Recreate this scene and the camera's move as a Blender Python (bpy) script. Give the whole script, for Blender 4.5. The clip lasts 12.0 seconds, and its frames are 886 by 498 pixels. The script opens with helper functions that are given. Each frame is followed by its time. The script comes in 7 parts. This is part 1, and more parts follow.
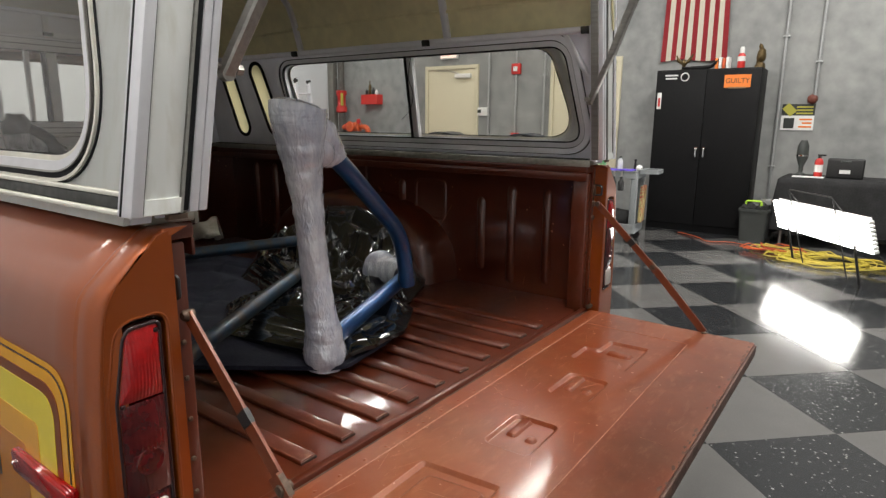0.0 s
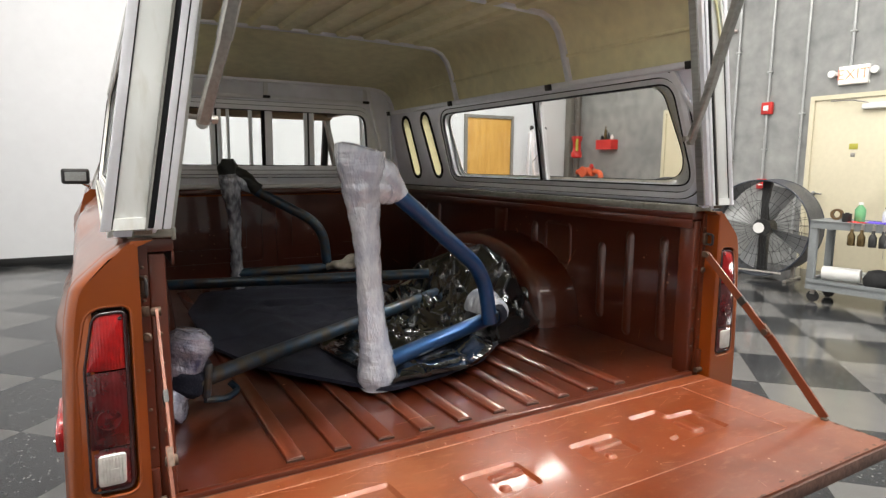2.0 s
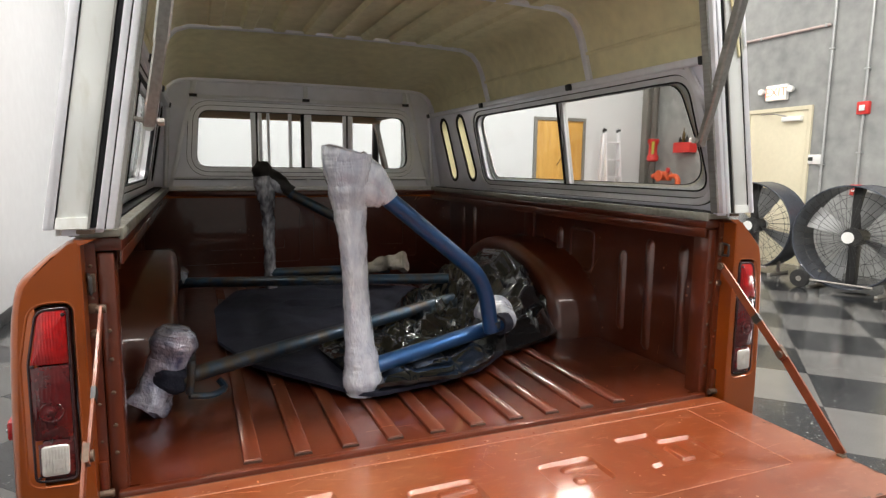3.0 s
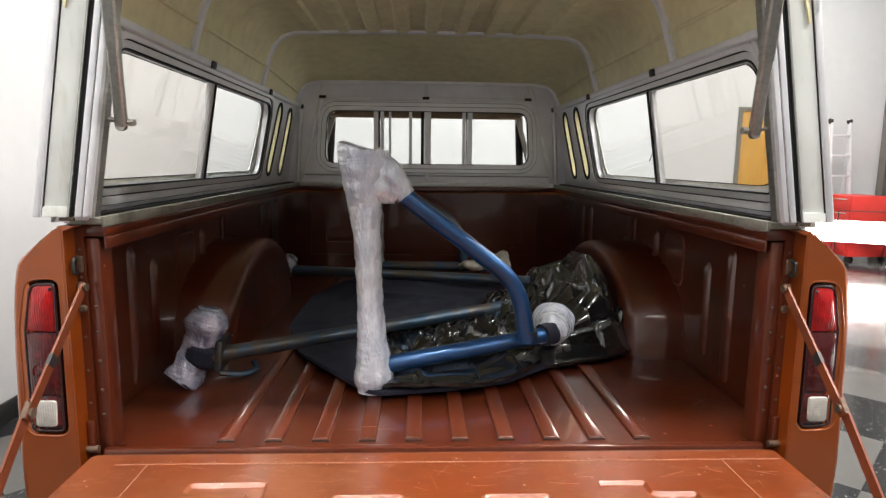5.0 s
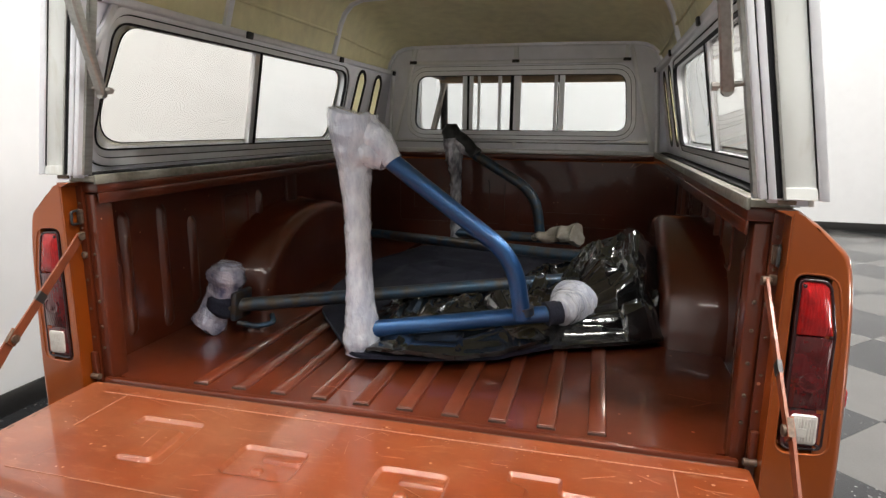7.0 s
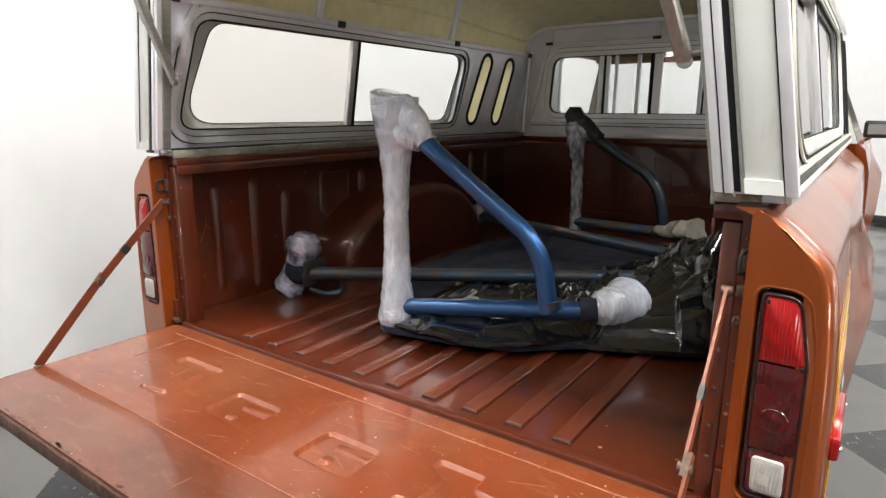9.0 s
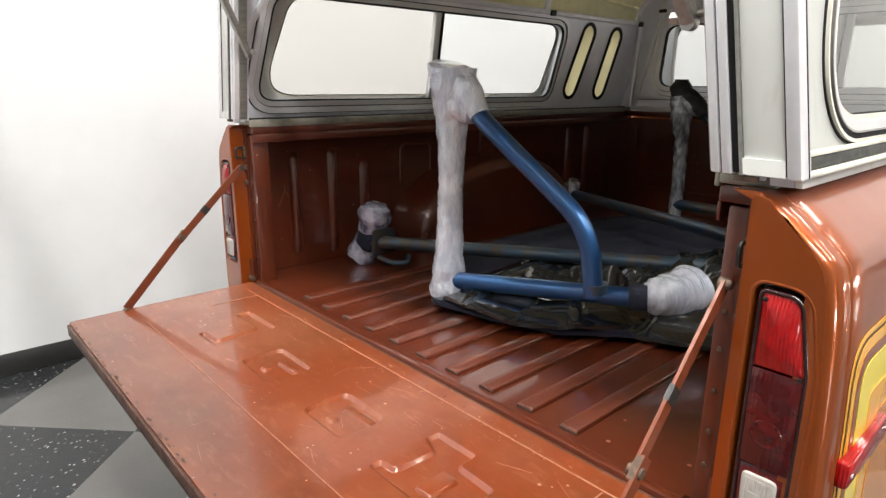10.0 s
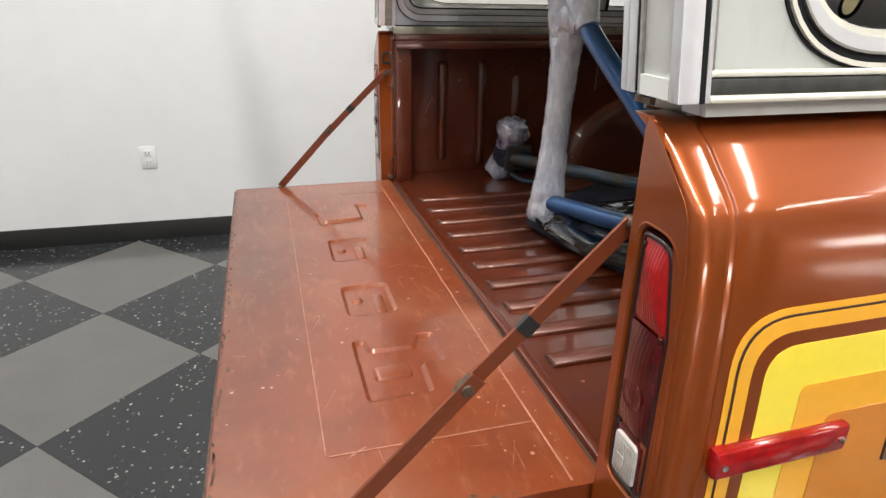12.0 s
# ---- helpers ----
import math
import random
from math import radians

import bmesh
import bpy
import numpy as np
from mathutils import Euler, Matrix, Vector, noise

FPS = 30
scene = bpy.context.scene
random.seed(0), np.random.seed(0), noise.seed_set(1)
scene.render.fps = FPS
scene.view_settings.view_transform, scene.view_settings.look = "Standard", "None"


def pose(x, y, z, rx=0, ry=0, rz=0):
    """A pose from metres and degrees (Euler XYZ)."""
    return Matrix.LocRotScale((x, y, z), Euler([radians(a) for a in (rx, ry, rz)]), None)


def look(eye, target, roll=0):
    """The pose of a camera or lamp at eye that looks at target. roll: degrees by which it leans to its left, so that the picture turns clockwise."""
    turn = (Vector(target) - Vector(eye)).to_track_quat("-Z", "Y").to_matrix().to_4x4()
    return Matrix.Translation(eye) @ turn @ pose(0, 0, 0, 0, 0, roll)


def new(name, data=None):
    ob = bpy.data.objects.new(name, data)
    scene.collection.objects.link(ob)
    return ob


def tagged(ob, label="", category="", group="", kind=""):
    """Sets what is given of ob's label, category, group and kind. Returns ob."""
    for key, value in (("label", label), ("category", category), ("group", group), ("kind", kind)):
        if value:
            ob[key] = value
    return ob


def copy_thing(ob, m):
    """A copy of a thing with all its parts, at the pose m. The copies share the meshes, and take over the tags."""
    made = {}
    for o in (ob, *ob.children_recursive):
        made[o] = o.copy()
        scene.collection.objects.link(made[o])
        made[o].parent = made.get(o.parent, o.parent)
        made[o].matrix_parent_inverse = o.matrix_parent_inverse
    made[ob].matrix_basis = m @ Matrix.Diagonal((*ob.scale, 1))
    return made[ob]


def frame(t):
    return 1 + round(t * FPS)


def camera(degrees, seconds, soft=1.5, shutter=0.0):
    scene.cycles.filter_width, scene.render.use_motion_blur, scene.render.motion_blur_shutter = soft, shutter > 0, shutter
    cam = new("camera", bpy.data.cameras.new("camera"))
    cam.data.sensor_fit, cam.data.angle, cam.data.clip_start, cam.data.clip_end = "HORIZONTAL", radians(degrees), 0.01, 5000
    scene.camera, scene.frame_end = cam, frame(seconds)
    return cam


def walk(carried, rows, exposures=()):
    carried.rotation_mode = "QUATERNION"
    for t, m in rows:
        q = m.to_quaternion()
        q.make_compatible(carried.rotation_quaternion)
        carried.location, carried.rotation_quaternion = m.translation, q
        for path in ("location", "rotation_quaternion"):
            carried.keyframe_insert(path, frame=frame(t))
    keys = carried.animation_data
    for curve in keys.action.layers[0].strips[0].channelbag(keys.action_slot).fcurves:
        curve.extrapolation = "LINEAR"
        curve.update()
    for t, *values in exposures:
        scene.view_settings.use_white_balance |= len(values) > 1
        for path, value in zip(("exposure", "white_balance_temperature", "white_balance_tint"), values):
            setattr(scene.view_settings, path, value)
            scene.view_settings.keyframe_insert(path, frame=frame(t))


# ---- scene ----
EXPO = [(0.0, -0.70), (0.5, -0.52), (1.0, -0.36), (1.5, -0.17), (2.0, -0.07), (2.5, -0.03), (5.5, 0.03), (10.5, 0.01), (11.5, -0.15), (12.0, -0.33)]
cam = camera(72.4, 12.0, soft=1.35)
PATH = [
    (0, (-1.203, -0.773, 1.324), (0.372, 0.388, 0.909), 0.51),
    (0.5, (-1.125, -0.914, 1.325), (0.302, 0.43, 0.929), 0.25),
    (1, (-1.033, -1.02, 1.317), (0.25, 0.476, 0.974), 0.31),
    (1.5, (-0.931, -1.118, 1.319), (0.187, 0.512, 1.013), 0.32),
    (2, (-0.826, -1.174, 1.316), (0.144, 0.553, 1.039), 0.41),
    (2.5, (-0.695, -1.222, 1.322), (0.178, 0.556, 1.044), 0.52),
    (3, (-0.57, -1.243, 1.317), (0.159, 0.6, 1.048), 0.61),
    (3.5, (-0.443, -1.267, 1.323), (0.067, 0.647, 1.045), 0.75),
    (5.3, (0.048, -1.271, 1.321), (0.038, 0.707, 1.026), 0.72),
    (5.5, (0.102, -1.264, 1.32), (0.042, 0.71, 1.003), 0.78),
    (6, (0.227, -1.238, 1.319), (0.046, 0.721, 0.956), 0.76),
    (6.5, (0.348, -1.207, 1.318), (0.002, 0.728, 0.944), 0.79),
    (6.7, (0.4, -1.191, 1.32), (-0.01, 0.728, 0.936), 0.69),
    (8.5, (0.834, -1.011, 1.313), (-0.161, 0.672, 0.893), 0.22),
    (9, (0.932, -0.943, 1.313), (-0.202, 0.643, 0.868), 0.33),
    (9.5, (1.022, -0.862, 1.309), (-0.275, 0.582, 0.825), 0.43),
    (10, (1.1, -0.774, 1.306), (-0.348, 0.502, 0.782), 0.38),
    (10.5, (1.185, -0.685, 1.305), (-0.354, 0.454, 0.728), 0.52),
    (11, (1.262, -0.574, 1.299), (-0.379, 0.369, 0.653), 0.76),
    (11.5, (1.315, -0.47, 1.297), (-0.409, 0.258, 0.591), 0.74),
    (12, (1.357, -0.372, 1.292), (-0.419, 0.13, 0.521), 1.15),
]
walk(cam, [(t, look(eye, target, roll)) for t, eye, target, roll in PATH], EXPO)

# ---- light ----
world = bpy.data.worlds.new("world")
scene.world = world
world.use_nodes = True
world.node_tree.nodes["Background"].inputs[0].default_value = (0.9, 0.95, 1.0, 1)
world.node_tree.nodes["Background"].inputs[1].default_value = 0.05

XL, XR, YF, YB, ZC = -2.13, 7.15, 8.05, -6.0, 5.0  # room: left, right, front and back walls, ceiling
LAMP_W = 125.0


def area_lamp(name, m, sx, sy, watts, colour=(1, 0.97, 0.92)):
    d = bpy.data.lights.new(name, "AREA")
    d.shape, d.size, d.size_y, d.energy, d.color = "RECTANGLE", sx, sy, watts, colour
    ob = new(name, d)
    ob.matrix_world = m
    return ob


# ---- materials ----
def nodes_of(name):
    m = bpy.data.materials.new(name)
    m.use_nodes = True
    nt = m.node_tree
    return m, nt, nt.nodes["Principled BSDF"]


def mat(name, col, rough=0.5, metal=0.0, var=0.12, scale=6.0, fine=60.0, bump=0.0, bscale=120.0, coat=0.0, rvar=0.12,
        col2=None, mix=(0.30, 0.75), stretch=(1, 1, 1), trans=0.0, ior=1.45, alpha=1.0, rand=0.0, detail=6.0, bdetail=4.0):
    """A surface with a colour that varies at two scales, uneven gloss and fine relief."""
    m, nt, b = nodes_of(name)
    N, L = nt.nodes, nt.links
    tc = N.new("ShaderNodeTexCoord")
    mp = N.new("ShaderNodeMapping")
    mp.inputs["Scale"].default_value = stretch
    L.new(tc.outputs["Object"], mp.inputs[0])
    n1, n2 = N.new("ShaderNodeTexNoise"), N.new("ShaderNodeTexNoise")
    for n, s in ((n1, scale), (n2, fine)):
        n.inputs["Scale"].default_value, n.inputs["Detail"].default_value = s, detail
        L.new(mp.outputs[0], n.inputs["Vector"])
    add = N.new("ShaderNodeMath")
    add.operation = "MULTIPLY_ADD"
    add.inputs[1].default_value = 0.5
    half = N.new("ShaderNodeMath")
    half.operation = "MULTIPLY"
    half.inputs[1].default_value = 0.5
    L.new(n2.outputs[0], half.inputs[0])
    L.new(n1.outputs[0], add.inputs[0])
    L.new(half.outputs[0], add.inputs[2])
    ramp = N.new("ShaderNodeMapRange")
    ramp.inputs[1].default_value, ramp.inputs[2].default_value = mix
    L.new(add.outputs[0], ramp.inputs[0])
    mx = N.new("ShaderNodeMix")
    mx.data_type = "RGBA"
    c2 = col2 or tuple(max(0.0, c * (1 - 2 * var)) for c in col)
    c1 = col if col2 else tuple(min(1.0, c * (1 + var)) for c in col)
    mx.inputs[6].default_value, mx.inputs[7].default_value = (*c1, 1), (*c2, 1)
    L.new(ramp.outputs[0], mx.inputs[0])
    out = mx.outputs[2]
    if rand:
        oi, hsv, mr = N.new("ShaderNodeObjectInfo"), N.new("ShaderNodeHueSaturation"), N.new("ShaderNodeMapRange")
        mr.inputs[3].default_value, mr.inputs[4].default_value = 1 - rand, 1 + rand
        L.new(oi.outputs["Random"], mr.inputs[0])
        L.new(mr.outputs[0], hsv.inputs["Value"])
        L.new(out, hsv.inputs["Color"])
        out = hsv.outputs[0]
    L.new(out, b.inputs["Base Color"])
    rr = N.new("ShaderNodeMapRange")
    rr.inputs[3].default_value, rr.inputs[4].default_value = max(0.02, rough - rvar), min(1, rough + rvar)
    L.new(add.outputs[0], rr.inputs[0])
    rr.inputs[1].default_value, rr.inputs[2].default_value = 0.3, 0.7
    L.new(rr.outputs[0], b.inputs["Roughness"])
    b.inputs["Metallic"].default_value = metal
    b.inputs["Coat Weight"].default_value = coat
    b.inputs["Coat Roughness"].default_value = 0.05
    b.inputs["Transmission Weight"].default_value = trans
    b.inputs["IOR"].default_value = ior
    b.inputs["Alpha"].default_value = alpha
    if bump:
        nb, bp = N.new("ShaderNodeTexNoise"), N.new("ShaderNodeBump")
        nb.inputs["Scale"].default_value, nb.inputs["Detail"].default_value = bscale, bdetail
        L.new(mp.outputs[0], nb.inputs["Vector"])
        bp.inputs["Strength"].default_value, bp.inputs["Distance"].default_value = bump, 0.004
        L.new(nb.outputs[0], bp.inputs["Height"])
        L.new(bp.outputs[0], b.inputs["Normal"])
    return m


def crinkled(m, strength, distance, scales=(30.0, 75.0), stretch=(1.0, 1.0, 2.0)):
    """Replaces the relief of a film by sharp creases at two scales."""
    nt = m.node_tree
    N, L, b = nt.nodes, nt.links, nt.nodes["Principled BSDF"]
    tc, mp, add = N.new("ShaderNodeTexCoord"), N.new("ShaderNodeMapping"), N.new("ShaderNodeMath")
    mp.inputs["Scale"].default_value = stretch
    mp.inputs["Rotation"].default_value = (0.5, 0.4, 0.3)
    L.new(tc.outputs["Object"], mp.inputs[0])
    add.operation = "ADD"
    for i, s in enumerate(scales):
        wob, mx, vo = N.new("ShaderNodeTexNoise"), N.new("ShaderNodeMix"), N.new("ShaderNodeTexVoronoi")
        wob.inputs["Scale"].default_value = s * 0.6
        mx.data_type = "VECTOR"
        mx.inputs[0].default_value = 0.09
        L.new(mp.outputs[0], wob.inputs["Vector"])
        L.new(mp.outputs[0], mx.inputs[4])
        L.new(wob.outputs["Color"], mx.inputs[5])
        vo.feature = "F1"
        vo.inputs["Scale"].default_value = s
        L.new(mx.outputs[1], vo.inputs["Vector"])
        mul = N.new("ShaderNodeMath")
        mul.operation = "MULTIPLY"
        mul.inputs[1].default_value = 1.0 / (i + 1)
        L.new(vo.outputs["Distance"], mul.inputs[0])
        L.new(mul.outputs[0], add.inputs[i])
    bp = N.new("ShaderNodeBump")
    bp.inputs["Strength"].default_value, bp.inputs["Distance"].default_value = strength, distance
    L.new(add.outputs[0], bp.inputs["Height"])
    L.new(bp.outputs[0], b.inputs["Normal"])
    L.new(bp.outputs[0], b.inputs["Coat Normal"])
    return m


def fluted(m, scale, strength):
    """Adds fine moulded flutes to a lens, along its height."""
    nt = m.node_tree
    N, L, b = nt.nodes, nt.links, nt.nodes["Principled BSDF"]
    tc, wv, bp = N.new("ShaderNodeTexCoord"), N.new("ShaderNodeTexWave"), N.new("ShaderNodeBump")
    wv.bands_direction = "X"
    wv.inputs["Scale"].default_value, wv.inputs["Distortion"].default_value = scale / 6.283, 0.6
    L.new(tc.outputs["Object"], wv.inputs["Vector"])
    bp.inputs["Strength"].default_value, bp.inputs["Distance"].default_value = strength, 0.002
    L.new(wv.outputs["Fac"], bp.inputs["Height"])
    L.new(bp.outputs[0], b.inputs["Normal"])
    return m


def drawn(m, amount, stretch=(14.0, 0.5, 14.0)):
    """Fine streaks along extruded metal: its streaked reflections put into the base colour."""
    nt = m.node_tree
    N, L, b = nt.nodes, nt.links, nt.nodes["Principled BSDF"]
    old = b.inputs["Base Color"].links[0].from_socket
    tc, mp, no = N.new("ShaderNodeTexCoord"), N.new("ShaderNodeMapping"), N.new("ShaderNodeTexNoise")
    mp.inputs["Scale"].default_value = stretch
    no.inputs["Scale"].default_value, no.inputs["Detail"].default_value = 9.0, 5.0
    L.new(tc.outputs["Object"], mp.inputs[0])
    L.new(mp.outputs[0], no.inputs["Vector"])
    mr, mx = N.new("ShaderNodeMapRange"), N.new("ShaderNodeMix")
    mr.inputs[1].default_value, mr.inputs[2].default_value, mr.inputs[3].default_value, mr.inputs[4].default_value = 0.42, 0.66, 0.0, amount
    L.new(no.outputs[0], mr.inputs[0])
    mx.data_type = "RGBA"
    L.new(mr.outputs[0], mx.inputs[0])
    L.new(old, mx.inputs[6])
    mx.inputs[7].default_value = (0.10, 0.095, 0.085, 1)
    L.new(mx.outputs[2], b.inputs["Base Color"])
    return m


def glowing(name, col, strength):
    m, nt, b = nodes_of(name)
    b.inputs["Base Color"].default_value = (*col, 1)
    b.inputs["Emission Color"].default_value = (*col, 1)
    b.inputs["Emission Strength"].default_value = strength
    return m


def chipped_tile(name, base, chip, amount, rough):
    """Vinyl floor tile with scattered chips."""
    m = mat(name, base, rough, var=0.1, scale=3.0, fine=40.0, rvar=0.06, rand=0.12, bump=0.05, bscale=30)
    nt = m.node_tree
    N, L, b = nt.nodes, nt.links, nt.nodes["Principled BSDF"]
    old = b.inputs["Base Color"].links[0].from_socket
    tc, vo, th, sep = N.new("ShaderNodeTexCoord"), N.new("ShaderNodeTexVoronoi"), N.new("ShaderNodeMath"), N.new("ShaderNodeSeparateColor")
    no, mp = N.new("ShaderNodeTexNoise"), N.new("ShaderNodeMix")
    no.inputs["Scale"].default_value = 30.0
    mp.data_type = "VECTOR"
    mp.inputs[0].default_value = 0.02
    geo = N.new("ShaderNodeNewGeometry")
    L.new(geo.outputs["Position"], no.inputs["Vector"])
    L.new(geo.outputs["Position"], mp.inputs[4])
    L.new(no.outputs["Color"], mp.inputs[5])
    vo.inputs["Scale"].default_value = 75.0
    L.new(mp.outputs[1], vo.inputs["Vector"])
    L.new(vo.outputs["Color"], sep.inputs[0])
    th.operation = "GREATER_THAN"
    th.inputs[1].default_value = amount
    L.new(sep.outputs[0], th.inputs[0])
    near = N.new("ShaderNodeMath")
    near.operation = "LESS_THAN"
    near.inputs[1].default_value = 0.36
    L.new(vo.outputs["Distance"], near.inputs[0])
    mul = N.new("ShaderNodeMath")
    mul.operation = "MULTIPLY"
    L.new(th.outputs[0], mul.inputs[0])
    L.new(near.outputs[0], mul.inputs[1])
    amt = N.new("ShaderNodeMath")
    amt.operation = "MULTIPLY"
    L.new(mul.outputs[0], amt.inputs[0])
    L.new(sep.outputs[1], amt.inputs[1])
    mx = N.new("ShaderNodeMix")
    mx.data_type = "RGBA"
    L.new(amt.outputs[0], mx.inputs[0])
    L.new(old, mx.inputs[6])
    mx.inputs[7].default_value = (*chip, 1)
    L.new(mx.outputs[2], b.inputs["Base Color"])
    return m


def scratched(m, col, amount=0.56, scale=9.0, stretch=(1.0, 1.0, 1.0)):
    """Adds thin pale scratches and rubbed spots to a paint."""
    nt = m.node_tree
    N, L, b = nt.nodes, nt.links, nt.nodes["Principled BSDF"]
    old = b.inputs["Base Color"].links[0].from_socket
    tc, mp = N.new("ShaderNodeTexCoord"), N.new("ShaderNodeMapping")
    mp.inputs["Scale"].default_value = stretch
    L.new(tc.outputs["Object"], mp.inputs[0])
    wv, no = N.new("ShaderNodeTexVoronoi"), N.new("ShaderNodeTexNoise")
    wv.feature = "DISTANCE_TO_EDGE"
    wv.inputs["Scale"].default_value = scale
    no.inputs["Scale"].default_value, no.inputs["Detail"].default_value = 5.0, 8.0
    L.new(mp.outputs[0], wv.inputs["Vector"])
    L.new(mp.outputs[0], no.inputs["Vector"])
    a, g, mu = N.new("ShaderNodeMath"), N.new("ShaderNodeMath"), N.new("ShaderNodeMath")
    a.operation, g.operation, mu.operation = "LESS_THAN", "GREATER_THAN", "MULTIPLY"
    a.inputs[1].default_value, g.inputs[1].default_value = 0.006, amount
    L.new(wv.outputs["Distance"], a.inputs[0])
    L.new(no.outputs[0], g.inputs[0])
    L.new(a.outputs[0], mu.inputs[0])
    L.new(g.outputs[0], mu.inputs[1])
    mx = N.new("ShaderNodeMix")
    mx.data_type = "RGBA"
    sc = N.new("ShaderNodeMath")
    sc.operation = "MULTIPLY"
    sc.inputs[1].default_value = 0.55
    L.new(mu.outputs[0], sc.inputs[0])
    L.new(sc.outputs[0], mx.inputs[0])
    L.new(old, mx.inputs[6])
    mx.inputs[7].default_value = (*col, 1)
    L.new(mx.outputs[2], b.inputs["Base Color"])
    return m


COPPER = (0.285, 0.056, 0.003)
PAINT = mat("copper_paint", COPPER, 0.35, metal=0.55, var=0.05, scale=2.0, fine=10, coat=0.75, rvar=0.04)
# bed interior: copper paint darkened, the shade inside put into its colour
BED_SHADED = scratched(mat("bed_shaded_paint", (0.088, 0.0150, 0.0040), 0.33, metal=0.15, col2=(0.066, 0.0120, 0.0036), mix=(0.36, 0.85), scale=4.0, fine=30, coat=1.0, rvar=0.045, detail=5.0, bump=0.03, bscale=9, bdetail=0.0), (0.40, 0.16, 0.09), 0.66, 5.0, (0.5, 1.6, 1.0))
GATE_PAINT = scratched(mat("gate_paint", (0.165, 0.031, 0.0070), 0.34, metal=0.12, col2=(0.195, 0.042, 0.012), mix=(0.40, 0.80), scale=4.0, fine=40, coat=0.75, rvar=0.05, detail=6.0, bump=0.05, bscale=7, bdetail=0.0), (0.46, 0.22, 0.14), 0.71, 5.0, (1.0, 0.7, 1.0))
STRAP_PAINT = mat("strap_paint", (0.15, 0.036, 0.013), 0.42, metal=0.1, var=0.12, scale=14, fine=60, coat=0.1, rvar=0.12)
def specked(m, col, amount, scale):
    """Adds small pale chips and dust specks of uneven size."""
    nt = m.node_tree
    N, L, b = nt.nodes, nt.links, nt.nodes["Principled BSDF"]
    old = b.inputs["Base Color"].links[0].from_socket
    tc, vo, no, sep = N.new("ShaderNodeTexCoord"), N.new("ShaderNodeTexVoronoi"), N.new("ShaderNodeTexNoise"), N.new("ShaderNodeSeparateColor")
    vo.inputs["Scale"].default_value, no.inputs["Scale"].default_value = scale, 3.5
    L.new(tc.outputs["Object"], vo.inputs["Vector"])
    L.new(tc.outputs["Object"], no.inputs["Vector"])
    L.new(vo.outputs["Color"], sep.inputs[0])
    size, near, rare, mul, dense = (N.new("ShaderNodeMath") for _ in range(5))
    size.operation, near.operation, rare.operation, mul.operation, dense.operation = "MULTIPLY", "LESS_THAN", "GREATER_THAN", "MULTIPLY", "MULTIPLY"
    size.inputs[1].default_value = 0.22
    L.new(sep.outputs[1], size.inputs[0])
    L.new(vo.outputs["Distance"], near.inputs[0])
    L.new(size.outputs[0], near.inputs[1])
    L.new(sep.outputs[0], dense.inputs[0])
    L.new(no.outputs[0], dense.inputs[1])
    L.new(dense.outputs[0], rare.inputs[0])
    rare.inputs[1].default_value = amount
    L.new(near.outputs[0], mul.inputs[0])
    L.new(rare.outputs[0], mul.inputs[1])
    mx = N.new("ShaderNodeMix")
    mx.data_type = "RGBA"
    L.new(mul.outputs[0], mx.inputs[0])
    L.new(old, mx.inputs[6])
    mx.inputs[7].default_value = (*col, 1)
    L.new(mx.outputs[2], b.inputs["Base Color"])
    return m


def dusted(m, dust, grime, amount):
    """Adds dull dusty patches and darker rubbed ones, streaked by use."""
    nt = m.node_tree
    N, L, b = nt.nodes, nt.links, nt.nodes["Principled BSDF"]
    tc, mp = N.new("ShaderNodeTexCoord"), N.new("ShaderNodeMapping")
    mp.inputs["Scale"].default_value = (1.0, 3.2, 1.0)
    mp.inputs["Rotation"].default_value = (0.0, 0.0, 0.35)
    L.new(tc.outputs["Object"], mp.inputs[0])
    for vec, scale, lo, hi, colour, share in ((tc.outputs["Object"], 3.1, 0.50, 0.66, grime, 0.75), (tc.outputs["Object"], 2.3, 0.44, 0.66, dust, amount), (mp.outputs[0], 16.0, 0.54, 0.68, dust, amount * 0.8)):
        no, mr, mx = N.new("ShaderNodeTexNoise"), N.new("ShaderNodeMapRange"), N.new("ShaderNodeMix")
        no.inputs["Scale"].default_value, no.inputs["Detail"].default_value, no.inputs["Roughness"].default_value = scale, 9.0, 0.68
        mr.inputs[1].default_value, mr.inputs[2].default_value, mr.inputs[4].default_value = lo, hi, share
        mx.data_type = "RGBA"
        L.new(vec, no.inputs["Vector"])
        L.new(no.outputs[0], mr.inputs[0])
        L.new(mr.outputs[0], mx.inputs[0])
        L.new(b.inputs["Base Color"].links[0].from_socket, mx.inputs[6])
        mx.inputs[7].default_value = (*colour, 1)
        L.new(mx.outputs[2], b.inputs["Base Color"])
    dull = N.new("ShaderNodeMapRange")
    dull.inputs[1].default_value, dull.inputs[2].default_value = 0.0, amount
    dull.inputs[3].default_value, dull.inputs[4].default_value = b.inputs["Coat Weight"].default_value, 0.40
    L.new(mr.outputs[0], dull.inputs[0])
    L.new(dull.outputs[0], b.inputs["Coat Weight"])
    return m


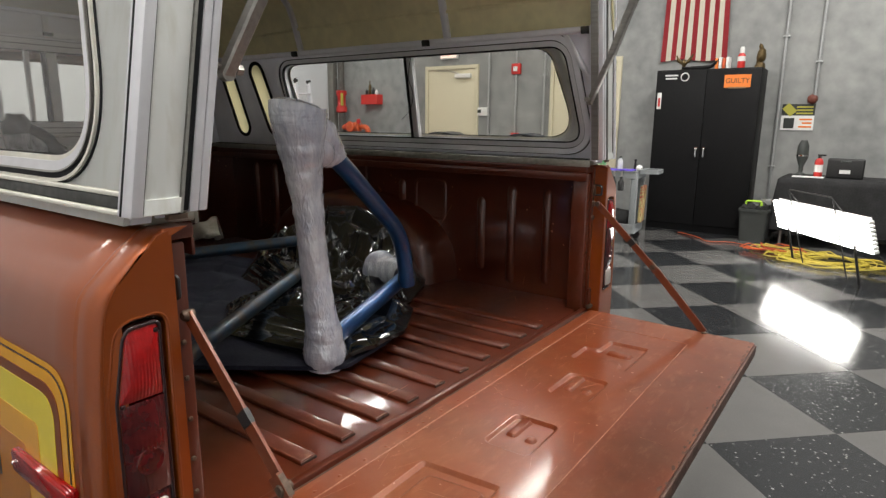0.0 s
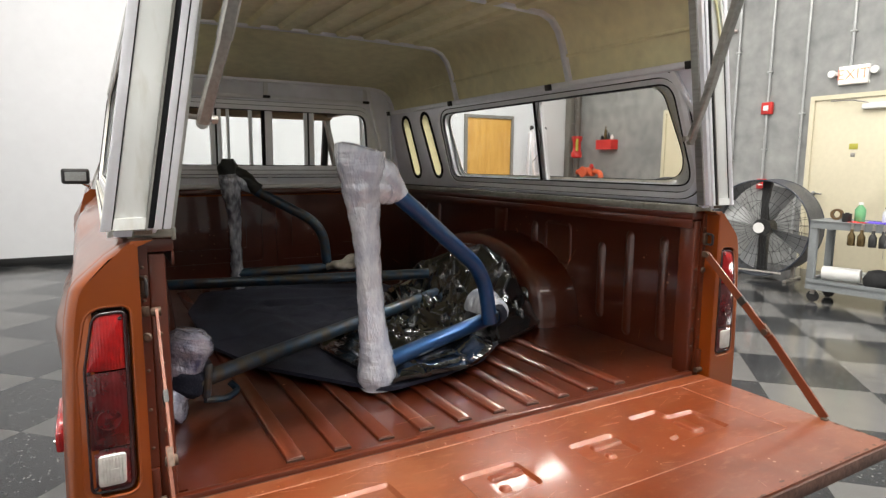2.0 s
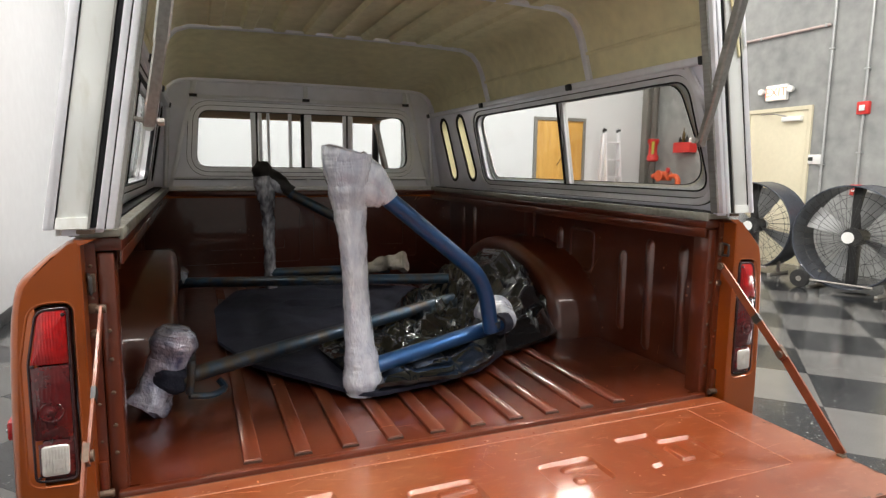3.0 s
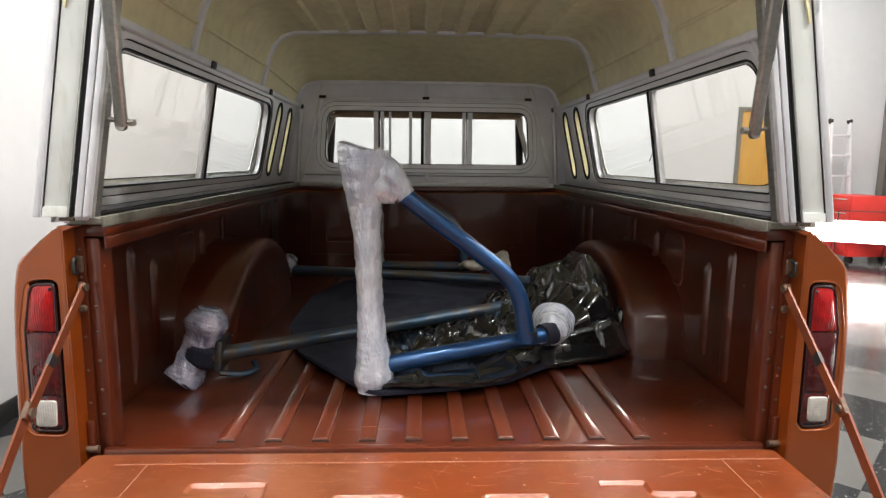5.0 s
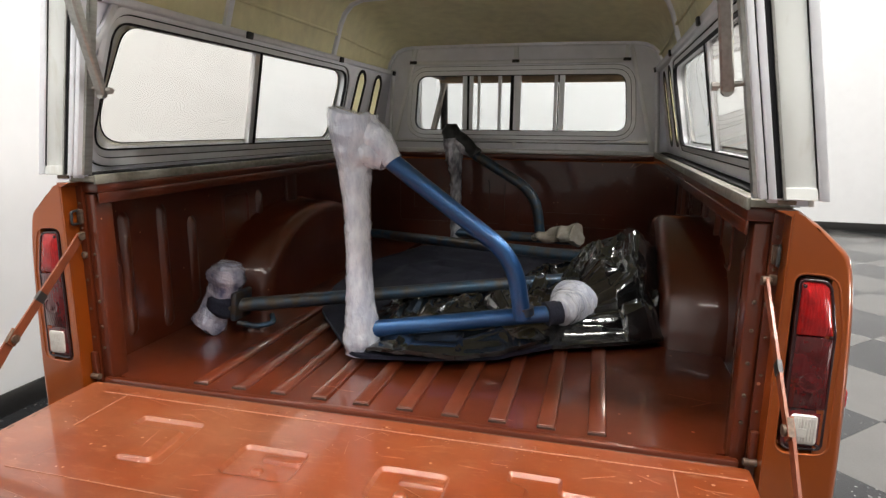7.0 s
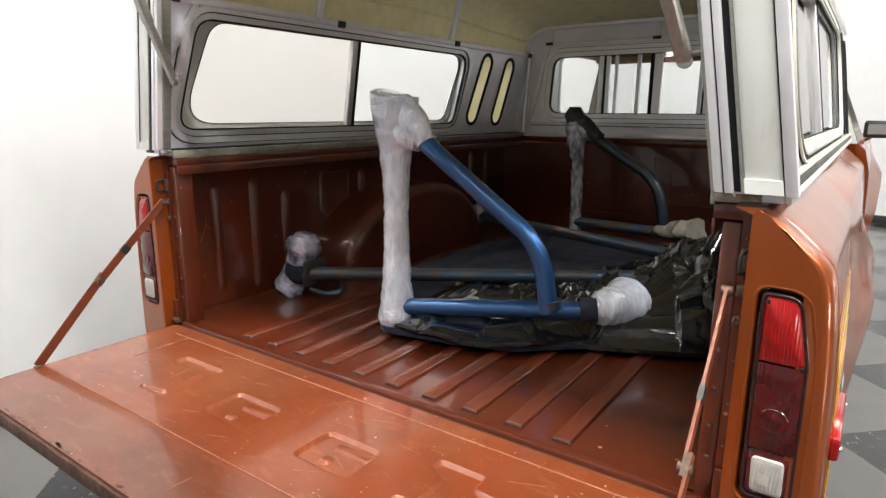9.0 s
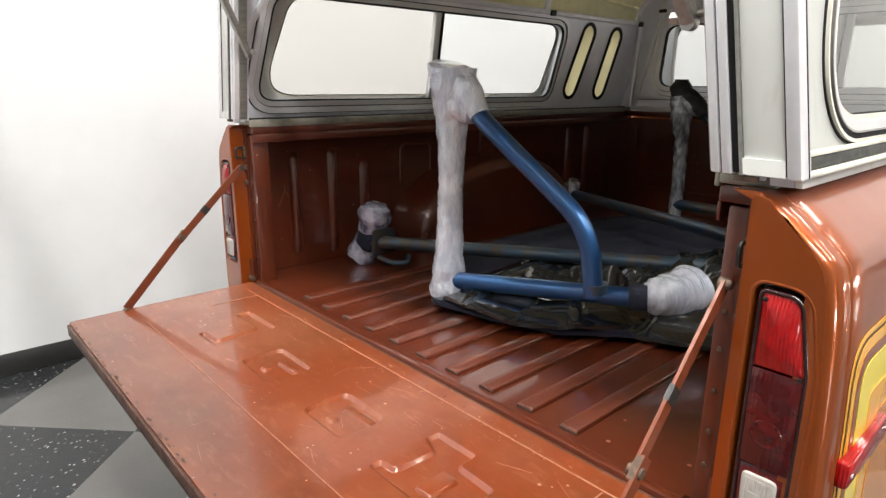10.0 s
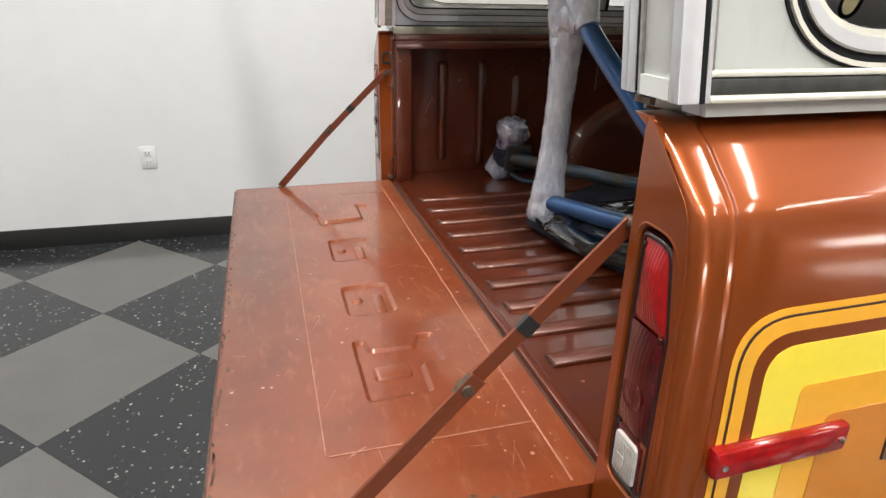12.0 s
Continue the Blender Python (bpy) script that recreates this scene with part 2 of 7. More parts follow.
dusted(GATE_PAINT, (0.28, 0.120, 0.060), (0.110, 0.022, 0.006), 0.42)
specked(GATE_PAINT, (0.40, 0.22, 0.15), 0.46, 60.0)
specked(BED_SHADED, (0.34, 0.15, 0.09), 0.52, 45.0)
for _p in (BED_SHADED, GATE_PAINT):
    _p.node_tree.nodes["Principled BSDF"].inputs["Coat IOR"].default_value = 1.46 if _p is BED_SHADED else 1.5
    _p.node_tree.nodes["Principled BSDF"].inputs["Coat Roughness"].default_value = 0.055 if _p is BED_SHADED else 0.08
PAINT.node_tree.nodes["Principled BSDF"].inputs["Coat IOR"].default_value = 1.6
PAINT.node_tree.nodes["Principled BSDF"].inputs["Coat Roughness"].default_value = 0.10
DIRTY = mat("worn_edge", (0.10, 0.045, 0.03), 0.6, var=0.4, scale=20, fine=90, bump=0.3, bscale=60)
GROOVE = mat("dark_brown", (0.05, 0.02, 0.012), 0.7, var=0.3, scale=20)
SEALER = mat("worn_seam", (0.36, 0.18, 0.12), 0.6, col2=(0.2, 0.06, 0.03), var=0.3, scale=30, fine=120)
STEEL = mat("old_steel", (0.36, 0.34, 0.31), 0.42, metal=0.6, var=0.14, scale=14, fine=50)
RUSTY = mat("greasy_latch", (0.10, 0.065, 0.045), 0.55, metal=0.3, var=0.4, scale=40, fine=150, bump=0.2, bscale=120)
ALU = mat("brushed_aluminium", (0.84, 0.84, 0.88), 0.37, metal=0.55, var=0.05, scale=3, fine=30, rvar=0.07)
ALU_DULL = mat("dull_aluminium", (0.74, 0.74, 0.76), 0.4, metal=0.6, var=0.06, scale=4, fine=30, rvar=0.08)
BEAD = mat("aged_bead", (0.70, 0.68, 0.60), 0.38, metal=0.3, var=0.1, scale=9, fine=40, rvar=0.08)
TRIM_ALU = drawn(mat("aged_aluminium", (0.44, 0.43, 0.40), 0.37, metal=0.9, var=0.08, scale=6, fine=30, rvar=0.07), 0.22)
CAP_GREY = mat("cap_inner_grey", (0.82, 0.82, 0.89), 0.36, metal=0.25, var=0.06, scale=3, fine=12, rvar=0.07)
CAP_WHITE = mat("cap_white", (0.68, 0.695, 0.675), 0.38, col2=(0.44, 0.425, 0.345), var=0.06, scale=7, fine=45, mix=(0.52, 0.78), coat=0.2, stretch=(1, 1, 0.3), rvar=0.08)
SKIN = mat("white_skin", (0.64, 0.655, 0.635), 0.38, col2=(0.44, 0.425, 0.345), scale=7, fine=45, mix=(0.52, 0.78), coat=0.2, stretch=(1, 1, 0.3), rvar=0.08)
LINER = mat("khaki_liner", (0.76, 0.70, 0.435), 0.42, var=0.1, scale=2.5, fine=20, rvar=0.12, bump=0.06, bscale=5)
RAIL_KHAKI = mat("khaki_grey_rail", (0.30, 0.29, 0.25), 0.42, metal=0.5, col2=(0.20, 0.19, 0.155), mix=(0.4, 0.62), scale=8, fine=50, rvar=0.08)
CREAM = mat("cream_insert", (0.78, 0.74, 0.56), 0.5, var=0.04, scale=6)


def lets_light(m, colour, share):
    """A thin skin through which light glows."""
    n, lk, b = m.node_tree.nodes, m.node_tree.links, m.node_tree.nodes["Principled BSDF"]
    t, mx = n.new("ShaderNodeBsdfTranslucent"), n.new("ShaderNodeMixShader")
    t.inputs[0].default_value, mx.inputs[0].default_value = (*colour, 1), share
    lk.new(b.outputs[0], mx.inputs[1])
    lk.new(t.outputs[0], mx.inputs[2])
    lk.new(mx.outputs[0], n["Material Output"].inputs[0])
    return m


lets_light(CREAM, (0.9, 0.86, 0.66), 0.75)
# translucency added to brighten the strip inside the side windows
lets_light(SKIN, (0.95, 0.95, 0.93), 0.45)
RUBBER = mat("black_rubber", (0.013, 0.013, 0.015), 0.65, var=0.2, scale=20)
RUBBER.node_tree.nodes["Principled BSDF"].inputs["Specular IOR Level"].default_value = 0.2
AGED_RUBBER = mat("aged_rubber", (0.045, 0.046, 0.042), 0.42, var=0.4, scale=12, fine=60, rvar=0.12)
GLASS = mat("window_glass", (0.93, 0.96, 0.95), 0.02, rvar=0.0, var=0.0, trans=1.0, ior=1.12)
TINTED = mat("tinted_pane", (0.84, 0.835, 0.80), 0.02, rvar=0.0, var=0.0, trans=1.0, ior=1.20)
BLUE = scratched(mat("blue_tube_paint", (0.022, 0.098, 0.28), 0.34, metal=0.72, var=0.10, scale=6, fine=40, coat=1.0, rvar=0.04), (0.2, 0.2, 0.2), 0.62, 14.0)
BLUE_WORN = mat("worn_blue_tube", (0.035, 0.075, 0.125), 0.42, metal=0.6, col2=(0.085, 0.070, 0.055), mix=(0.42, 0.60), scale=7, fine=30, rvar=0.12, coat=0.6)
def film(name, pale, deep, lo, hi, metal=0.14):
    """Clear film in many layers: pale glossy folds, their highlights put into the colour, over a duller body."""
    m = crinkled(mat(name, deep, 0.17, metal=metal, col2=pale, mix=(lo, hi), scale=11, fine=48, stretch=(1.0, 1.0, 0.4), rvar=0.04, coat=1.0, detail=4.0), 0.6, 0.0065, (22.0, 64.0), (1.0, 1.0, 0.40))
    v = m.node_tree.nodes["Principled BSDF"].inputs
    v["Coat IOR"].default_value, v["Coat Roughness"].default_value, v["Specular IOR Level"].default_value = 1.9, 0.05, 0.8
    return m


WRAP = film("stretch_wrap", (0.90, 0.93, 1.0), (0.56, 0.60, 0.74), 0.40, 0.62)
WRAP_THIN = film("thin_wrap", (0.72, 0.74, 0.82), (0.14, 0.14, 0.17), 0.40, 0.64)
WRAP_DARK = crinkled(mat("wrap_over_blue", (0.70, 0.71, 0.86), 0.17, metal=0.45, col2=(0.10, 0.11, 0.22), mix=(0.42, 0.68), scale=10, fine=30, rvar=0.06, coat=1.0), 0.6, 0.006, (26.0, 70.0), (1.0, 1.0, 0.6))
BAG = crinkled(mat("black_plastic", (0.008, 0.009, 0.010), 0.10, var=0.3, scale=10, rvar=0.03, coat=1.0, ior=1.45), 0.4, 0.010, (5.0, 17.0), (1.0, 1.0, 1.0))
BAG.node_tree.nodes["Principled BSDF"].inputs["Coat IOR"].default_value = 1.6
FOIL = mat("silvery_film", (0.66, 0.62, 0.54), 0.17, metal=0.35, col2=(0.42, 0.38, 0.32), mix=(0.4, 0.65), scale=9, fine=40, rvar=0.04, coat=0.5)
BLANKET = mat("navy_blanket", (0.012, 0.014, 0.03), 0.85, var=0.25, scale=10, fine=200, bump=0.4, bscale=150)
WHITE = mat("white_plastic", (0.75, 0.75, 0.73), 0.45, var=0.04)
BEZEL = mat("dark_bezel", (0.022, 0.006, 0.007), 0.16, var=0.2, scale=20, coat=0.5, rvar=0.05)
RED_LENS = fluted(mat("red_lens", (0.30, 0.003, 0.004), 0.12, var=0.2, scale=30, coat=0.5, rvar=0.04), 420.0, 0.35)
DARK_LENS = fluted(mat("dark_red_lens", (0.065, 0.0025, 0.0035), 0.10, var=0.35, scale=16, coat=0.6, rvar=0.04), 300.0, 0.2)
CLEAR_LENS = mat("clear_lens", (0.42, 0.40, 0.37), 0.16, var=0.12, scale=40, fine=90, coat=0.4, rvar=0.07)
CHROME = mat("chrome", (0.7, 0.7, 0.7), 0.12, metal=1.0, var=0.05, rvar=0.05)
BLACK = mat("black_plastic_hard", (0.02, 0.02, 0.02), 0.45, var=0.2, scale=10)
TYRE = mat("tyre_rubber", (0.025, 0.025, 0.025), 0.8, var=0.2, scale=20, bump=0.3)
YELLOW = mat("yellow_decal", (0.83, 0.66, 0.06), 0.2, var=0.04, coat=0.7, rvar=0.04)
AMBER = mat("amber_decal", (0.78, 0.38, 0.03), 0.2, var=0.04, coat=0.7, rvar=0.04)
ORANGE = mat("orange_decal", (0.56, 0.20, 0.02), 0.2, var=0.04, coat=0.7, rvar=0.04)
TAN = mat("tan_headliner", (0.22, 0.15, 0.09), 0.8, var=0.2, scale=12)
WALL_WHITE = mat("white_wall_paint", (0.64, 0.65, 0.665), 0.55, var=0.025, scale=0.8, fine=8, bump=0.06, bscale=60)
CONCRETE = mat("grey_concrete", (0.31, 0.315, 0.305), 0.6, col2=(0.185, 0.19, 0.19), mix=(0.36, 0.66), scale=1.1, fine=6, bump=0.12, bscale=25, rvar=0.1, detail=9)
CEIL = mat("ceiling_paint", (0.55, 0.55, 0.53), 0.8, var=0.08, scale=1)
GROUT = mat("floor_slab", (0.10, 0.10, 0.10), 0.6, var=0.2)
TILE_DARK = chipped_tile("dark_vinyl_tile", (0.019, 0.020, 0.022), (0.22, 0.22, 0.21), 0.84, 0.15)
TILE_LIGHT = mat("grey_vinyl_tile", (0.100, 0.098, 0.095), 0.14, var=0.07, scale=5, fine=120, rvar=0.05, rand=0.05, bump=0.05, bscale=30)
BASEB = mat("black_baseboard", (0.018, 0.018, 0.018), 0.42, var=0.15, rvar=0.12)
DOOR_CREAM = mat("cream_door_paint", (0.62, 0.57, 0.42), 0.4, var=0.04, scale=1.5, fine=20)
WOOD = mat("honey_wood", (0.62, 0.36, 0.09), 0.42, col2=(0.48, 0.25, 0.05), mix=(0.4, 0.62), scale=3.5, fine=24, stretch=(6, 6, 0.6), coat=0.2, rvar=0.12)
GREYFRAME = mat("grey_door_frame", (0.20, 0.19, 0.17), 0.5, var=0.06)
CAB_BLACK = mat("black_cabinet", (0.007, 0.007, 0.0075), 0.5, var=0.2, scale=3, bump=0.03)
CAB_BLACK.node_tree.nodes["Principled BSDF"].inputs["Specular IOR Level"].default_value = 0.18
RED = mat("red_paint", (0.55, 0.03, 0.025), 0.42, var=0.08, scale=12, coat=0.2, rvar=0.12)
ORANGE_RED = mat("orange_red_paint", (0.62, 0.11, 0.04), 0.4, var=0.1, scale=12)
CART = mat("grey_cart", (0.20, 0.215, 0.22), 0.5, var=0.08, scale=6, bump=0.05)
FAN_BLUE = mat("fan_housing", (0.028, 0.034, 0.05), 0.42, var=0.15, scale=4, coat=0.2, rvar=0.12)
FAN_MESH = mat("fan_guard", (0.06, 0.06, 0.06), 0.4, metal=0.6, var=0.2)
GALV = mat("galvanised_pipe", (0.45, 0.46, 0.46), 0.4, metal=0.6, var=0.1, scale=10)
FLAG_RED = mat("flag_red", (0.24, 0.012, 0.018), 0.8, var=0.12, scale=8, fine=200)
FLAG_WHITE = mat("flag_white", (0.55, 0.51, 0.42), 0.8, var=0.08, scale=8, fine=200)
CLOTH_BLACK = mat("black_cloth", (0.014, 0.014, 0.015), 0.8, var=0.2, scale=8, bump=0.3, bscale=40)
SIGN_ORANGE = mat("orange_card", (0.85, 0.23, 0.04), 0.6, var=0.04)
SIGN_YELLOW = mat("yellow_sign", (0.42, 0.39, 0.06), 0.5, var=0.04)
SIGN_BLACK = mat("dark_sign", (0.03, 0.035, 0.03), 0.5, var=0.1)
HOSE_Y = mat("yellow_cable", (0.52, 0.41, 0.05), 0.45, var=0.1)
HOSE_O = mat("orange_cable", (0.45, 0.07, 0.015), 0.45, var=0.1)
GREENISH = mat("green_plastic", (0.12, 0.33, 0.15), 0.4, var=0.1)
LIME = mat("lime_plastic", (0.45, 0.75, 0.06), 0.4, var=0.1)
BRASS = mat("bronze_figure", (0.11, 0.075, 0.03), 0.4, metal=0.6, var=0.3, scale=30)
BIN_GREY = mat("grey_bin", (0.045, 0.05, 0.047), 0.5, var=0.1)
PURPLE = mat("violet_cloth", (0.10, 0.06, 0.45), 0.7, var=0.2)
TUBE_GLOW = glowing("lit_tube", (1.0, 0.98, 0.94), 16.0)
FIX_GLOW = glowing("lit_ceiling_panel", (1.0, 0.97, 0.92), 6.0)
EXIT_GLOW = glowing("lit_exit_face", (1.0, 0.80, 0.70), 0.65)
EXIT_RED = glowing("lit_exit_letters", (1.0, 0.22, 0.15), 0.8)


# ---- mesh helpers ----
def empty(name, m=None):
    ob = new(name)
    ob.empty_display_size = 0.1
    if m is not None:
        ob.matrix_world = m
    return ob


def finish(bm, material, smooth=40):
    bmesh.ops.recalc_face_normals(bm, faces=bm.faces[:])
    me = bpy.data.meshes.new("mesh")
    lim = radians(smooth)
    for e in bm.edges:
        e.smooth = len(e.link_faces) == 2 and e.calc_face_angle(0) < lim
    for f in bm.faces:
        f.smooth = smooth > 0
    bm.to_mesh(me)
    bm.free()
    for m in material if isinstance(material, (list, tuple)) else [material]:
        me.materials.append(m)
    return me


BAKE = None  # a fixed scale for the truck, its cap and its load


def part(name, bm, material, parent=None, label="", smooth=40):
    if BAKE is not None:
        bm.transform(BAKE)
    ob = new(name, finish(bm, material, smooth))
    if parent is not None:
        ob.parent = parent
    return tagged(ob, label)


def put(bm, fn):
    for v in bm.verts:
        v.co = Vector(fn(*v.co))
    return bm


def box(x0, x1, y0, y1, z0, z1, bevel=0.0, seg=2, bm=None):
    own = bmesh.new()
    vs = [own.verts.new((x, y, z)) for x in (x0, x1) for y in (y0, y1) for z in (z0, z1)]
    for f in ((0, 1, 3, 2), (4, 6, 7, 5), (0, 4, 5, 1), (2, 3, 7, 6), (0, 2, 6, 4), (1, 5, 7, 3)):
        own.faces.new([vs[i] for i in f])
    if bevel:
        bmesh.ops.bevel(own, geom=own.edges[:], offset=bevel, segments=seg, profile=0.5, affect="EDGES")
    return join(bm, own)


def join(bm, own):
    if bm is None:
        return own
    seen = {}
    for v in own.verts:
        seen[v] = bm.verts.new(v.co)
    for f in own.faces:
        nf = bm.faces.new([seen[v] for v in f.verts])
        nf.material_index = f.material_index
    own.free()
    return bm


def at_axis(axis, a, u, v):
    return {"x": (a, u, v), "y": (u, a, v), "z": (u, v, a)}[axis]


def plate(outer, holes, axis, a0, a1, bevel=0.0, bm=None):
    """A flat plate of outline outer with holes, from a0 to a1 along axis."""
    own = bmesh.new()
    edges = []
    for loop in (outer, *holes):
        vs = [own.verts.new(at_axis(axis, a0, u, v)) for u, v in loop]
        edges += [own.edges.new((vs[i], vs[(i + 1) % len(vs)])) for i in range(len(vs))]
    bmesh.ops.triangle_fill(own, edges=edges, use_beauty=True)
    rim = [e for e in own.edges if len(e.link_faces) == 1]
    ret = bmesh.ops.extrude_face_region(own, geom=own.faces[:], use_keep_orig=True)
    i = "xyz".index(axis)
    for v in ret["geom"]:
        if isinstance(v, bmesh.types.BMVert):
            v.co[i] = a1
    return join(bm, own)


def rounded(corners, r, n=5):
    """The outline of a polygon with its corners rounded; r: one radius, or one a corner."""
    out, k = [], len(corners)
    for i, c in enumerate(corners):
        ri = r[i] if isinstance(r, (list, tuple)) else r
        p, a, b = Vector(c), Vector(corners[i - 1]), Vector(corners[(i + 1) % k])
        da, db = (a - p).normalized(), (b - p).normalized()
        ang = da.angle(db)
        d = min(ri / math.tan(ang / 2), (a - p).length * 0.48, (b - p).length * 0.48)
        s, e = p + da * d, p + db * d
        for j in range(n + 1):
            t = j / n
            out.append(tuple(s * (1 - t) ** 2 + p * 2 * t * (1 - t) + e * t * t))
    return out


def rect(u0, u1, v0, v1, r=0.0, n=4):
    c = [(u0, v0), (u1, v0), (u1, v1), (u0, v1)]
    return rounded(c, r, n) if r else c


def grown(loop, d):
    """A loop moved outwards by d (inwards: minus); the loop runs counter-clockwise."""
    out, k = [], len(loop)
    area = sum(loop[i - 1][0] * loop[i][1] - loop[i][0] * loop[i - 1][1] for i in range(k))
    s = 1 if area > 0 else -1
    for i in range(k):
        a, p, b = Vector(loop[i - 1]), Vector(loop[i]), Vector(loop[(i + 1) % k])
        t = (b - a)
        if t.length < 1e-9:
            out.append(tuple(p))
            continue
        t.normalize()
        out.append((p.x + s * t.y * d, p.y - s * t.x * d))
    return out


def ring(loop, d_out, d_in, axis, a0, a1, bm=None):
    """A frame along a loop, between the loop grown by d_out and by d_in."""
    own = bmesh.new()
    o, i = grown(loop, d_out), grown(loop, d_in)
    k = len(loop)
    rows = [[own.verts.new(at_axis(axis, a, u, v)) for u, v in lp] for lp, a in ((o, a0), (o, a1), (i, a1), (i, a0))]
    for r in range(4):
        for j in range(k):
            own.faces.new((rows[r][j], rows[r][(j + 1) % k], rows[(r + 1) % 4][(j + 1) % k], rows[(r + 1) % 4][j]))
    return join(bm, own)


def fillet(pts, r, n=6):
    """A polyline with its inner corners rounded."""
    out = [Vector(pts[0])]
    for i in range(1, len(pts) - 1):
        a, p, b = Vector(pts[i - 1]), Vector(pts[i]), Vector(pts[i + 1])
        da, db = (a - p).normalized(), (b - p).normalized()
        d = min(r, (a - p).length * 0.48, (b - p).length * 0.48)
        s, e = p + da * d, p + db * d
        out += [s * (1 - t) ** 2 + p * 2 * t * (1 - t) + e * t * t for t in (j / n for j in range(n + 1))]
    return out + [Vector(pts[-1])]


def sweep(pts, radii, seg=12, bm=None, wob=0.0, wfreq=20.0, flat=1.0, cap=True, seed=0.0, folds=0.0):
    """A tube along pts; radii: one, or one a point; wob: uneven surface."""
    own = bmesh.new()
    pts = [Vector(p) for p in pts]
    n = len(pts)
    rad = list(radii) if isinstance(radii, (list, tuple)) else [radii] * n
    prev, rings = None, []
    for i, p in enumerate(pts):
        t = (pts[min(i + 1, n - 1)] - pts[max(i - 1, 0)]).normalized()
        if prev is None:
            side = t.cross(Vector((0, 0, 1)))
            if side.length < 0.15:
                side = t.cross(Vector((0, 1, 0)))
        else:
            side = prev - t * prev.dot(t)
        side.normalize()
        prev, up = side, side.cross(t)
        rw = []
        for j in range(seg):
            a = 2 * math.pi * j / seg
            d = side * math.cos(a) + up * math.sin(a) * flat
            q = p + d * rad[i]
            if wob:
                q += d * wob * noise.noise(q * wfreq + Vector((seed, 0, 0)))
            if folds:
                q += d * folds * (0.5 - 2.0 * abs(noise.noise(Vector((i * 0.55 + seed, 1.3 * math.cos(a + i * 0.05), 1.3 * math.sin(a + i * 0.05))))))
            rw.append(own.verts.new(q))
        rings.append(rw)
    for i in range(n - 1):
        for j in range(seg):
            own.faces.new((rings[i][j], rings[i][(j + 1) % seg], rings[i + 1][(j + 1) % seg], rings[i + 1][j]))
    if cap:
        own.faces.new(rings[0][::-1])
        own.faces.new(rings[-1])
    return join(bm, own)


def line(a, b, n):
    a, b = Vector(a), Vector(b)
    return [a.lerp(b, i / n) for i in range(n + 1)]


def lathe(prof, seg=20, m=None, bm=None):
    """A turned body: prof of (radius, height) round z, then moved by m."""
    own = bmesh.new()
    rows = []
    for r, z in prof:
        rows.append([own.verts.new((r * math.cos(2 * math.pi * j / seg), r * math.sin(2 * math.pi * j / seg), z)) for j in range(seg)])
    for i in range(len(rows) - 1):
        for j in range(seg):
            own.faces.new((rows[i][j], rows[i][(j + 1) % seg], rows[i + 1][(j + 1) % seg], rows[i + 1][j]))
    own.faces.new(rows[0][::-1])
    own.faces.new(rows[-1])
    if m is not None:
        own.transform(m)
    return join(bm, own)


def loft(rows, closed=True, ends=True, bm=None):
    """A skin over rows of points; closed: each row is a loop."""
    own = bmesh.new()
    vs = [[own.verts.new(p) for p in r] for r in rows]
    k = len(rows[0])
    for i in range(len(vs) - 1):
        for j in range(k if closed else k - 1):
            own.faces.new((vs[i][j], vs[i][(j + 1) % k], vs[i + 1][(j + 1) % k], vs[i + 1][j]))
    if ends and closed:
        own.faces.new(vs[0][::-1])
        own.faces.new(vs[-1])
    return join(bm, own)


def sheet(fn, nu, nv, thick=0.0, bm=None):
    """A surface fn(u, v), u and v from 0 to 1, with a thickness downwards."""
    own = bmesh.new()
    top = [[own.verts.new(fn(i / nu, j / nv)) for j in range(nv + 1)] for i in range(nu + 1)]
    for i in range(nu):
        for j in range(nv):
            own.faces.new((top[i][j], top[i + 1][j], top[i + 1][j + 1], top[i][j + 1]))
    if thick:
        ret = bmesh.ops.extrude_face_region(own, geom=own.faces[:], use_keep_orig=True)
        for v in ret["geom"]:
            if isinstance(v, bmesh.types.BMVert):
                v.co.z -= thick
    return join(bm, own)


def text(name, s, size, m, material, parent, depth=0.002):
    c = bpy.data.curves.new(name, "FONT")
    c.body, c.size, c.extrude, c.align_x, c.align_y = s, size, depth, "CENTER", "CENTER"
    tmp = new(name, c)
    me = bpy.data.meshes.new_from_object(tmp.evaluated_get(bpy.context.evaluated_depsgraph_get()))
    bpy.data.objects.remove(tmp)
    me.materials.append(material)
    me.transform(m)
    ob = new(name, me)
    ob.parent = parent
    return ob


def structure(name, bm, material, label, category, smooth=40):
    return tagged(part(name, bm, material, None, label, smooth), category=category, kind="structure")


def thing(name, m, label, category, group=""):
    return tagged(empty(name, m), label, category, group)


# ---- room ----
T = 0.2
floor = structure("floor", box(XL - T, XR + T, YB - T, YF + T, -0.15, -0.004), GROUT, "checkered dark and grey vinyl tile floor, glossy", "floor")
# unseen ceiling, added to close the room above the lamps
structure("ceiling", box(XL - T, XR + T, YB - T, YF + T, ZC, ZC + 0.2), CEIL, "unseen plain pale ceiling closing the room above the truck", "ceiling")
structure("wall_left", box(XL - T, XL, YB, YF, -0.1, ZC), WALL_WHITE, "smooth white painted wall beside the truck", "wall")
structure("wall_front", box(XL - T, XR + T, YF, YF + T, -0.1, ZC), WALL_WHITE, "white painted wall ahead of the truck", "wall")
# unseen wall, added in grey to hold down fill light from behind
structure("wall_back", box(XL - T, XR + T, YB - T, YB, -0.1, ZC), CONCRETE, "unseen plain grey wall closing the room behind the camera", "wall")
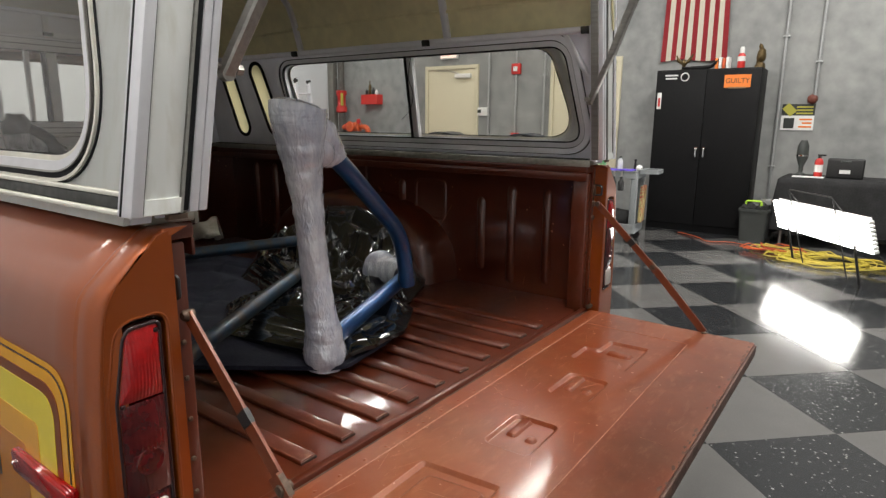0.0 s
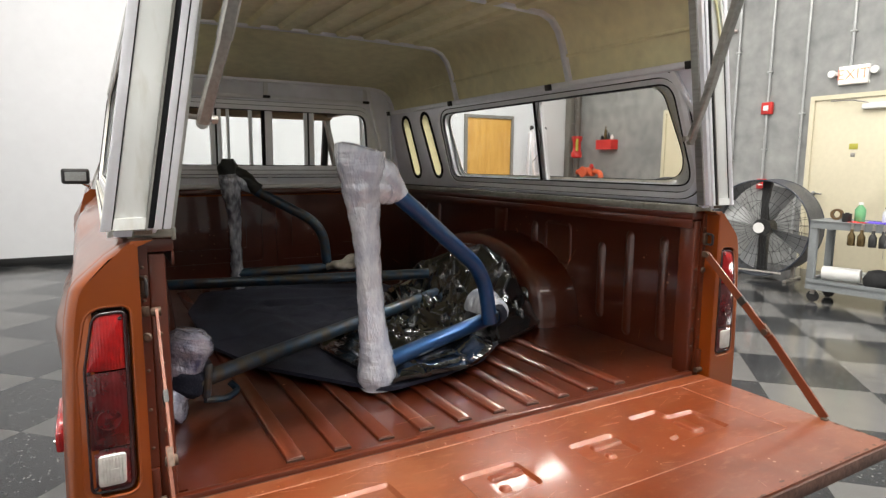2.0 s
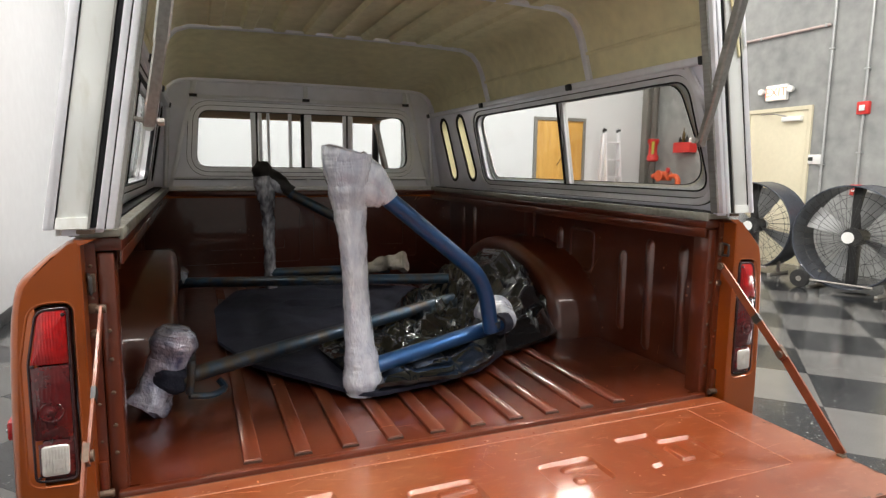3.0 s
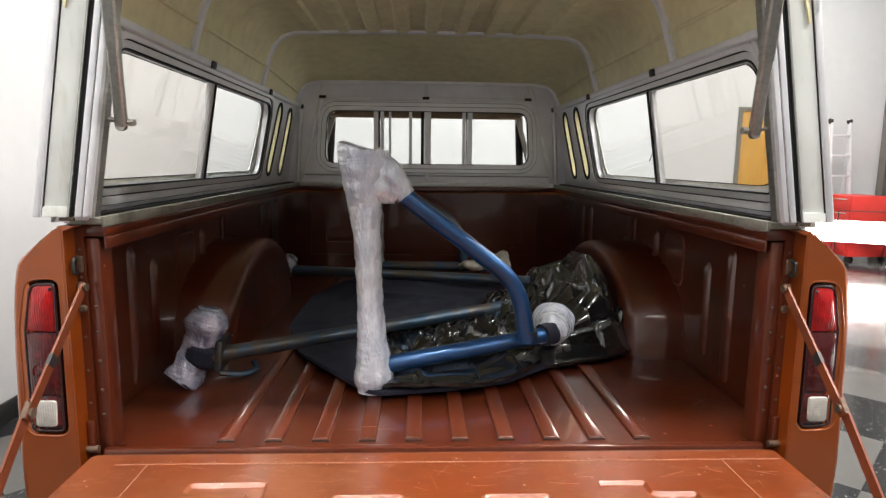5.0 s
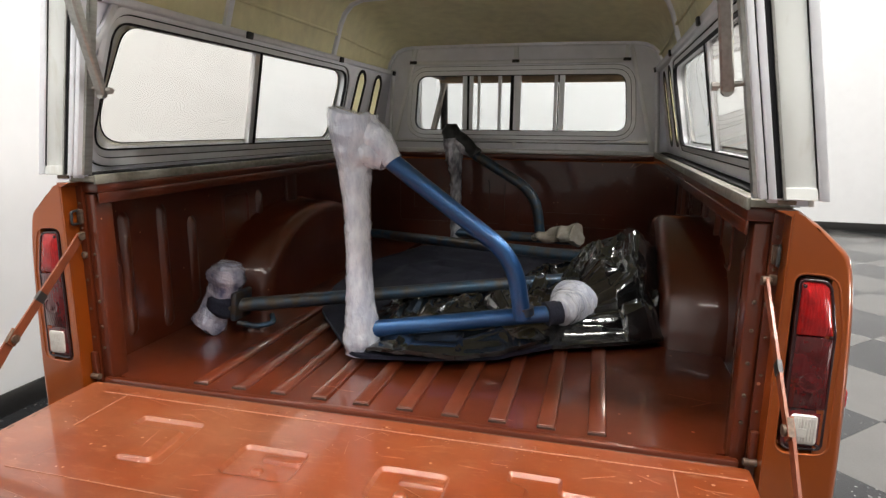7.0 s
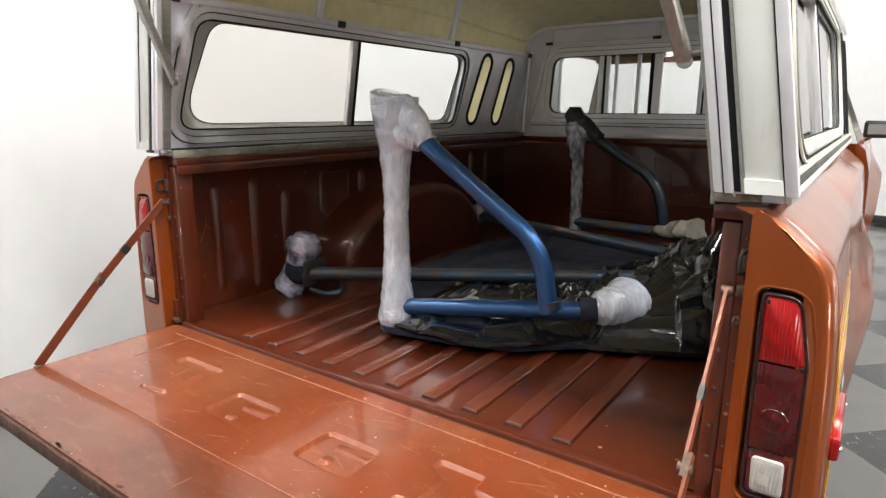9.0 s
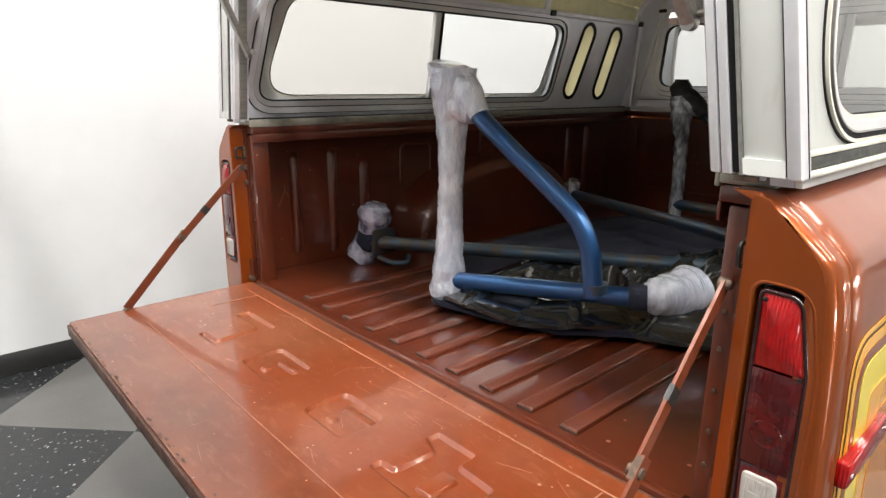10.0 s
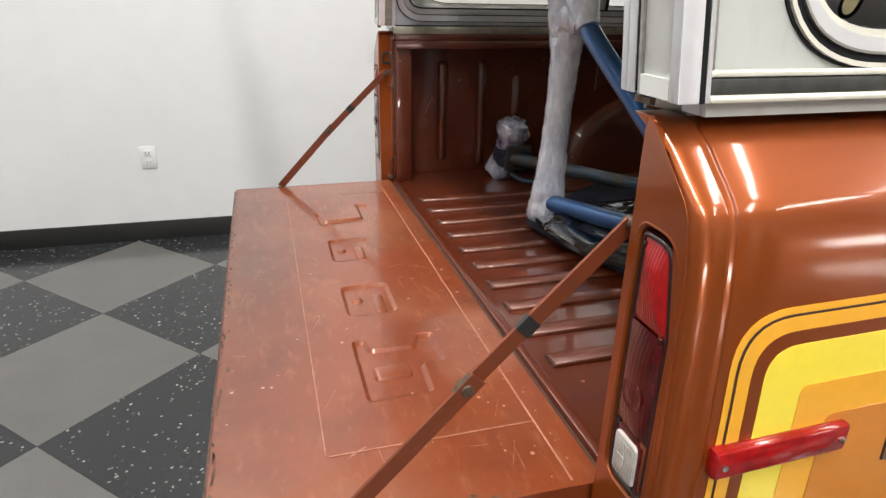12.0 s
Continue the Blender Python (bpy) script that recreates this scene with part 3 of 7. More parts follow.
structure("wall_right", box(XR, XR + T, YB, YF, -0.1, ZC), CONCRETE, "mottled grey concrete wall with doors and conduits", "wall")
for nm, b in (("baseboard_left", box(XL, XL + 0.012, YB, YF - 0.012, 0.0, 0.105, 0.003)),
              ("baseboard_front", box(XL, 4.77, YF - 0.012, YF, 0.0, 0.105, 0.003))):
    structure(nm, b, BASEB, "black rubber baseboard along a white wall", "baseboard")

# ceiling light fixtures: rows of long panels
fixture = thing("ceiling_light", pose(0, 0, 0), "long fluorescent ceiling fixture, lit", "ceiling light", "ceiling lights")
part("housing", box(-0.18, 0.18, -1.2, 1.2, 0.0, 0.07, 0.01), WHITE, fixture)
part("diffuser", box(-0.16, 0.16, -1.18, 1.18, -0.012, -0.001), FIX_GLOW, fixture)
spots = [(x, y) for y in (-4.2, -1.05, 2.6, 6.0) for x in (-0.9, 2.1, 5.1)]
for i, (x, y) in enumerate(spots):
    m = pose(x, y, ZC - 0.075, 0, 0, 90)
    if i:
        copy_thing(fixture, m)
    else:
        fixture.matrix_world = m
    area_lamp("fixture_light", pose(x, y, ZC - 0.10), 2.3, 0.32, LAMP_W * ((0.08 if x < 0 else 0.14 if x < 3 else 0.40) if y < -2 else 1.95 if y < 0 else 0.74) * (0.84 if x < 0 else 1.02))

# ---- truck ----
TRUCK = pose(0.008, 0, 0, 0, 0, 0.6)
BAKE = Matrix.Translation((0, 0.022, 0.0238)) @ Matrix.Diagonal((0.953, 0.962, 0.947, 1))
ZF, ZR = 0.68, 1.22  # bed floor, top of the bed rails
truck = thing("pickup_truck", TRUCK, "copper-orange pickup truck with open tailgate and striped sides", "pickup truck")

# outline of the bed side seen from behind: top of the rail, shoulder, flank
SIDE = [(0.800, 1.222), (0.836, 1.222), (0.850, 1.216), (0.860, 1.208), (0.880, 1.194), (0.908, 1.168), (0.928, 1.149), (0.937, 1.136), (0.942, 1.118), (0.948, 1.085),
        (0.953, 1.04), (0.957, 0.98), (0.961, 0.90), (0.964, 0.82), (0.966, 0.74), (0.967, 0.66), (0.965, 0.58), (0.960, 0.52), (0.948, 0.46)]
WHEEL_Y, WHEEL_R = 1.19, 0.37


def side_row(y, out=0.0, cut=None, back=0.0):
    """A closed outline of the bed side at y, cut off at the wheel arch."""
    zb = 0.46
    d = abs(y - WHEEL_Y)
    if d < 0.47:
        zb = max(zb, 0.36 + math.sqrt(0.47 ** 2 - d * d))
    flare = 0.05 * max(0.0, 1 - abs(d - 0.30) / 0.34) ** 1.5 if d < 0.64 else 0.0
    if d < 0.30:
        flare = 0.05
    pts = []
    for x, z in SIDE:
        z = zb + (z - 0.46) * (1.222 - zb) / (1.222 - 0.46)
        w = max(0.0, min(1.0, (1.02 - z) / 0.16))
        pts.append((x + (out if x > 0.84 else 0) + flare * w * w * (3 - 2 * w), y, z))
    x1, _, z1 = pts[-1]
    return pts + [(x1 - 0.03, y, z1 + 0.004), (0.918, y, max(0.60, z1 + 0.01)), (0.912, y, max(0.70, z1 + 0.02)), (0.906, y, 1.12), (0.874, y, 1.19)]


stations = [(-0.0235, -0.016), (-0.021, -0.0105), (-0.016, -0.0058), (-0.009, -0.0022), (0.000, -0.0004), (0.010, 0.0), (0.0145, 0.0006), (0.0165, 0.0022), (0.019, 0.0026), (0.0215, 0.0010), (0.0235, -0.0014), (0.0265, -0.0014), (0.029, 0.0)] + [(0.036 + i * 0.0455, 0.0) for i in range(1, 50)]
LAMP = rounded([(0.850, 1.098), (0.852, 0.746), (0.930, 0.750), (0.928, 0.99), (0.909, 1.096)], [0.014, 0.018, 0.018, 0.10, 0.028], 6)
PANEL = [(0.830, 1.219), (0.850, 1.213), (0.878, 1.192), (0.905, 1.168), (0.925, 1.148), (0.934, 1.134), (0.939, 1.116), (0.945, 1.083), (0.949, 1.04), (0.953, 0.98),
         (0.957, 0.90), (0.960, 0.82), (0.962, 0.74), (0.962, 0.66), (0.959, 0.58), (0.954, 0.52), (0.942, 0.462), (0.830, 0.462)]


def mirror_x(bm, s):
    if s < 0:
        for v in bm.verts:
            v.co.x = -v.co.x
    return bm


def M(bm, s):
    return mirror_x(bm, s)


for s in (-1, 1):
    side = part("bed_side", M(loft([side_row(y, o) for y, o in stations]), s), PAINT, truck)
    # rear face with a deep pocket for the lamp
    rear = plate([(x - 0.013 * min(1.0, max(0.0, (x - 0.84) / 0.05)), z) for x, z in PANEL], [grown(LAMP, 0.007)], "y", -0.0245, -0.004)
    part("rear_panel", M(rear, s), PAINT, side)
    rim = loft([[(u, y, v) for u, v in grown(LAMP, d)] for d, y in ((0.0110, -0.0238), (0.0090, -0.0254), (0.0068, -0.0250), (0.0045, -0.0215), (0.0025, -0.014), (0.0015, -0.004))], ends=False)
    part("lamp_rim", M(rim, s), PAINT, side, "", 60)
    lamp = part("tail_lamp", M(plate(LAMP, [], "y", -0.010, 0.0), s), BEZEL, truck, "tall tail lamp with red and clear lenses in a dark bezel")
    bez = loft([[(u, y, v) for u, v in grown(LAMP, d)] for d, y in ((-0.0005, -0.008), (-0.0008, -0.020), (-0.0022, -0.0242), (-0.0048, -0.0252), (-0.0070, -0.0240), (-0.0085, -0.018))], ends=False)
    part("bezel", M(bez, s), BEZEL, lamp, "dark glossy bezel", 60)
    inner = grown(LAMP, -0.0075)

    def cut(z0, z1):
        """The part of the lens between two heights."""
        out = []
        for i in range(len(inner)):
            (x0, a), (x1, b) = inner[i - 1], inner[i]
            for z in sorted((z0, z1), reverse=a > b):
                if min(a, b) < z < max(a, b):
                    out.append((x0 + (x1 - x0) * (z - a) / (b - a), z))
            if z0 <= b <= z1:
                out.append((x1, b))
        return out

    for nm, z0, z1, mt, dp, lb in (("upper_lens", 0.986, 1.12, RED_LENS, -0.0290, "bright red fluted lens"), ("middle_lens", 0.838, 0.983, DARK_LENS, -0.0305, "dark red lens over a round reflector"),
                                   ("lower_lens", 0.70, 0.835, DARK_LENS, -0.0270, "dark red lens frame round the reversing lens")):
        lp = cut(z0, z1)
        cx, cz = (min(u for u, _ in lp) + max(u for u, _ in lp)) / 2, (min(v for _, v in lp) + max(v for _, v in lp)) / 2
        dome = [(1.0, -0.008), (1.0, dp + 0.006)] + [(math.sin(math.pi / 2 * (1 - i / 8)), dp + 0.006 - 0.009 * (1 - math.sin(math.pi / 2 * (1 - i / 8)) ** 2.5)) for i in range(1, 8)]
        b = loft([[(cx + (u - cx) * k, y, cz + (v - cz) * k) for u, v in lp] for k, y in dome])
        part(nm, M(b, s), mt, lamp, lb, 60)
    rl = rounded([(0.866, 0.826), (0.868, 0.765), (0.914, 0.765), (0.913, 0.826)], 0.008, 4)
    rev = part("reverse_lens", M(loft([[(u, y, v) for u, v in grown(rl, d)] for d, y in ((0.0, -0.020), (0.0, -0.0280), (-0.0015, -0.0298), (-0.006, -0.0305))]), s), CLEAR_LENS, lamp, "clear fluted reversing lens", 10)
    for i in range(8):
        part("lens_flute", M(box(0.8705 + i * 0.0052, 0.8745 + i * 0.0052, -0.0314, -0.0302, 0.771, 0.820, 0.0006, 1), s), CLEAR_LENS, rev)
    part("prism_patch", M(box(0.878, 0.894, -0.0322, -0.0312, 0.780, 0.799, 0.0005, 1), s), CLEAR_LENS, rev)
    part("bulb_reflector", M(lathe([(0.0195, 0), (0.0205, 0.0012), (0.0195, 0.0024), (0.0165, 0.0014), (0.009, 0.0030), (0.003, 0.0042)], 24, pose(0.890, -0.0312, 0.895, 90)), s), DARK_LENS, lamp, "round moulded reflector in the dark lens", 60)
    for x, z in ((0.862, 1.082), (0.917, 0.985), (0.918, 0.763)):
        part("screw", M(lathe([(0.0038, 0), (0.0036, 0.002), (0.002, 0.003)], 10, pose(x, -0.0248, z, 90)), s), BEZEL, lamp)
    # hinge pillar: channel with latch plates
    pil = part("pillar", M(box(0.776, 0.808, 0.026, 0.085, 0.655, 1.19, 0.006), s), BED_SHADED, truck)
    part("channel", M(box(0.808, 0.826, 0.020, 0.05, 0.46, 1.21), s), BED_SHADED, pil)
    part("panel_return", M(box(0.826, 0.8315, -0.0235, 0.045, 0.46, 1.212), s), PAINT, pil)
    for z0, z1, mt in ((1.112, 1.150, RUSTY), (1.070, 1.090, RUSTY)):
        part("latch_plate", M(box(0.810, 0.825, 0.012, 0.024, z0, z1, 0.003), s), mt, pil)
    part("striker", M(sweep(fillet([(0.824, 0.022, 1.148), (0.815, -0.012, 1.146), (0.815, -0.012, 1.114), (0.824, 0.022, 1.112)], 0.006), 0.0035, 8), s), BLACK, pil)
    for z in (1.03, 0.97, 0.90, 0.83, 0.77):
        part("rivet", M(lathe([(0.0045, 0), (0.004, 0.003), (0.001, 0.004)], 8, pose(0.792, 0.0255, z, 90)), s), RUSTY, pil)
    part("hinge_bracket", M(box(0.8085, 0.8255, 0.008, 0.0195, 0.690, 0.760, 0.003), s), BED_SHADED, pil)
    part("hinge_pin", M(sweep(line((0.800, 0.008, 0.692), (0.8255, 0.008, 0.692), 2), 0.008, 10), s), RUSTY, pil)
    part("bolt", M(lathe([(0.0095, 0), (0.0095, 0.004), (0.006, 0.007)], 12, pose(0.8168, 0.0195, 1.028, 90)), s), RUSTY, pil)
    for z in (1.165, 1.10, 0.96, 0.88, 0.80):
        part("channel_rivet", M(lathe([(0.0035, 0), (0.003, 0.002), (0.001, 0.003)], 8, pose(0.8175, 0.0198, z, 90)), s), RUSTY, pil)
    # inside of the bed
    wall = part("bed_wall", M(box(0.884, 0.896, 0.05, 2.26, 0.66, 1.170), s), BED_SHADED, truck)
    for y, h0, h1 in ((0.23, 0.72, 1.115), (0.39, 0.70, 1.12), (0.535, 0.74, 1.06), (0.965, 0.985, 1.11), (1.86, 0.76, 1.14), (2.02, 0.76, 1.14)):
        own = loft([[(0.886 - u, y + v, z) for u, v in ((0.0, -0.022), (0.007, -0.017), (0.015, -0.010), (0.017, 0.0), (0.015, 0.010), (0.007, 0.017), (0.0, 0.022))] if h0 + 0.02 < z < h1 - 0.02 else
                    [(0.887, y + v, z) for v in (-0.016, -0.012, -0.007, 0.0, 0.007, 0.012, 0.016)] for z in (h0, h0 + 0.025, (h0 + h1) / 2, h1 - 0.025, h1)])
        part("stiffener", M(own, s), BED_SHADED, wall, "", 60)
    part("wall_brace", M(box(0.868, 0.886, 1.18, 1.27, 1.005, 1.165, 0.006), s), BED_SHADED, wall)
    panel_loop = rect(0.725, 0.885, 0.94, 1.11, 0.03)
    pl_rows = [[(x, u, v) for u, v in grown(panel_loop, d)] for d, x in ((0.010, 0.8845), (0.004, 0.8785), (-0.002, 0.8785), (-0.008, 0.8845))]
    part("stamped_panel", M(loft(pl_rows, ends=False), s), BED_SHADED, wall, "", 60)
    part("bed_rail", M(box(0.760, 0.838, 0.024, 2.27, 1.192, 1.2205, 0.006), s), BED_SHADED, truck)
    part("rail_under", M(box(0.836, 0.880, 0.05, 2.27, 1.160, 1.172), s), BED_SHADED, truck)
    part("rail_lip", M(box(0.760, 0.766, 0.026, 2.27, 1.165, 1.193, 0.002), s), BED_SHADED, truck)
    # wheel housing
    rows = []
    for i in range(29):
        c, h = math.cos(math.pi * i / 28), math.sin(math.pi * i / 28) ** 0.75
        y, z = WHEEL_Y - 0.535 * c, 0.662 + 0.375 * h
        yi = WHEEL_Y - 0.475 * c
        rows.append([(0.890, y, 0.66), (0.690, yi, 0.66), (0.690, yi, max(0.661, z - 0.050)), (0.694, yi * 0.9 + y * 0.1, max(0.6615, z - 0.030)), (0.704, yi * 0.7 + y * 0.3, max(0.662, z - 0.012)), (0.724, yi * 0.4 + y * 0.6, max(0.663, z)), (0.868, y, max(0.664, z)), (0.878, y * 1.0, max(0.665, z + 0.004)), (0.890, y, max(0.666, z + 0.014 * h))])
    part("wheel_housing", M(loft(rows), s), BED_SHADED, truck)

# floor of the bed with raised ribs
bed_floor = part("bed_floor", box(-0.872, 0.872, 0.052, 2.25, 0.655, ZF), BED_SHADED, truck, "ribbed steel bed floor with scratched copper paint")
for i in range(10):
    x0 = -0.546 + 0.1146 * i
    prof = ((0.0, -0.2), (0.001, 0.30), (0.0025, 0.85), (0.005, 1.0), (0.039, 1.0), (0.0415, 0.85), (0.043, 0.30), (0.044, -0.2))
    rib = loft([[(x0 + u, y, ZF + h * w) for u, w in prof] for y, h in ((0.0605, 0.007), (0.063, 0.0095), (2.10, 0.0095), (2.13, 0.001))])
    r = part("rib", rib, BED_SHADED, bed_floor, "", 65)
    # dark box stands for the shade in the rib's open end
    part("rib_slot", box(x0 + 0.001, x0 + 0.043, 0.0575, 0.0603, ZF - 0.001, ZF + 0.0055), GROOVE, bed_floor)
part("rear_sill", box(-0.795, 0.795, 0.012, 0.034, 0.62, 0.688, 0.006), BED_SHADED, bed_floor)
part("rear_lip", box(-0.757, 0.757, 0.034, 0.0525, 0.655, ZF, 0.0), BED_SHADED, bed_floor)
bulk = part("bulkhead", box(-0.900, 0.900, 2.235, 2.25, ZF - 0.02, 1.180), BED_SHADED, truck)
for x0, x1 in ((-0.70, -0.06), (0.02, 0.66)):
    part("stamped_panel", ring(rect(x0, x1, 0.80, 1.14, 0.03), 0.008, -0.008, "y", 2.228, 2.237), BED_SHADED, bulk)
    part("stamped_panel", ring(rect(x0 + 0.09, x1 - 0.09, 0.88, 1.06, 0.02), 0.007, -0.007, "y", 2.228, 2.237), BED_SHADED, bulk)
part("front_rail", box(-0.759, 0.759, 2.19, 2.26, 1.192, 1.221, 0.006), BED_SHADED, truck)
part("underbody", box(-0.80, 0.80, 0.03, 4.9, 0.42, 0.655), BLACK, truck)

# tailgate, let down
GZ = 0.678
STAMPS = [
    (rounded([(-0.545, -0.170), (-0.542, -0.126), (-0.377, -0.124), (-0.362, -0.300), (-0.475, -0.305), (-0.475, -0.285), (-0.400, -0.282), (-0.412, -0.165), (-0.500, -0.165)], 0.010, 3), []),
    (rounded([(-0.237, -0.178), (-0.080, -0.178), (-0.078, -0.290), (-0.237, -0.290)], 0.020, 4), [(-0.170, -0.088, -0.222, -0.202), (-0.172, -0.152, -0.268, -0.250)]),
    (rounded([(0.076, -0.180), (0.226, -0.180), (0.228, -0.292), (0.076, -0.292)], 0.020, 4), [(0.132, 0.220, -0.224, -0.204), (0.135, 0.155, -0.270, -0.252)]),
    (rounded([(0.335, -0.132), (0.443, -0.132), (0.443, -0.176), (0.536, -0.180), (0.540, -0.300), (0.333, -0.300), (0.333, -0.272), (0.372, -0.268), (0.376, -0.182), (0.335, -0.166)], 0.010, 3), [(0.434, 0.470, -0.272, -0.206)]),
]
gate = part("tailgate", plate(rounded([(-0.812, 0.004), (-0.804, -0.553), (0.804, -0.553), (0.812, 0.004)], 0.012, 3), [lp for lp, _ in STAMPS], "z", GZ - 0.042, GZ), GATE_PAINT, truck, "opened steel tailgate with stamped copper panel")
part("edge_strip", box(-0.802, 0.802, -0.559, -0.552, GZ - 0.040, GZ - 0.006, 0.002), DIRTY, gate)
for y, x0, x1, w in ((-0.042, -0.74, 0.80, 0.0016), (-0.384, -0.66, 0.655, 0.0010)):
    part("seam", box(x0, x1, y - w, y + w, GZ - 0.002, GZ + 0.0012), SEALER, gate)
for x in (-0.667, 0.660):
    part("seam", box(x - 0.0012, x + 0.0012, -0.210 if x < 0 else -0.380, -0.046, GZ - 0.002, GZ + 0.0012), SEALER, gate)
part("hinge_gap", box(-0.79, 0.79, 0.0045, 0.0115, GZ - 0.03, GZ - 0.002), GROOVE, gate)
for i in range(22):
    x = -0.72 + i * 0.068 + random.uniform(-0.01, 0.01)
    part("spot_weld", lathe([(0.0045, 0), (0.003, 0.0012), (0.001, 0.0015)], 8, pose(x, -0.026, GZ)), GATE_PAINT, gate)

for i in range(46):
    a, ln = random.uniform(-0.5, 0.5) + (1.4 if i % 5 == 0 else 0.0), random.uniform(0.015, 0.075)
    cx, cy = random.uniform(-0.70, 0.74), random.uniform(-0.52, -0.06) if i % 3 else random.uniform(-0.14, -0.045)
    w = random.uniform(0.0002, 0.0005)
    scr = box(-ln / 2, ln / 2, -w, w, GZ - 0.0006, GZ + 0.0003)
    bmesh.ops.rotate(scr, cent=(0, 0, 0), matrix=Matrix.Rotation(a, 3, "Z"), verts=scr.verts[:])
    bmesh.ops.translate(scr, vec=(cx, cy, 0), verts=scr.verts[:])
    part("scratch", scr, SEALER, gate)


chips = bmesh.new()
for i in range(150):
    near = i % 3
    cx = random.uniform(-0.74, 0.78)
    cy = random.gauss(-0.045, 0.012) if near else random.uniform(-0.54, -0.02)
    r = random.uniform(0.0010, 0.0032) * (1.0 if near else 0.7)
    n = random.randint(5, 7)
    pts = [(cx + r * random.uniform(0.5, 1.6) * math.cos(2 * math.pi * k / n), cy + r * random.uniform(0.4, 1.0) * math.sin(2 * math.pi * k / n)) for k in range(n)]
    inside = any(min(u for u, _ in lp) - 0.01 < cx < max(u for u, _ in lp) + 0.01 and min(v for _, v in lp) - 0.01 < cy < max(v for _, v in lp) + 0.01 for lp, _ in STAMPS)
    if not inside and cy < -0.008:
        chips.faces.new([chips.verts.new((u, v, GZ + 0.0004)) for u, v in pts])
tagged(part("paint_chips", chips, SEALER, gate, "pale chips in the gate's paint"), kind="stuff")
worn = bmesh.new()
for i in range(150):
    if i % 3:
        cx, cy = random.uniform(-0.80, 0.80), -0.5525 + abs(random.gauss(0.0, 0.006))
    else:
        cx, cy = random.choice((-1, 1)) * (0.803 - abs(random.gauss(0.0, 0.004))), random.uniform(-0.55, -0.12)
    r, n = random.uniform(0.0015, 0.0065), random.randint(6, 8)
    lon = 1.8 if i % 3 else 0.6
    pts = [(cx + r * lon * random.uniform(0.5, 1.3) * math.cos(2 * math.pi * k / n), max(-0.5528, cy + r / lon * random.uniform(0.5, 1.3) * math.sin(2 * math.pi * k / n))) for k in range(n)]
    worn.faces.new([worn.verts.new((max(-0.8035, min(0.8035, u)), v, GZ + 0.0006)) for u, v in pts])
tagged(part("edge_wear", worn, DIRTY, gate, "paint worn to dark metal along the gate's edge"), kind="stuff")


def stamped(lp, bars):
    """A pressed hollow in the gate's sheet, with sloping sides and raised bars on its floor."""
    area = sum(lp[i - 1][0] * lp[i][1] - lp[i][0] * lp[i - 1][1] for i in range(len(lp)))
    lp = lp if area > 0 else lp[::-1]
    b = loft([[(u, v, z) for u, v in grown(lp, d)] for d, z in ((0.0012, GZ + 0.0006), (-0.0012, GZ - 0.0004), (-0.0050, GZ - 0.0062), (-0.0075, GZ - 0.0072))], ends=False)
    plate(grown(lp, -0.0070), [], "z", GZ - 0.012, GZ - 0.0072, 0, b)
    for x0, x1, y0, y1 in bars:
        q = rect(x0, x1, y0, y1, 0.006, 3)
        join(b, loft([[(u, v, z) for u, v in grown(q, d)] for d, z in ((0.004, GZ - 0.0075), (0.0, GZ - 0.0015), (-0.002, GZ - 0.0006))]))
    return b


for lp, bars in STAMPS:
    part("stamped_emblem", stamped(lp, bars), GATE_PAINT, gate, "", 50)

# folding straps that hold the gate
for s in (-1, 1):
    a, k, b = Vector((0.800, -0.006, 1.083)), Vector((0.804, -0.214, 0.878)), Vector((0.801, -0.398, 0.680))

    def flatbar(p, q, wd, th, off=0.0, t0=0.0, t1=1.0):
        p, q = Vector(p), Vector(q)
        d = q - p
        nrm = Vector((0, -d.z, d.y)).normalized()
        rows = []
        for i in range(5):
            c = p + d * (t0 + (t1 - t0) * i / 4) + Vector((off, 0, 0))
            rows.append([tuple(c + nrm * wd * u + Vector((th * w, 0, 0))) for u, w in ((-0.5, -0.5), (0.5, -0.5), (0.5, 0.5), (-0.5, 0.5))])
        return loft(rows)

    strap = part("gate_strap", M(flatbar(a, k, 0.022, 0.005, 0.0, 0.0, 1.05), s), STRAP_PAINT, truck, "hinged steel strap holding the tailgate")
    part("lower_link", M(flatbar(k, b, 0.024, 0.005, 0.006, -0.08, 1.0), s), STRAP_PAINT, strap)
    part("pivot", M(lathe([(0.010, -0.008), (0.010, 0.007), (0.007, 0.011)], 14, Matrix.Translation(k) @ pose(0, 0, 0, 0, 90)), s), RUSTY, strap)
    part("pivot_clip", M(flatbar(k, b, 0.0245, 0.009, 0.003, -0.07, 0.05), s), RUSTY, strap)
    part("stop_band", M(flatbar(a, k, 0.0235, 0.008, 0.0, 0.58, 0.66), s), BLACK, strap)
    part("pin", M(lathe([(0.009, -0.008), (0.009, 0.006), (0.006, 0.010)], 12, Matrix.Translation(a) @ pose(0, 0, 0, 0, 90)), s), RUSTY, strap)
    part("end_clip", M(box(0.792, 0.812, -0.408, -0.392, 0.655, 0.682, 0.003), s), RUSTY, strap)

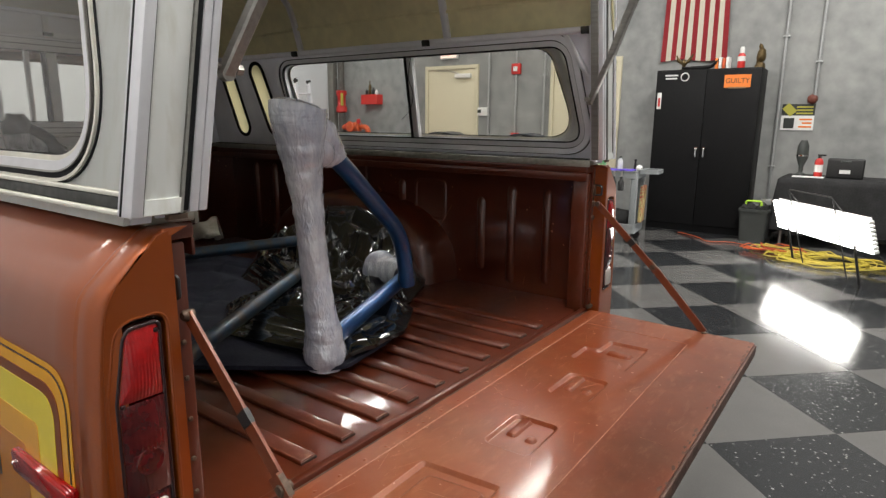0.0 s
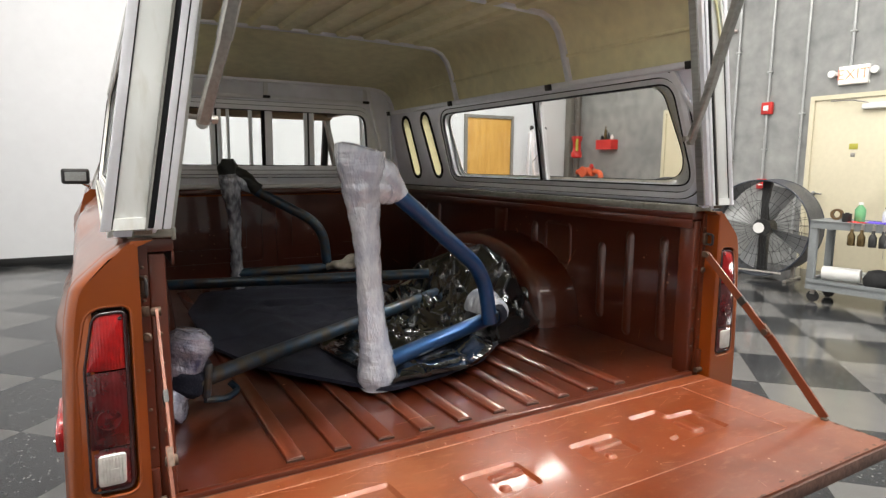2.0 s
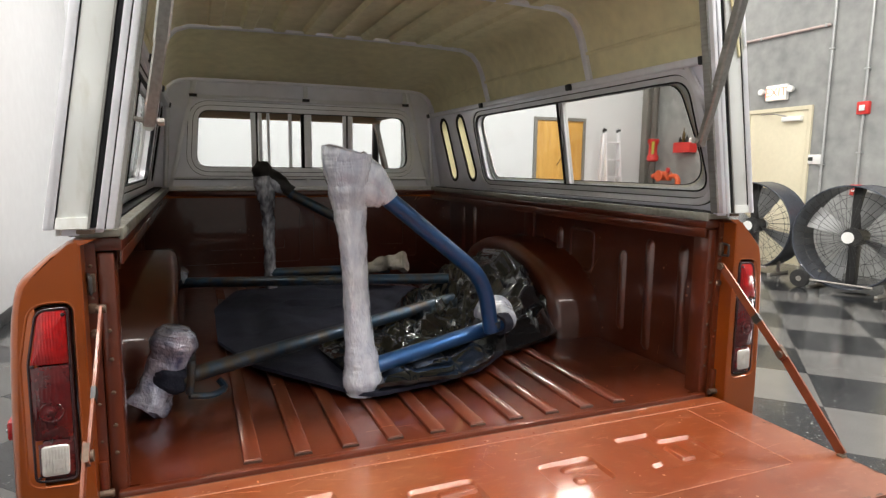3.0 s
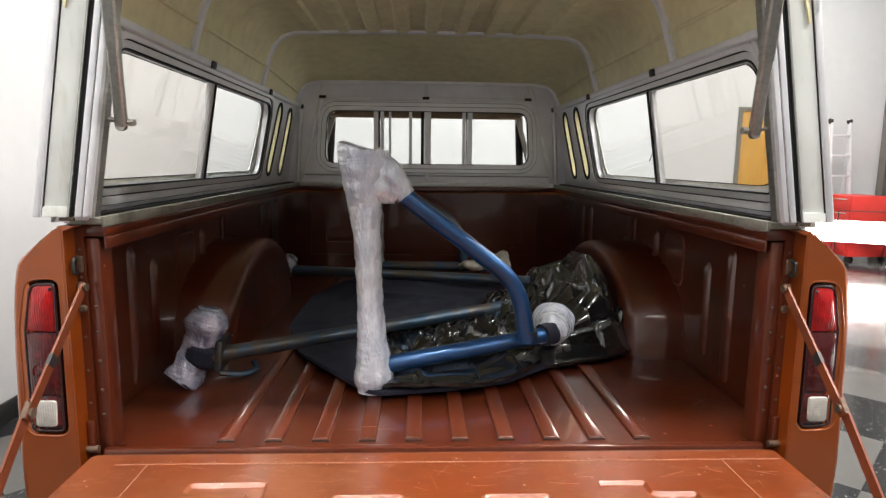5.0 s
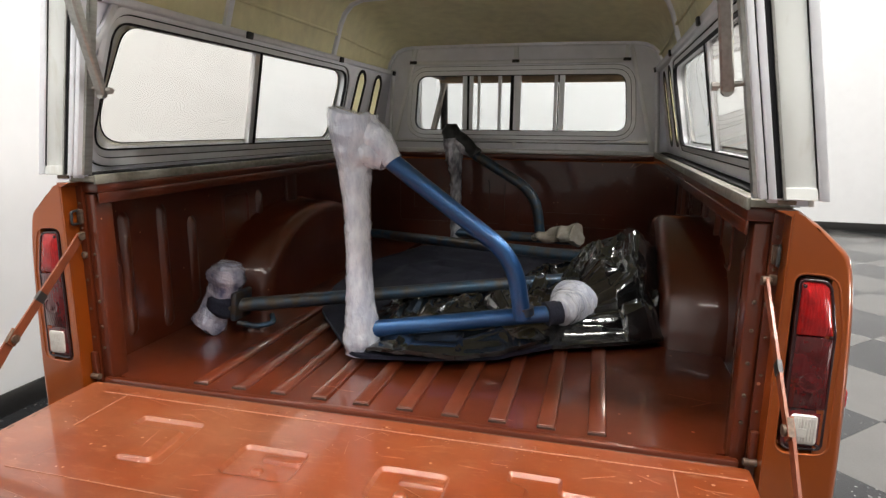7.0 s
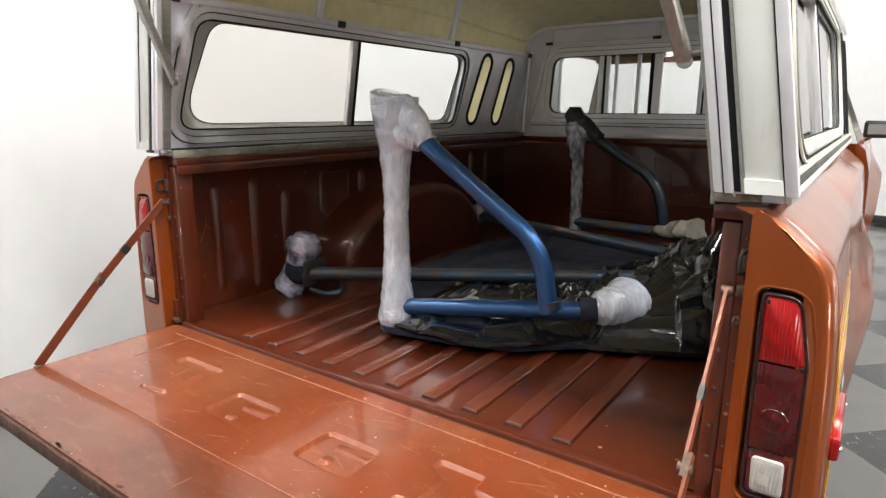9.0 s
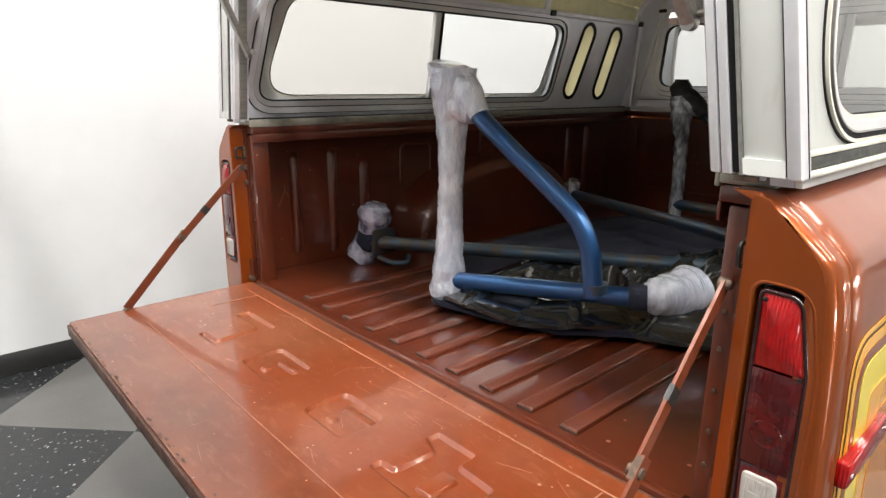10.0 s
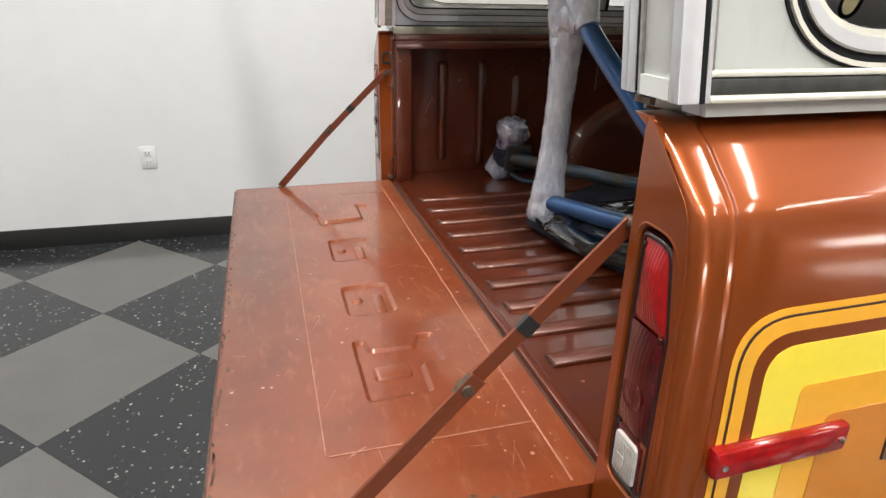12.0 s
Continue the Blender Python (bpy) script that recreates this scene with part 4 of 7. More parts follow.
# side decals and marker lamps
for s in (-1, 1):
    def flank(z):
        for (x0, z0), (x1, z1) in zip(SIDE, SIDE[1:]):
            if z1 <= z <= z0:
                return x0 + (x1 - x0) * (z0 - z) / (z0 - z1)
        return 0.97

    def decal(loop, lift):
        own = bmesh.new()
        vs = [own.verts.new((0, u, v)) for u, v in loop]
        es = [own.edges.new((vs[i - 1], vs[i])) for i in range(len(vs))]
        bmesh.ops.triangle_fill(own, edges=es, use_beauty=True)
        for z in (1.02, 0.98, 0.94, 0.90, 0.85, 0.80, 0.75, 0.70, 0.65, 0.60):
            bmesh.ops.bisect_plane(own, geom=own.verts[:] + own.edges[:] + own.faces[:], plane_co=(0, 0, z), plane_no=(0, 0, 1))
        for v in own.verts:
            v.co.x = flank(v.co.z) + lift
        ret = bmesh.ops.extrude_face_region(own, geom=own.faces[:], use_keep_orig=True)
        for v in ret["geom"]:
            if isinstance(v, bmesh.types.BMVert):
                v.co.x -= 0.0006
        return M(own, s)

    Y1 = 0.50
    for nm, d, mt, lift in (("amber_stripe", 0.0, AMBER, 0.0014), ("brown_line", -0.0085, GROOVE, 0.0022), ("amber_band", -0.0115, AMBER, 0.0030), ("brown_stripe", -0.029, PAINT, 0.0038), ("yellow_stripe", -0.046, YELLOW, 0.0046), ("gold_stripe", -0.102, AMBER, 0.0054), ("orange_stripe", -0.150, ORANGE, 0.0062)):
        y0, zt = 0.036 - d, 1.030 + d
        loop = [(y0, 0.60), (Y1, 0.60), (Y1, zt + 0.004), (y0, zt)]
        part(nm, decal(rounded(loop, [0.001, 0.001, 0.001, max(0.012, 0.070 + 0.6 * d)], 8), lift), mt, truck)
    mk = part("marker_lamp", M(put(box(0.960, 0.980, 0.028, 0.218, -0.020, 0.020, 0.006), lambda x, y, z: (x, y, z + 0.845 + 0.03 * (y - 0.1))), s), RED_LENS, truck, "long red side marker lamp")
    for y in (0.040, 0.207):
        part("screw", M(lathe([(0.004, 0), (0.004, 0.003), (0.001, 0.004)], 10, pose(0.979, y, 0.844 + 0.03 * (y - 0.1), 0, 90)), s), CHROME, mk)
    em = part("emblem", M(box(0.964, 0.972, 0.296, 0.43, 0.785, 0.832, 0.004), s), BLACK, truck, "small black emblem with a chrome edge")
    part("emblem_edge", M(ring(rect(0.300, 0.426, 0.789, 0.828, 0.004), 0.0, -0.004, "x", 0.971, 0.974), s), CHROME, em)
    part("script_bar", M(box(0.964, 0.970, 0.300, 0.400, 0.748, 0.764, 0.003), s), CHROME, truck, "small chrome script")

# wheels
for s in (-1, 1):
    for y in (WHEEL_Y, 4.55):
        wh = part("wheel", lathe([(0.30, -0.11), (0.355, -0.10), (WHEEL_R, -0.06), (WHEEL_R, 0.06), (0.355, 0.10), (0.30, 0.11)], 32, pose(s * 0.80, y, WHEEL_R - 0.025, 0, 90)), TYRE, truck)
        part("rim", lathe([(0.20, -0.09), (0.215, 0.1), (0.19, 0.10), (0.17, 0.05), (0.06, 0.06), (0.05, 0.09)], 24, pose(s * 0.81, y, WHEEL_R - 0.025, 0, s * 90)), STEEL, wh)

# cab, hood and front wings
CB = 2.40
for s in (-1, 1):
    def cab_row(y, zt, w=0.0):
        return [(0.90 + w, y, zt), (0.935 + w, y, zt - 0.03), (0.962 + w, y, 1.09), (0.972 + w, y, 0.85), (0.968 + w, y, 0.50), (0.93, y, 0.46), (0.86, y, 0.48), (0.86, y, zt - 0.01)]
    part("cab_side", M(loft([cab_row(y, 1.225) for y in (CB, 2.8, 3.2, 3.62)]), s), PAINT, truck)
    rows = []
    for i in range(30):
        y = 3.63 + i * 0.058
        d = abs(y - 4.55)
        zb = max(0.46, 0.36 + math.sqrt(max(0.0, 0.46 ** 2 - d * d))) if d < 0.46 else 0.46
        fl = 0.07 * max(0.0, 1 - max(0.0, d - 0.34) / 0.24) if d < 0.58 else 0
        zt = 1.20
        rows.append([(0.86, y, zt), (0.93, y, zt - 0.02), (0.955 + fl * 0.2, y, max(zb, 1.06)), (0.972 + fl, y, max(zb, 0.92) if zb > 0.8 else 0.88), (0.968 + fl, y, zb + 0.005), (0.94 + fl, y, zb), (0.80, y, zb + 0.01), (0.80, y, zt - 0.01)])
    part("front_wing", M(loft(rows), s), PAINT, truck)
    part("cab_door", M(put(plate(rounded([(2.52, 1.222), (3.60, 1.222), (3.30, 1.76), (2.56, 1.76)], 0.05), [rounded([(2.58, 1.27), (3.49, 1.27), (3.26, 1.71), (2.61, 1.71)], 0.05)], "x", 0.0, 0.03), lambda x, y, z: (0.87 + x - 0.40 * (z - 1.222), y, z)), s), GREYFRAME, truck)
    mir = part("door_mirror", M(box(0.905, 1.060, 3.16, 3.20, 1.225, 1.322, 0.016, 3), s), BLACK, truck, "square black door mirror on a chrome arm")
    part("mirror_glass", M(box(0.925, 1.040, 3.156, 3.1605, 1.246, 1.302), s), CHROME, mir)
    part("mirror_arm", M(sweep(fillet([(0.88, 3.24, 1.21), (0.93, 3.22, 1.215), (0.97, 3.19, 1.25)], 0.02), 0.009, 8), s), CHROME, mir)
part("cab_back", plate([(-0.86, 0.62), (0.86, 0.62), (0.90, 1.22), (-0.90, 1.22)], [], "y", CB, CB + 0.04), PAINT, truck)
part("cab_upper_back", plate([(-0.90, 1.222), (0.90, 1.222), (0.68, 1.77), (-0.68, 1.77)], [rect(-0.62, 0.62, 1.33, 1.70, 0.07)], "y", CB, CB + 0.04), CAP_WHITE, truck, "white-painted upper cab panel")
part("cab_roof", put(box(-0.70, 0.70, CB, 3.30, 1.77, 1.815, 0.015), lambda x, y, z: (x, y, z - 0.08 * x * x)), PAINT, truck)
part("headliner", box(-0.74, 0.74, CB + 0.05, 3.27, 1.735, 1.768), TAN, truck, "sagging tan headliner")
part("header_pad", put(box(-0.72, 0.72, 3.20, 3.30, 1.690, 1.742, 0.02), lambda x, y, z: (x, y, z + 0.01 * math.sin(9 * x))), TAN, truck)
for s in (-1, 1):
    part("windscreen_post", M(sweep([(0.70, 3.28, 1.78), (0.79, 3.66, 1.21)], 0.03, 8), s), BLACK, truck)
part("dashboard", box(-0.80, 0.80, 3.45, 3.70, 0.95, 1.22, 0.03), BLACK, truck)
part("bench_seat", box(-0.72, 0.72, 2.50, 2.66, 0.80, 1.30, 0.04), TAN, truck)
part("hood", put(box(-0.86, 0.86, 3.64, 5.30, 1.02, 1.20, 0.03), lambda x, y, z: (x, y, z - 0.03 * x * x)), PAINT, truck)
part("grille", box(-0.84, 0.84, 5.26, 5.34, 0.50, 1.10, 0.02), CHROME, truck)

# ---- cap on the bed ----
cap = thing("truck_cap", TRUCK, "white and aluminium camper cap with side windows, hatch open", "truck cap")
ZB, ZT = 1.226, 1.672
LEAN_X = 0.165


def lean(bm, s, xb=0.868):
    """Stands a plate built at x = 0 on the bed side and leans it inwards."""
    return M(put(bm, lambda x, y, z: (xb + x - LEAN_X * (z - ZB), y, z)), s)


WIN = rounded([(0.056, 1.285), (1.597, 1.285), (1.652, 1.646), (0.126, 1.646)], [0.070, 0.075, 0.085, 0.085], 12)
WIN_O = rounded([(0.088, 1.300), (1.560, 1.300), (1.660, 1.650), (0.200, 1.650)], [0.11, 0.09, 0.09, 0.10], 14)
SLITS = []
for (y0, z0), (y1, z1) in (((1.757, 1.343), (1.828, 1.602)), ((2.012, 1.338), (2.068, 1.595))):
    c0, c1, r = Vector((y0, z0)), Vector((y1, z1)), 0.045
    ax = (c1 - c0).normalized()
    nx = Vector((ax.y, -ax.x))
    SLITS.append([tuple(c0 - ax * r * math.sin(a) + nx * r * math.cos(a)) for a in [math.pi * (1 - i / 8) for i in range(9)]] + [tuple(c1 + ax * r * math.sin(a) + nx * r * math.cos(a)) for a in [math.pi * i / 8 for i in range(9)]])
OUTLINE = [(0.0145, ZB), (2.28, ZB), (2.28, ZT), (0.0145, ZT)]
for s in (-1, 1):
    sidep = part("side_panel", lean(plate(OUTLINE, [grown(WIN_O, 0.010)] + [grown(q, 0.006) for q in SLITS], "x", -0.004, 0.004), s), SKIN, cap, "thin white outer panel")
    part("inner_panel", lean(plate(OUTLINE, [grown(WIN, 0.014)] + [grown(q, 0.006) for q in SLITS], "x", -0.036, -0.006), s), CAP_GREY, sidep)
    for q in SLITS:
        sl = part("slit_pane", lean(plate(q, [], "x", -0.034, -0.022), s), CREAM, cap, "cream slit pane")
        part("rubber_rim", lean(ring(q, 0.014, -0.003, "x", -0.0395, -0.034), s), RUBBER, sl)
        part("rubber_rim", lean(ring(q, 0.016, -0.002, "x", 0.004, 0.011), s), RUBBER, sl)
    win = part("side_window", lean(ring(WIN, 0.014, -0.012, "x", -0.040, -0.0065), s), ALU_DULL, cap, "sliding side window in an aluminium frame")
    part("inner_trim", lean(ring(WIN, 0.030, 0.010, "x", -0.048, -0.036), s), ALU, win)
    part("trim_line", lean(ring(WIN, 0.0325, 0.030, "x", -0.040, -0.036), s), RUBBER, win)
    part("trim_step", lean(ring(WIN, 0.010, 0.007, "x", -0.043, -0.036), s), RUBBER, win)
    part("inner_gasket", lean(ring(WIN, -0.011, -0.016, "x", -0.042, -0.030), s), RUBBER, win)
    for nm, d1, d0, a0, a1, mt in (("outer_line", 0.030, 0.0265, 0.003, 0.0065, RUBBER), ("outer_bead", 0.0265, 0.021, 0.003, 0.011, BEAD), ("outer_gasket", 0.021, 0.012, 0.002, 0.008, RUBBER),
                                   ("outer_trim", 0.012, 0.009, 0.002, 0.0125, TRIM_ALU), ("outer_frame", 0.009, -0.006, 0.0015, 0.0105, ALU_DULL), ("outer_lip", -0.006, -0.014, 0.001, 0.007, BEAD), ("glazing_strip", -0.014, -0.0165, -0.002, 0.002, RUBBER)):
        part(nm, lean(ring(WIN_O, d1, d0, "x", a0, a1), s), mt, win)

    def clipped(y_lo, y_hi):
        """The window's outline between two leaning lines."""
        own = bmesh.new()
        vs = [own.verts.new((0, u, v)) for u, v in grown(WIN, -0.008)]
        own.faces.new(vs)
        for yy, clr in ((y_lo, True), (y_hi, False)):
            if yy is None:
                continue
            n = Vector((0, 1, 0)) * (-1 if clr else 1)
            bmesh.ops.bisect_plane(own, geom=own.verts[:] + own.edges[:] + own.faces[:], plane_co=(0, yy, 1.47), plane_no=n, clear_outer=True)
        ret = bmesh.ops.extrude_face_region(own, geom=own.faces[:], use_keep_orig=True)
        for v in ret["geom"]:
            if isinstance(v, bmesh.types.BMVert):
                v.co.x += 0.003
        return own

    for lo, hi, xo, mt in ((None, 0.85, -0.022, TINTED), (0.83, None, -0.012, GLASS)):
        b = clipped(lo, hi)
        for v in b.verts:
            v.co.x += xo
        g = part("pane", lean(b, s), mt, win, "grey-tinted sliding pane" if mt is TINTED else "clear glass pane")
        g.visible_shadow = False
    part("mullion", lean(put(box(-0.030, -0.006, -0.014, 0.014, 1.290, 1.641, 0.003), lambda x, y, z: (x, y + 0.838, z)), s), ALU_DULL, win)
    part("mullion_gasket", lean(put(box(-0.034, -0.004, -0.006, 0.004, 1.294, 1.638), lambda x, y, z: (x, y + 0.858, z)), s), RUBBER, win)
    part("window_track", lean(box(-0.036, -0.010, 0.10, 1.55, 1.289, 1.300, 0.002), s), ALU_DULL, win)
    # bottom rail inside, clip rail above, trims outside
    part("base_rail", M(box(0.762, 0.84, 0.016, 2.27, 1.221, 1.236, 0.003), s), RAIL_KHAKI, cap)
    part("base_lip", M(box(0.756, 0.764, 0.016, 2.27, 1.216, 1.240, 0.002), s), RAIL_KHAKI, cap)
    # dark strip put in the gap below the cap for its shade
    part("gap_shade", M(box(0.790, 0.852, 0.030, 2.28, 1.2225, 1.2415), s), RUBBER, cap)
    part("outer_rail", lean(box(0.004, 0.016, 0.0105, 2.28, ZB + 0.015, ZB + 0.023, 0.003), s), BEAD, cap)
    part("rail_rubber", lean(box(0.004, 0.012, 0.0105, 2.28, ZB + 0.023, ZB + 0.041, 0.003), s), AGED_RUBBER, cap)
    part("rail_bead", lean(box(0.004, 0.014, 0.0105, 2.28, ZB + 0.041, ZB + 0.048, 0.002), s), BEAD, cap)
    part("edge_strip", lean(box(0.004, 0.013, 0.0105, 0.0150, ZB + 0.048, 1.70, 0.001), s), TRIM_ALU, cap)
    rail = part("clip_rail", lean(box(-0.062, -0.034, 0.02, 2.26, 1.668, 1.690, 0.004), s), ALU, cap)
    for y in (0.045, 0.715, 1.49, 2.235):
        part("clip", lean(box(-0.070, -0.060, y - 0.018, y + 0.018, 1.664, 1.688, 0.003), s), BLACK, rail)
    # rear door frame
    for nm, x0, x1, y0, y1, mt in (("jamb_bead", -0.104, -0.097, -0.012, 0.012, TRIM_ALU), ("jamb_inner", -0.097, -0.084, -0.026, 0.012, ALU), ("jamb_seam", -0.084, -0.0815, -0.022, 0.010, RUBBER), ("jamb_strip", -0.0815, -0.068, -0.0275, 0.010, ALU), ("jamb_rubber", -0.068, -0.0575, -0.0255, 0.005, RUBBER), ("jamb_lip", -0.0575, -0.053, -0.0285, 0.005, TRIM_ALU), ("jamb_panel", -0.053, -0.001, -0.025, 0.012, CAP_WHITE), ("corner_rubber", -0.001, 0.001, -0.0262, -0.0085, RUBBER), ("corner_post", 0.001, 0.018, -0.030, -0.004, ALU), ("corner_strip", 0.0, 0.0175, -0.0035, 0.003, RUBBER), ("corner_flange", 0.0045, 0.0165, 0.0035, 0.0100, ALU_DULL)):
        part(nm, lean(box(x0, x1, y0, y1, ZB + 0.0155 if "rubber" not in nm else ZB + 0.018, 1.92, 0.002 if x1 - x0 > 0.008 else 0.0), s), mt, cap)
    part("jamb_foot", lean(box(-0.053, -0.001, -0.0285, -0.0245, ZB + 0.017, ZB + 0.038), s), CAP_WHITE, cap)
    part("corner_tab", M(box(0.80, 0.830, -0.026, -0.019, 1.233, 1.2405), s), RUSTY, cap)

part("pull_cord", sweep(fillet([(0.772, 0.826, 1.628), (0.784, 0.852, 1.545), (0.792, 0.824, 1.485), (0.803, 0.850, 1.417), (0.811, 0.905, 1.378)], 0.03), 0.0016, 6), BLACK, cap, "thin dark cord hanging at the window")
ARCH = [(0.782, 1.675), (0.765, 1.735), (0.735, 1.835), (0.712, 1.885), (0.675, 1.925), (0.620, 1.945), (0.45, 1.952), (0.22, 1.957), (0.0, 1.958)]
ARCH_F = [(0.782, 1.675), (0.768, 1.730), (0.745, 1.775), (0.715, 1.802), (0.680, 1.818), (0.625, 1.826), (0.45, 1.828), (0.22, 1.830), (0.0, 1.830)]


def arch_row(y, lift=0.0):
    t = 0.0 if y < 1.49 else min(1.0, (y - 1.49) / 0.79)
    t = t * t * (3 - 2 * t) * 0.35 + t * 0.65
    half = [(a[0] * (1 - t) + b[0] * t, a[1] * (1 - t) + b[1] * t) for a, b in zip(ARCH, ARCH_F)]
    pts = [(-x, z) for x, z in half] + [(x, z) for x, z in half[-2::-1]]
    return [(x * (1 + lift * 0.9), y, z + lift) for x, z in pts]


def roof_y(n=24):
    return [-0.03 + (2.31 + 0.0) * i / n for i in range(n + 1)]


roof_in = loft([arch_row(y) for y in roof_y()], closed=False)
ret = bmesh.ops.extrude_face_region(roof_in, geom=roof_in.faces[:], use_keep_orig=True)
for v in ret["geom"]:
    if isinstance(v, bmesh.types.BMVert):
        v.co.z += 0.006
        v.co.x *= 1.006
roof = part("roof_liner", roof_in, LINER, cap, "khaki-painted inside of the cap roof", 60)
roof_out = loft([arch_row(y, 0.018) for y in roof_y()], closed=False)
ret = bmesh.ops.extrude_face_region(roof_out, geom=roof_out.faces[:], use_keep_orig=True)
for v in ret["geom"]:
    if isinstance(v, bmesh.types.BMVert):
        v.co.z += 0.010
        v.co.x *= 1.01
part("roof_skin", roof_out, CAP_WHITE, cap, "white outer roof", 60)
for i in range(9):
    x = -0.52 + 0.13 * i
    part("roof_corrugation", loft([[(x - 0.034, y, 1.954), (x - 0.022, y, 1.937), (x + 0.022, y, 1.937), (x + 0.034, y, 1.954)] for y in (0.0, 1.44)]), LINER, roof)
for s in (-1, 1):
    part("roof_crease", M(sweep([(0.745, 0.0, 1.79), (0.745, 1.46, 1.79), (0.748, 2.22, 1.755)], 0.0065, 8), s), LINER, roof)


def bow(y, name="roof_bow"):
    """A shallow metal strip bent under the roof."""
    pts = [Vector(p) for p in arch_row(y)]
    own = bmesh.new()
    rows = []
    for i, p in enumerate(pts):
        t = (pts[min(i + 1, len(pts) - 1)] - pts[max(i - 1, 0)]).normalized()
        nrm = Vector((t.z, 0, -t.x))
        if nrm.dot(Vector((0, 0, 1.6)) - Vector((p.x, 0, p.z))) < 0:
            nrm = -nrm
        rows.append([tuple(p + nrm * h + Vector((0, w, 0))) for w, h in ((-0.016, -0.001), (-0.014, 0.012), (-0.006, 0.016), (0.006, 0.016), (0.014, 0.012), (0.016, -0.001))])
    return part(name, loft(rows), ALU, cap)


for y in (0.640, 1.49):
    bow(y)
bow(2.262, "front_arch")
bow(0.01, "rear_arch")

front_loop = [(-0.850, ZB), (0.850, ZB), (0.786, 1.655)] + [(x, z) for x, _, z in arch_row(2.27)[::-1]] + [(-0.786, 1.655)]
FW = rounded([(-0.628, 1.338), (0.620, 1.338), (0.596, 1.674), (-0.602, 1.674)], 0.080, 7)
part("front_panel", plate(front_loop, [grown(FW, 0.01)], "y", 2.268, 2.290), CAP_GREY, cap, "grey inner front panel with rounded window")
fwin = part("front_window", ring(FW, 0.012, -0.012, "y", 2.255, 2.292), ALU, cap, "sliding front window of the cap")
part("inner_trim", ring(FW, 0.036, 0.015, "y", 2.257, 2.268), ALU, fwin)
part("trim_line", ring(FW, 0.015, 0.012, "y", 2.262, 2.268), RUBBER, fwin)
part("trim_edge", ring(FW, 0.0385, 0.036, "y", 2.264, 2.268), RUBBER, fwin)
part("gasket", ring(FW, -0.012, -0.016, "y", 2.262, 2.285), RUBBER, fwin)
for x, w, mt in ((-0.308, 0.013, ALU_DULL), (-0.289, 0.005, RUBBER), (-0.271, 0.010, ALU), (-0.2255, 0.007, ALU_DULL), (-0.1045, 0.009, ALU_DULL), (-0.034, 0.009, RUBBER), (-0.003, 0.020, ALU), (0.212, 0.009, ALU), (0.2275, 0.003, RUBBER), (0.247, 0.014, ALU)):
    part("bar", box(x - w, x + w, 2.266, 2.284, 1.334, 1.678), mt, fwin)
b = plate(FW, [], "y", 2.275, 2.278)
g = part("pane", b, GLASS, fwin, "clear glass pane")
g.visible_shadow = False
part("sill_strip", box(-0.735, 0.725, 2.252, 2.268, 1.284, 1.298, 0.003), ALU, cap)
part("sill_shadow", box(-0.735, 0.725, 2.262, 2.2678, 1.281, 1.2838), RUBBER, cap)
part("sill_clip", box(-0.02, 0.0, 2.248, 2.2515, 1.258, 1.290, 0.001), ALU, cap)
part("foot_strip", box(-0.80, 0.80, 2.245, 2.27, 1.222, 1.244, 0.003), ALU_DULL, cap)
part("head_strip", box(-0.628, 0.600, 2.250, 2.268, 1.722, 1.742, 0.003), ALU, cap)
for x in (-0.614, -0.015, 0.585):
    part("clip", box(x - 0.020, x + 0.020, 2.240, 2.252, 1.728, 1.744, 0.002), BLACK, cap)
    part("strap", box(x - 0.012, x + 0.012, 2.258, 2.268, 1.75, 1.822), ALU_DULL, cap)
for s in (-1, 1):
    part("front_strip", M(put(box(-0.011, 0.011, 2.254, 2.268, 0.0, 0.575, 0.003), lambda x, y, z: (0.747 + x - 0.255 * z, y, 1.245 + z)), s), ALU, cap)
    part("corner_strip", M(sweep([(0.742, 2.262, 1.70), (0.772, 2.262, 1.245)], 0.013, 8), s), ALU_DULL, cap)

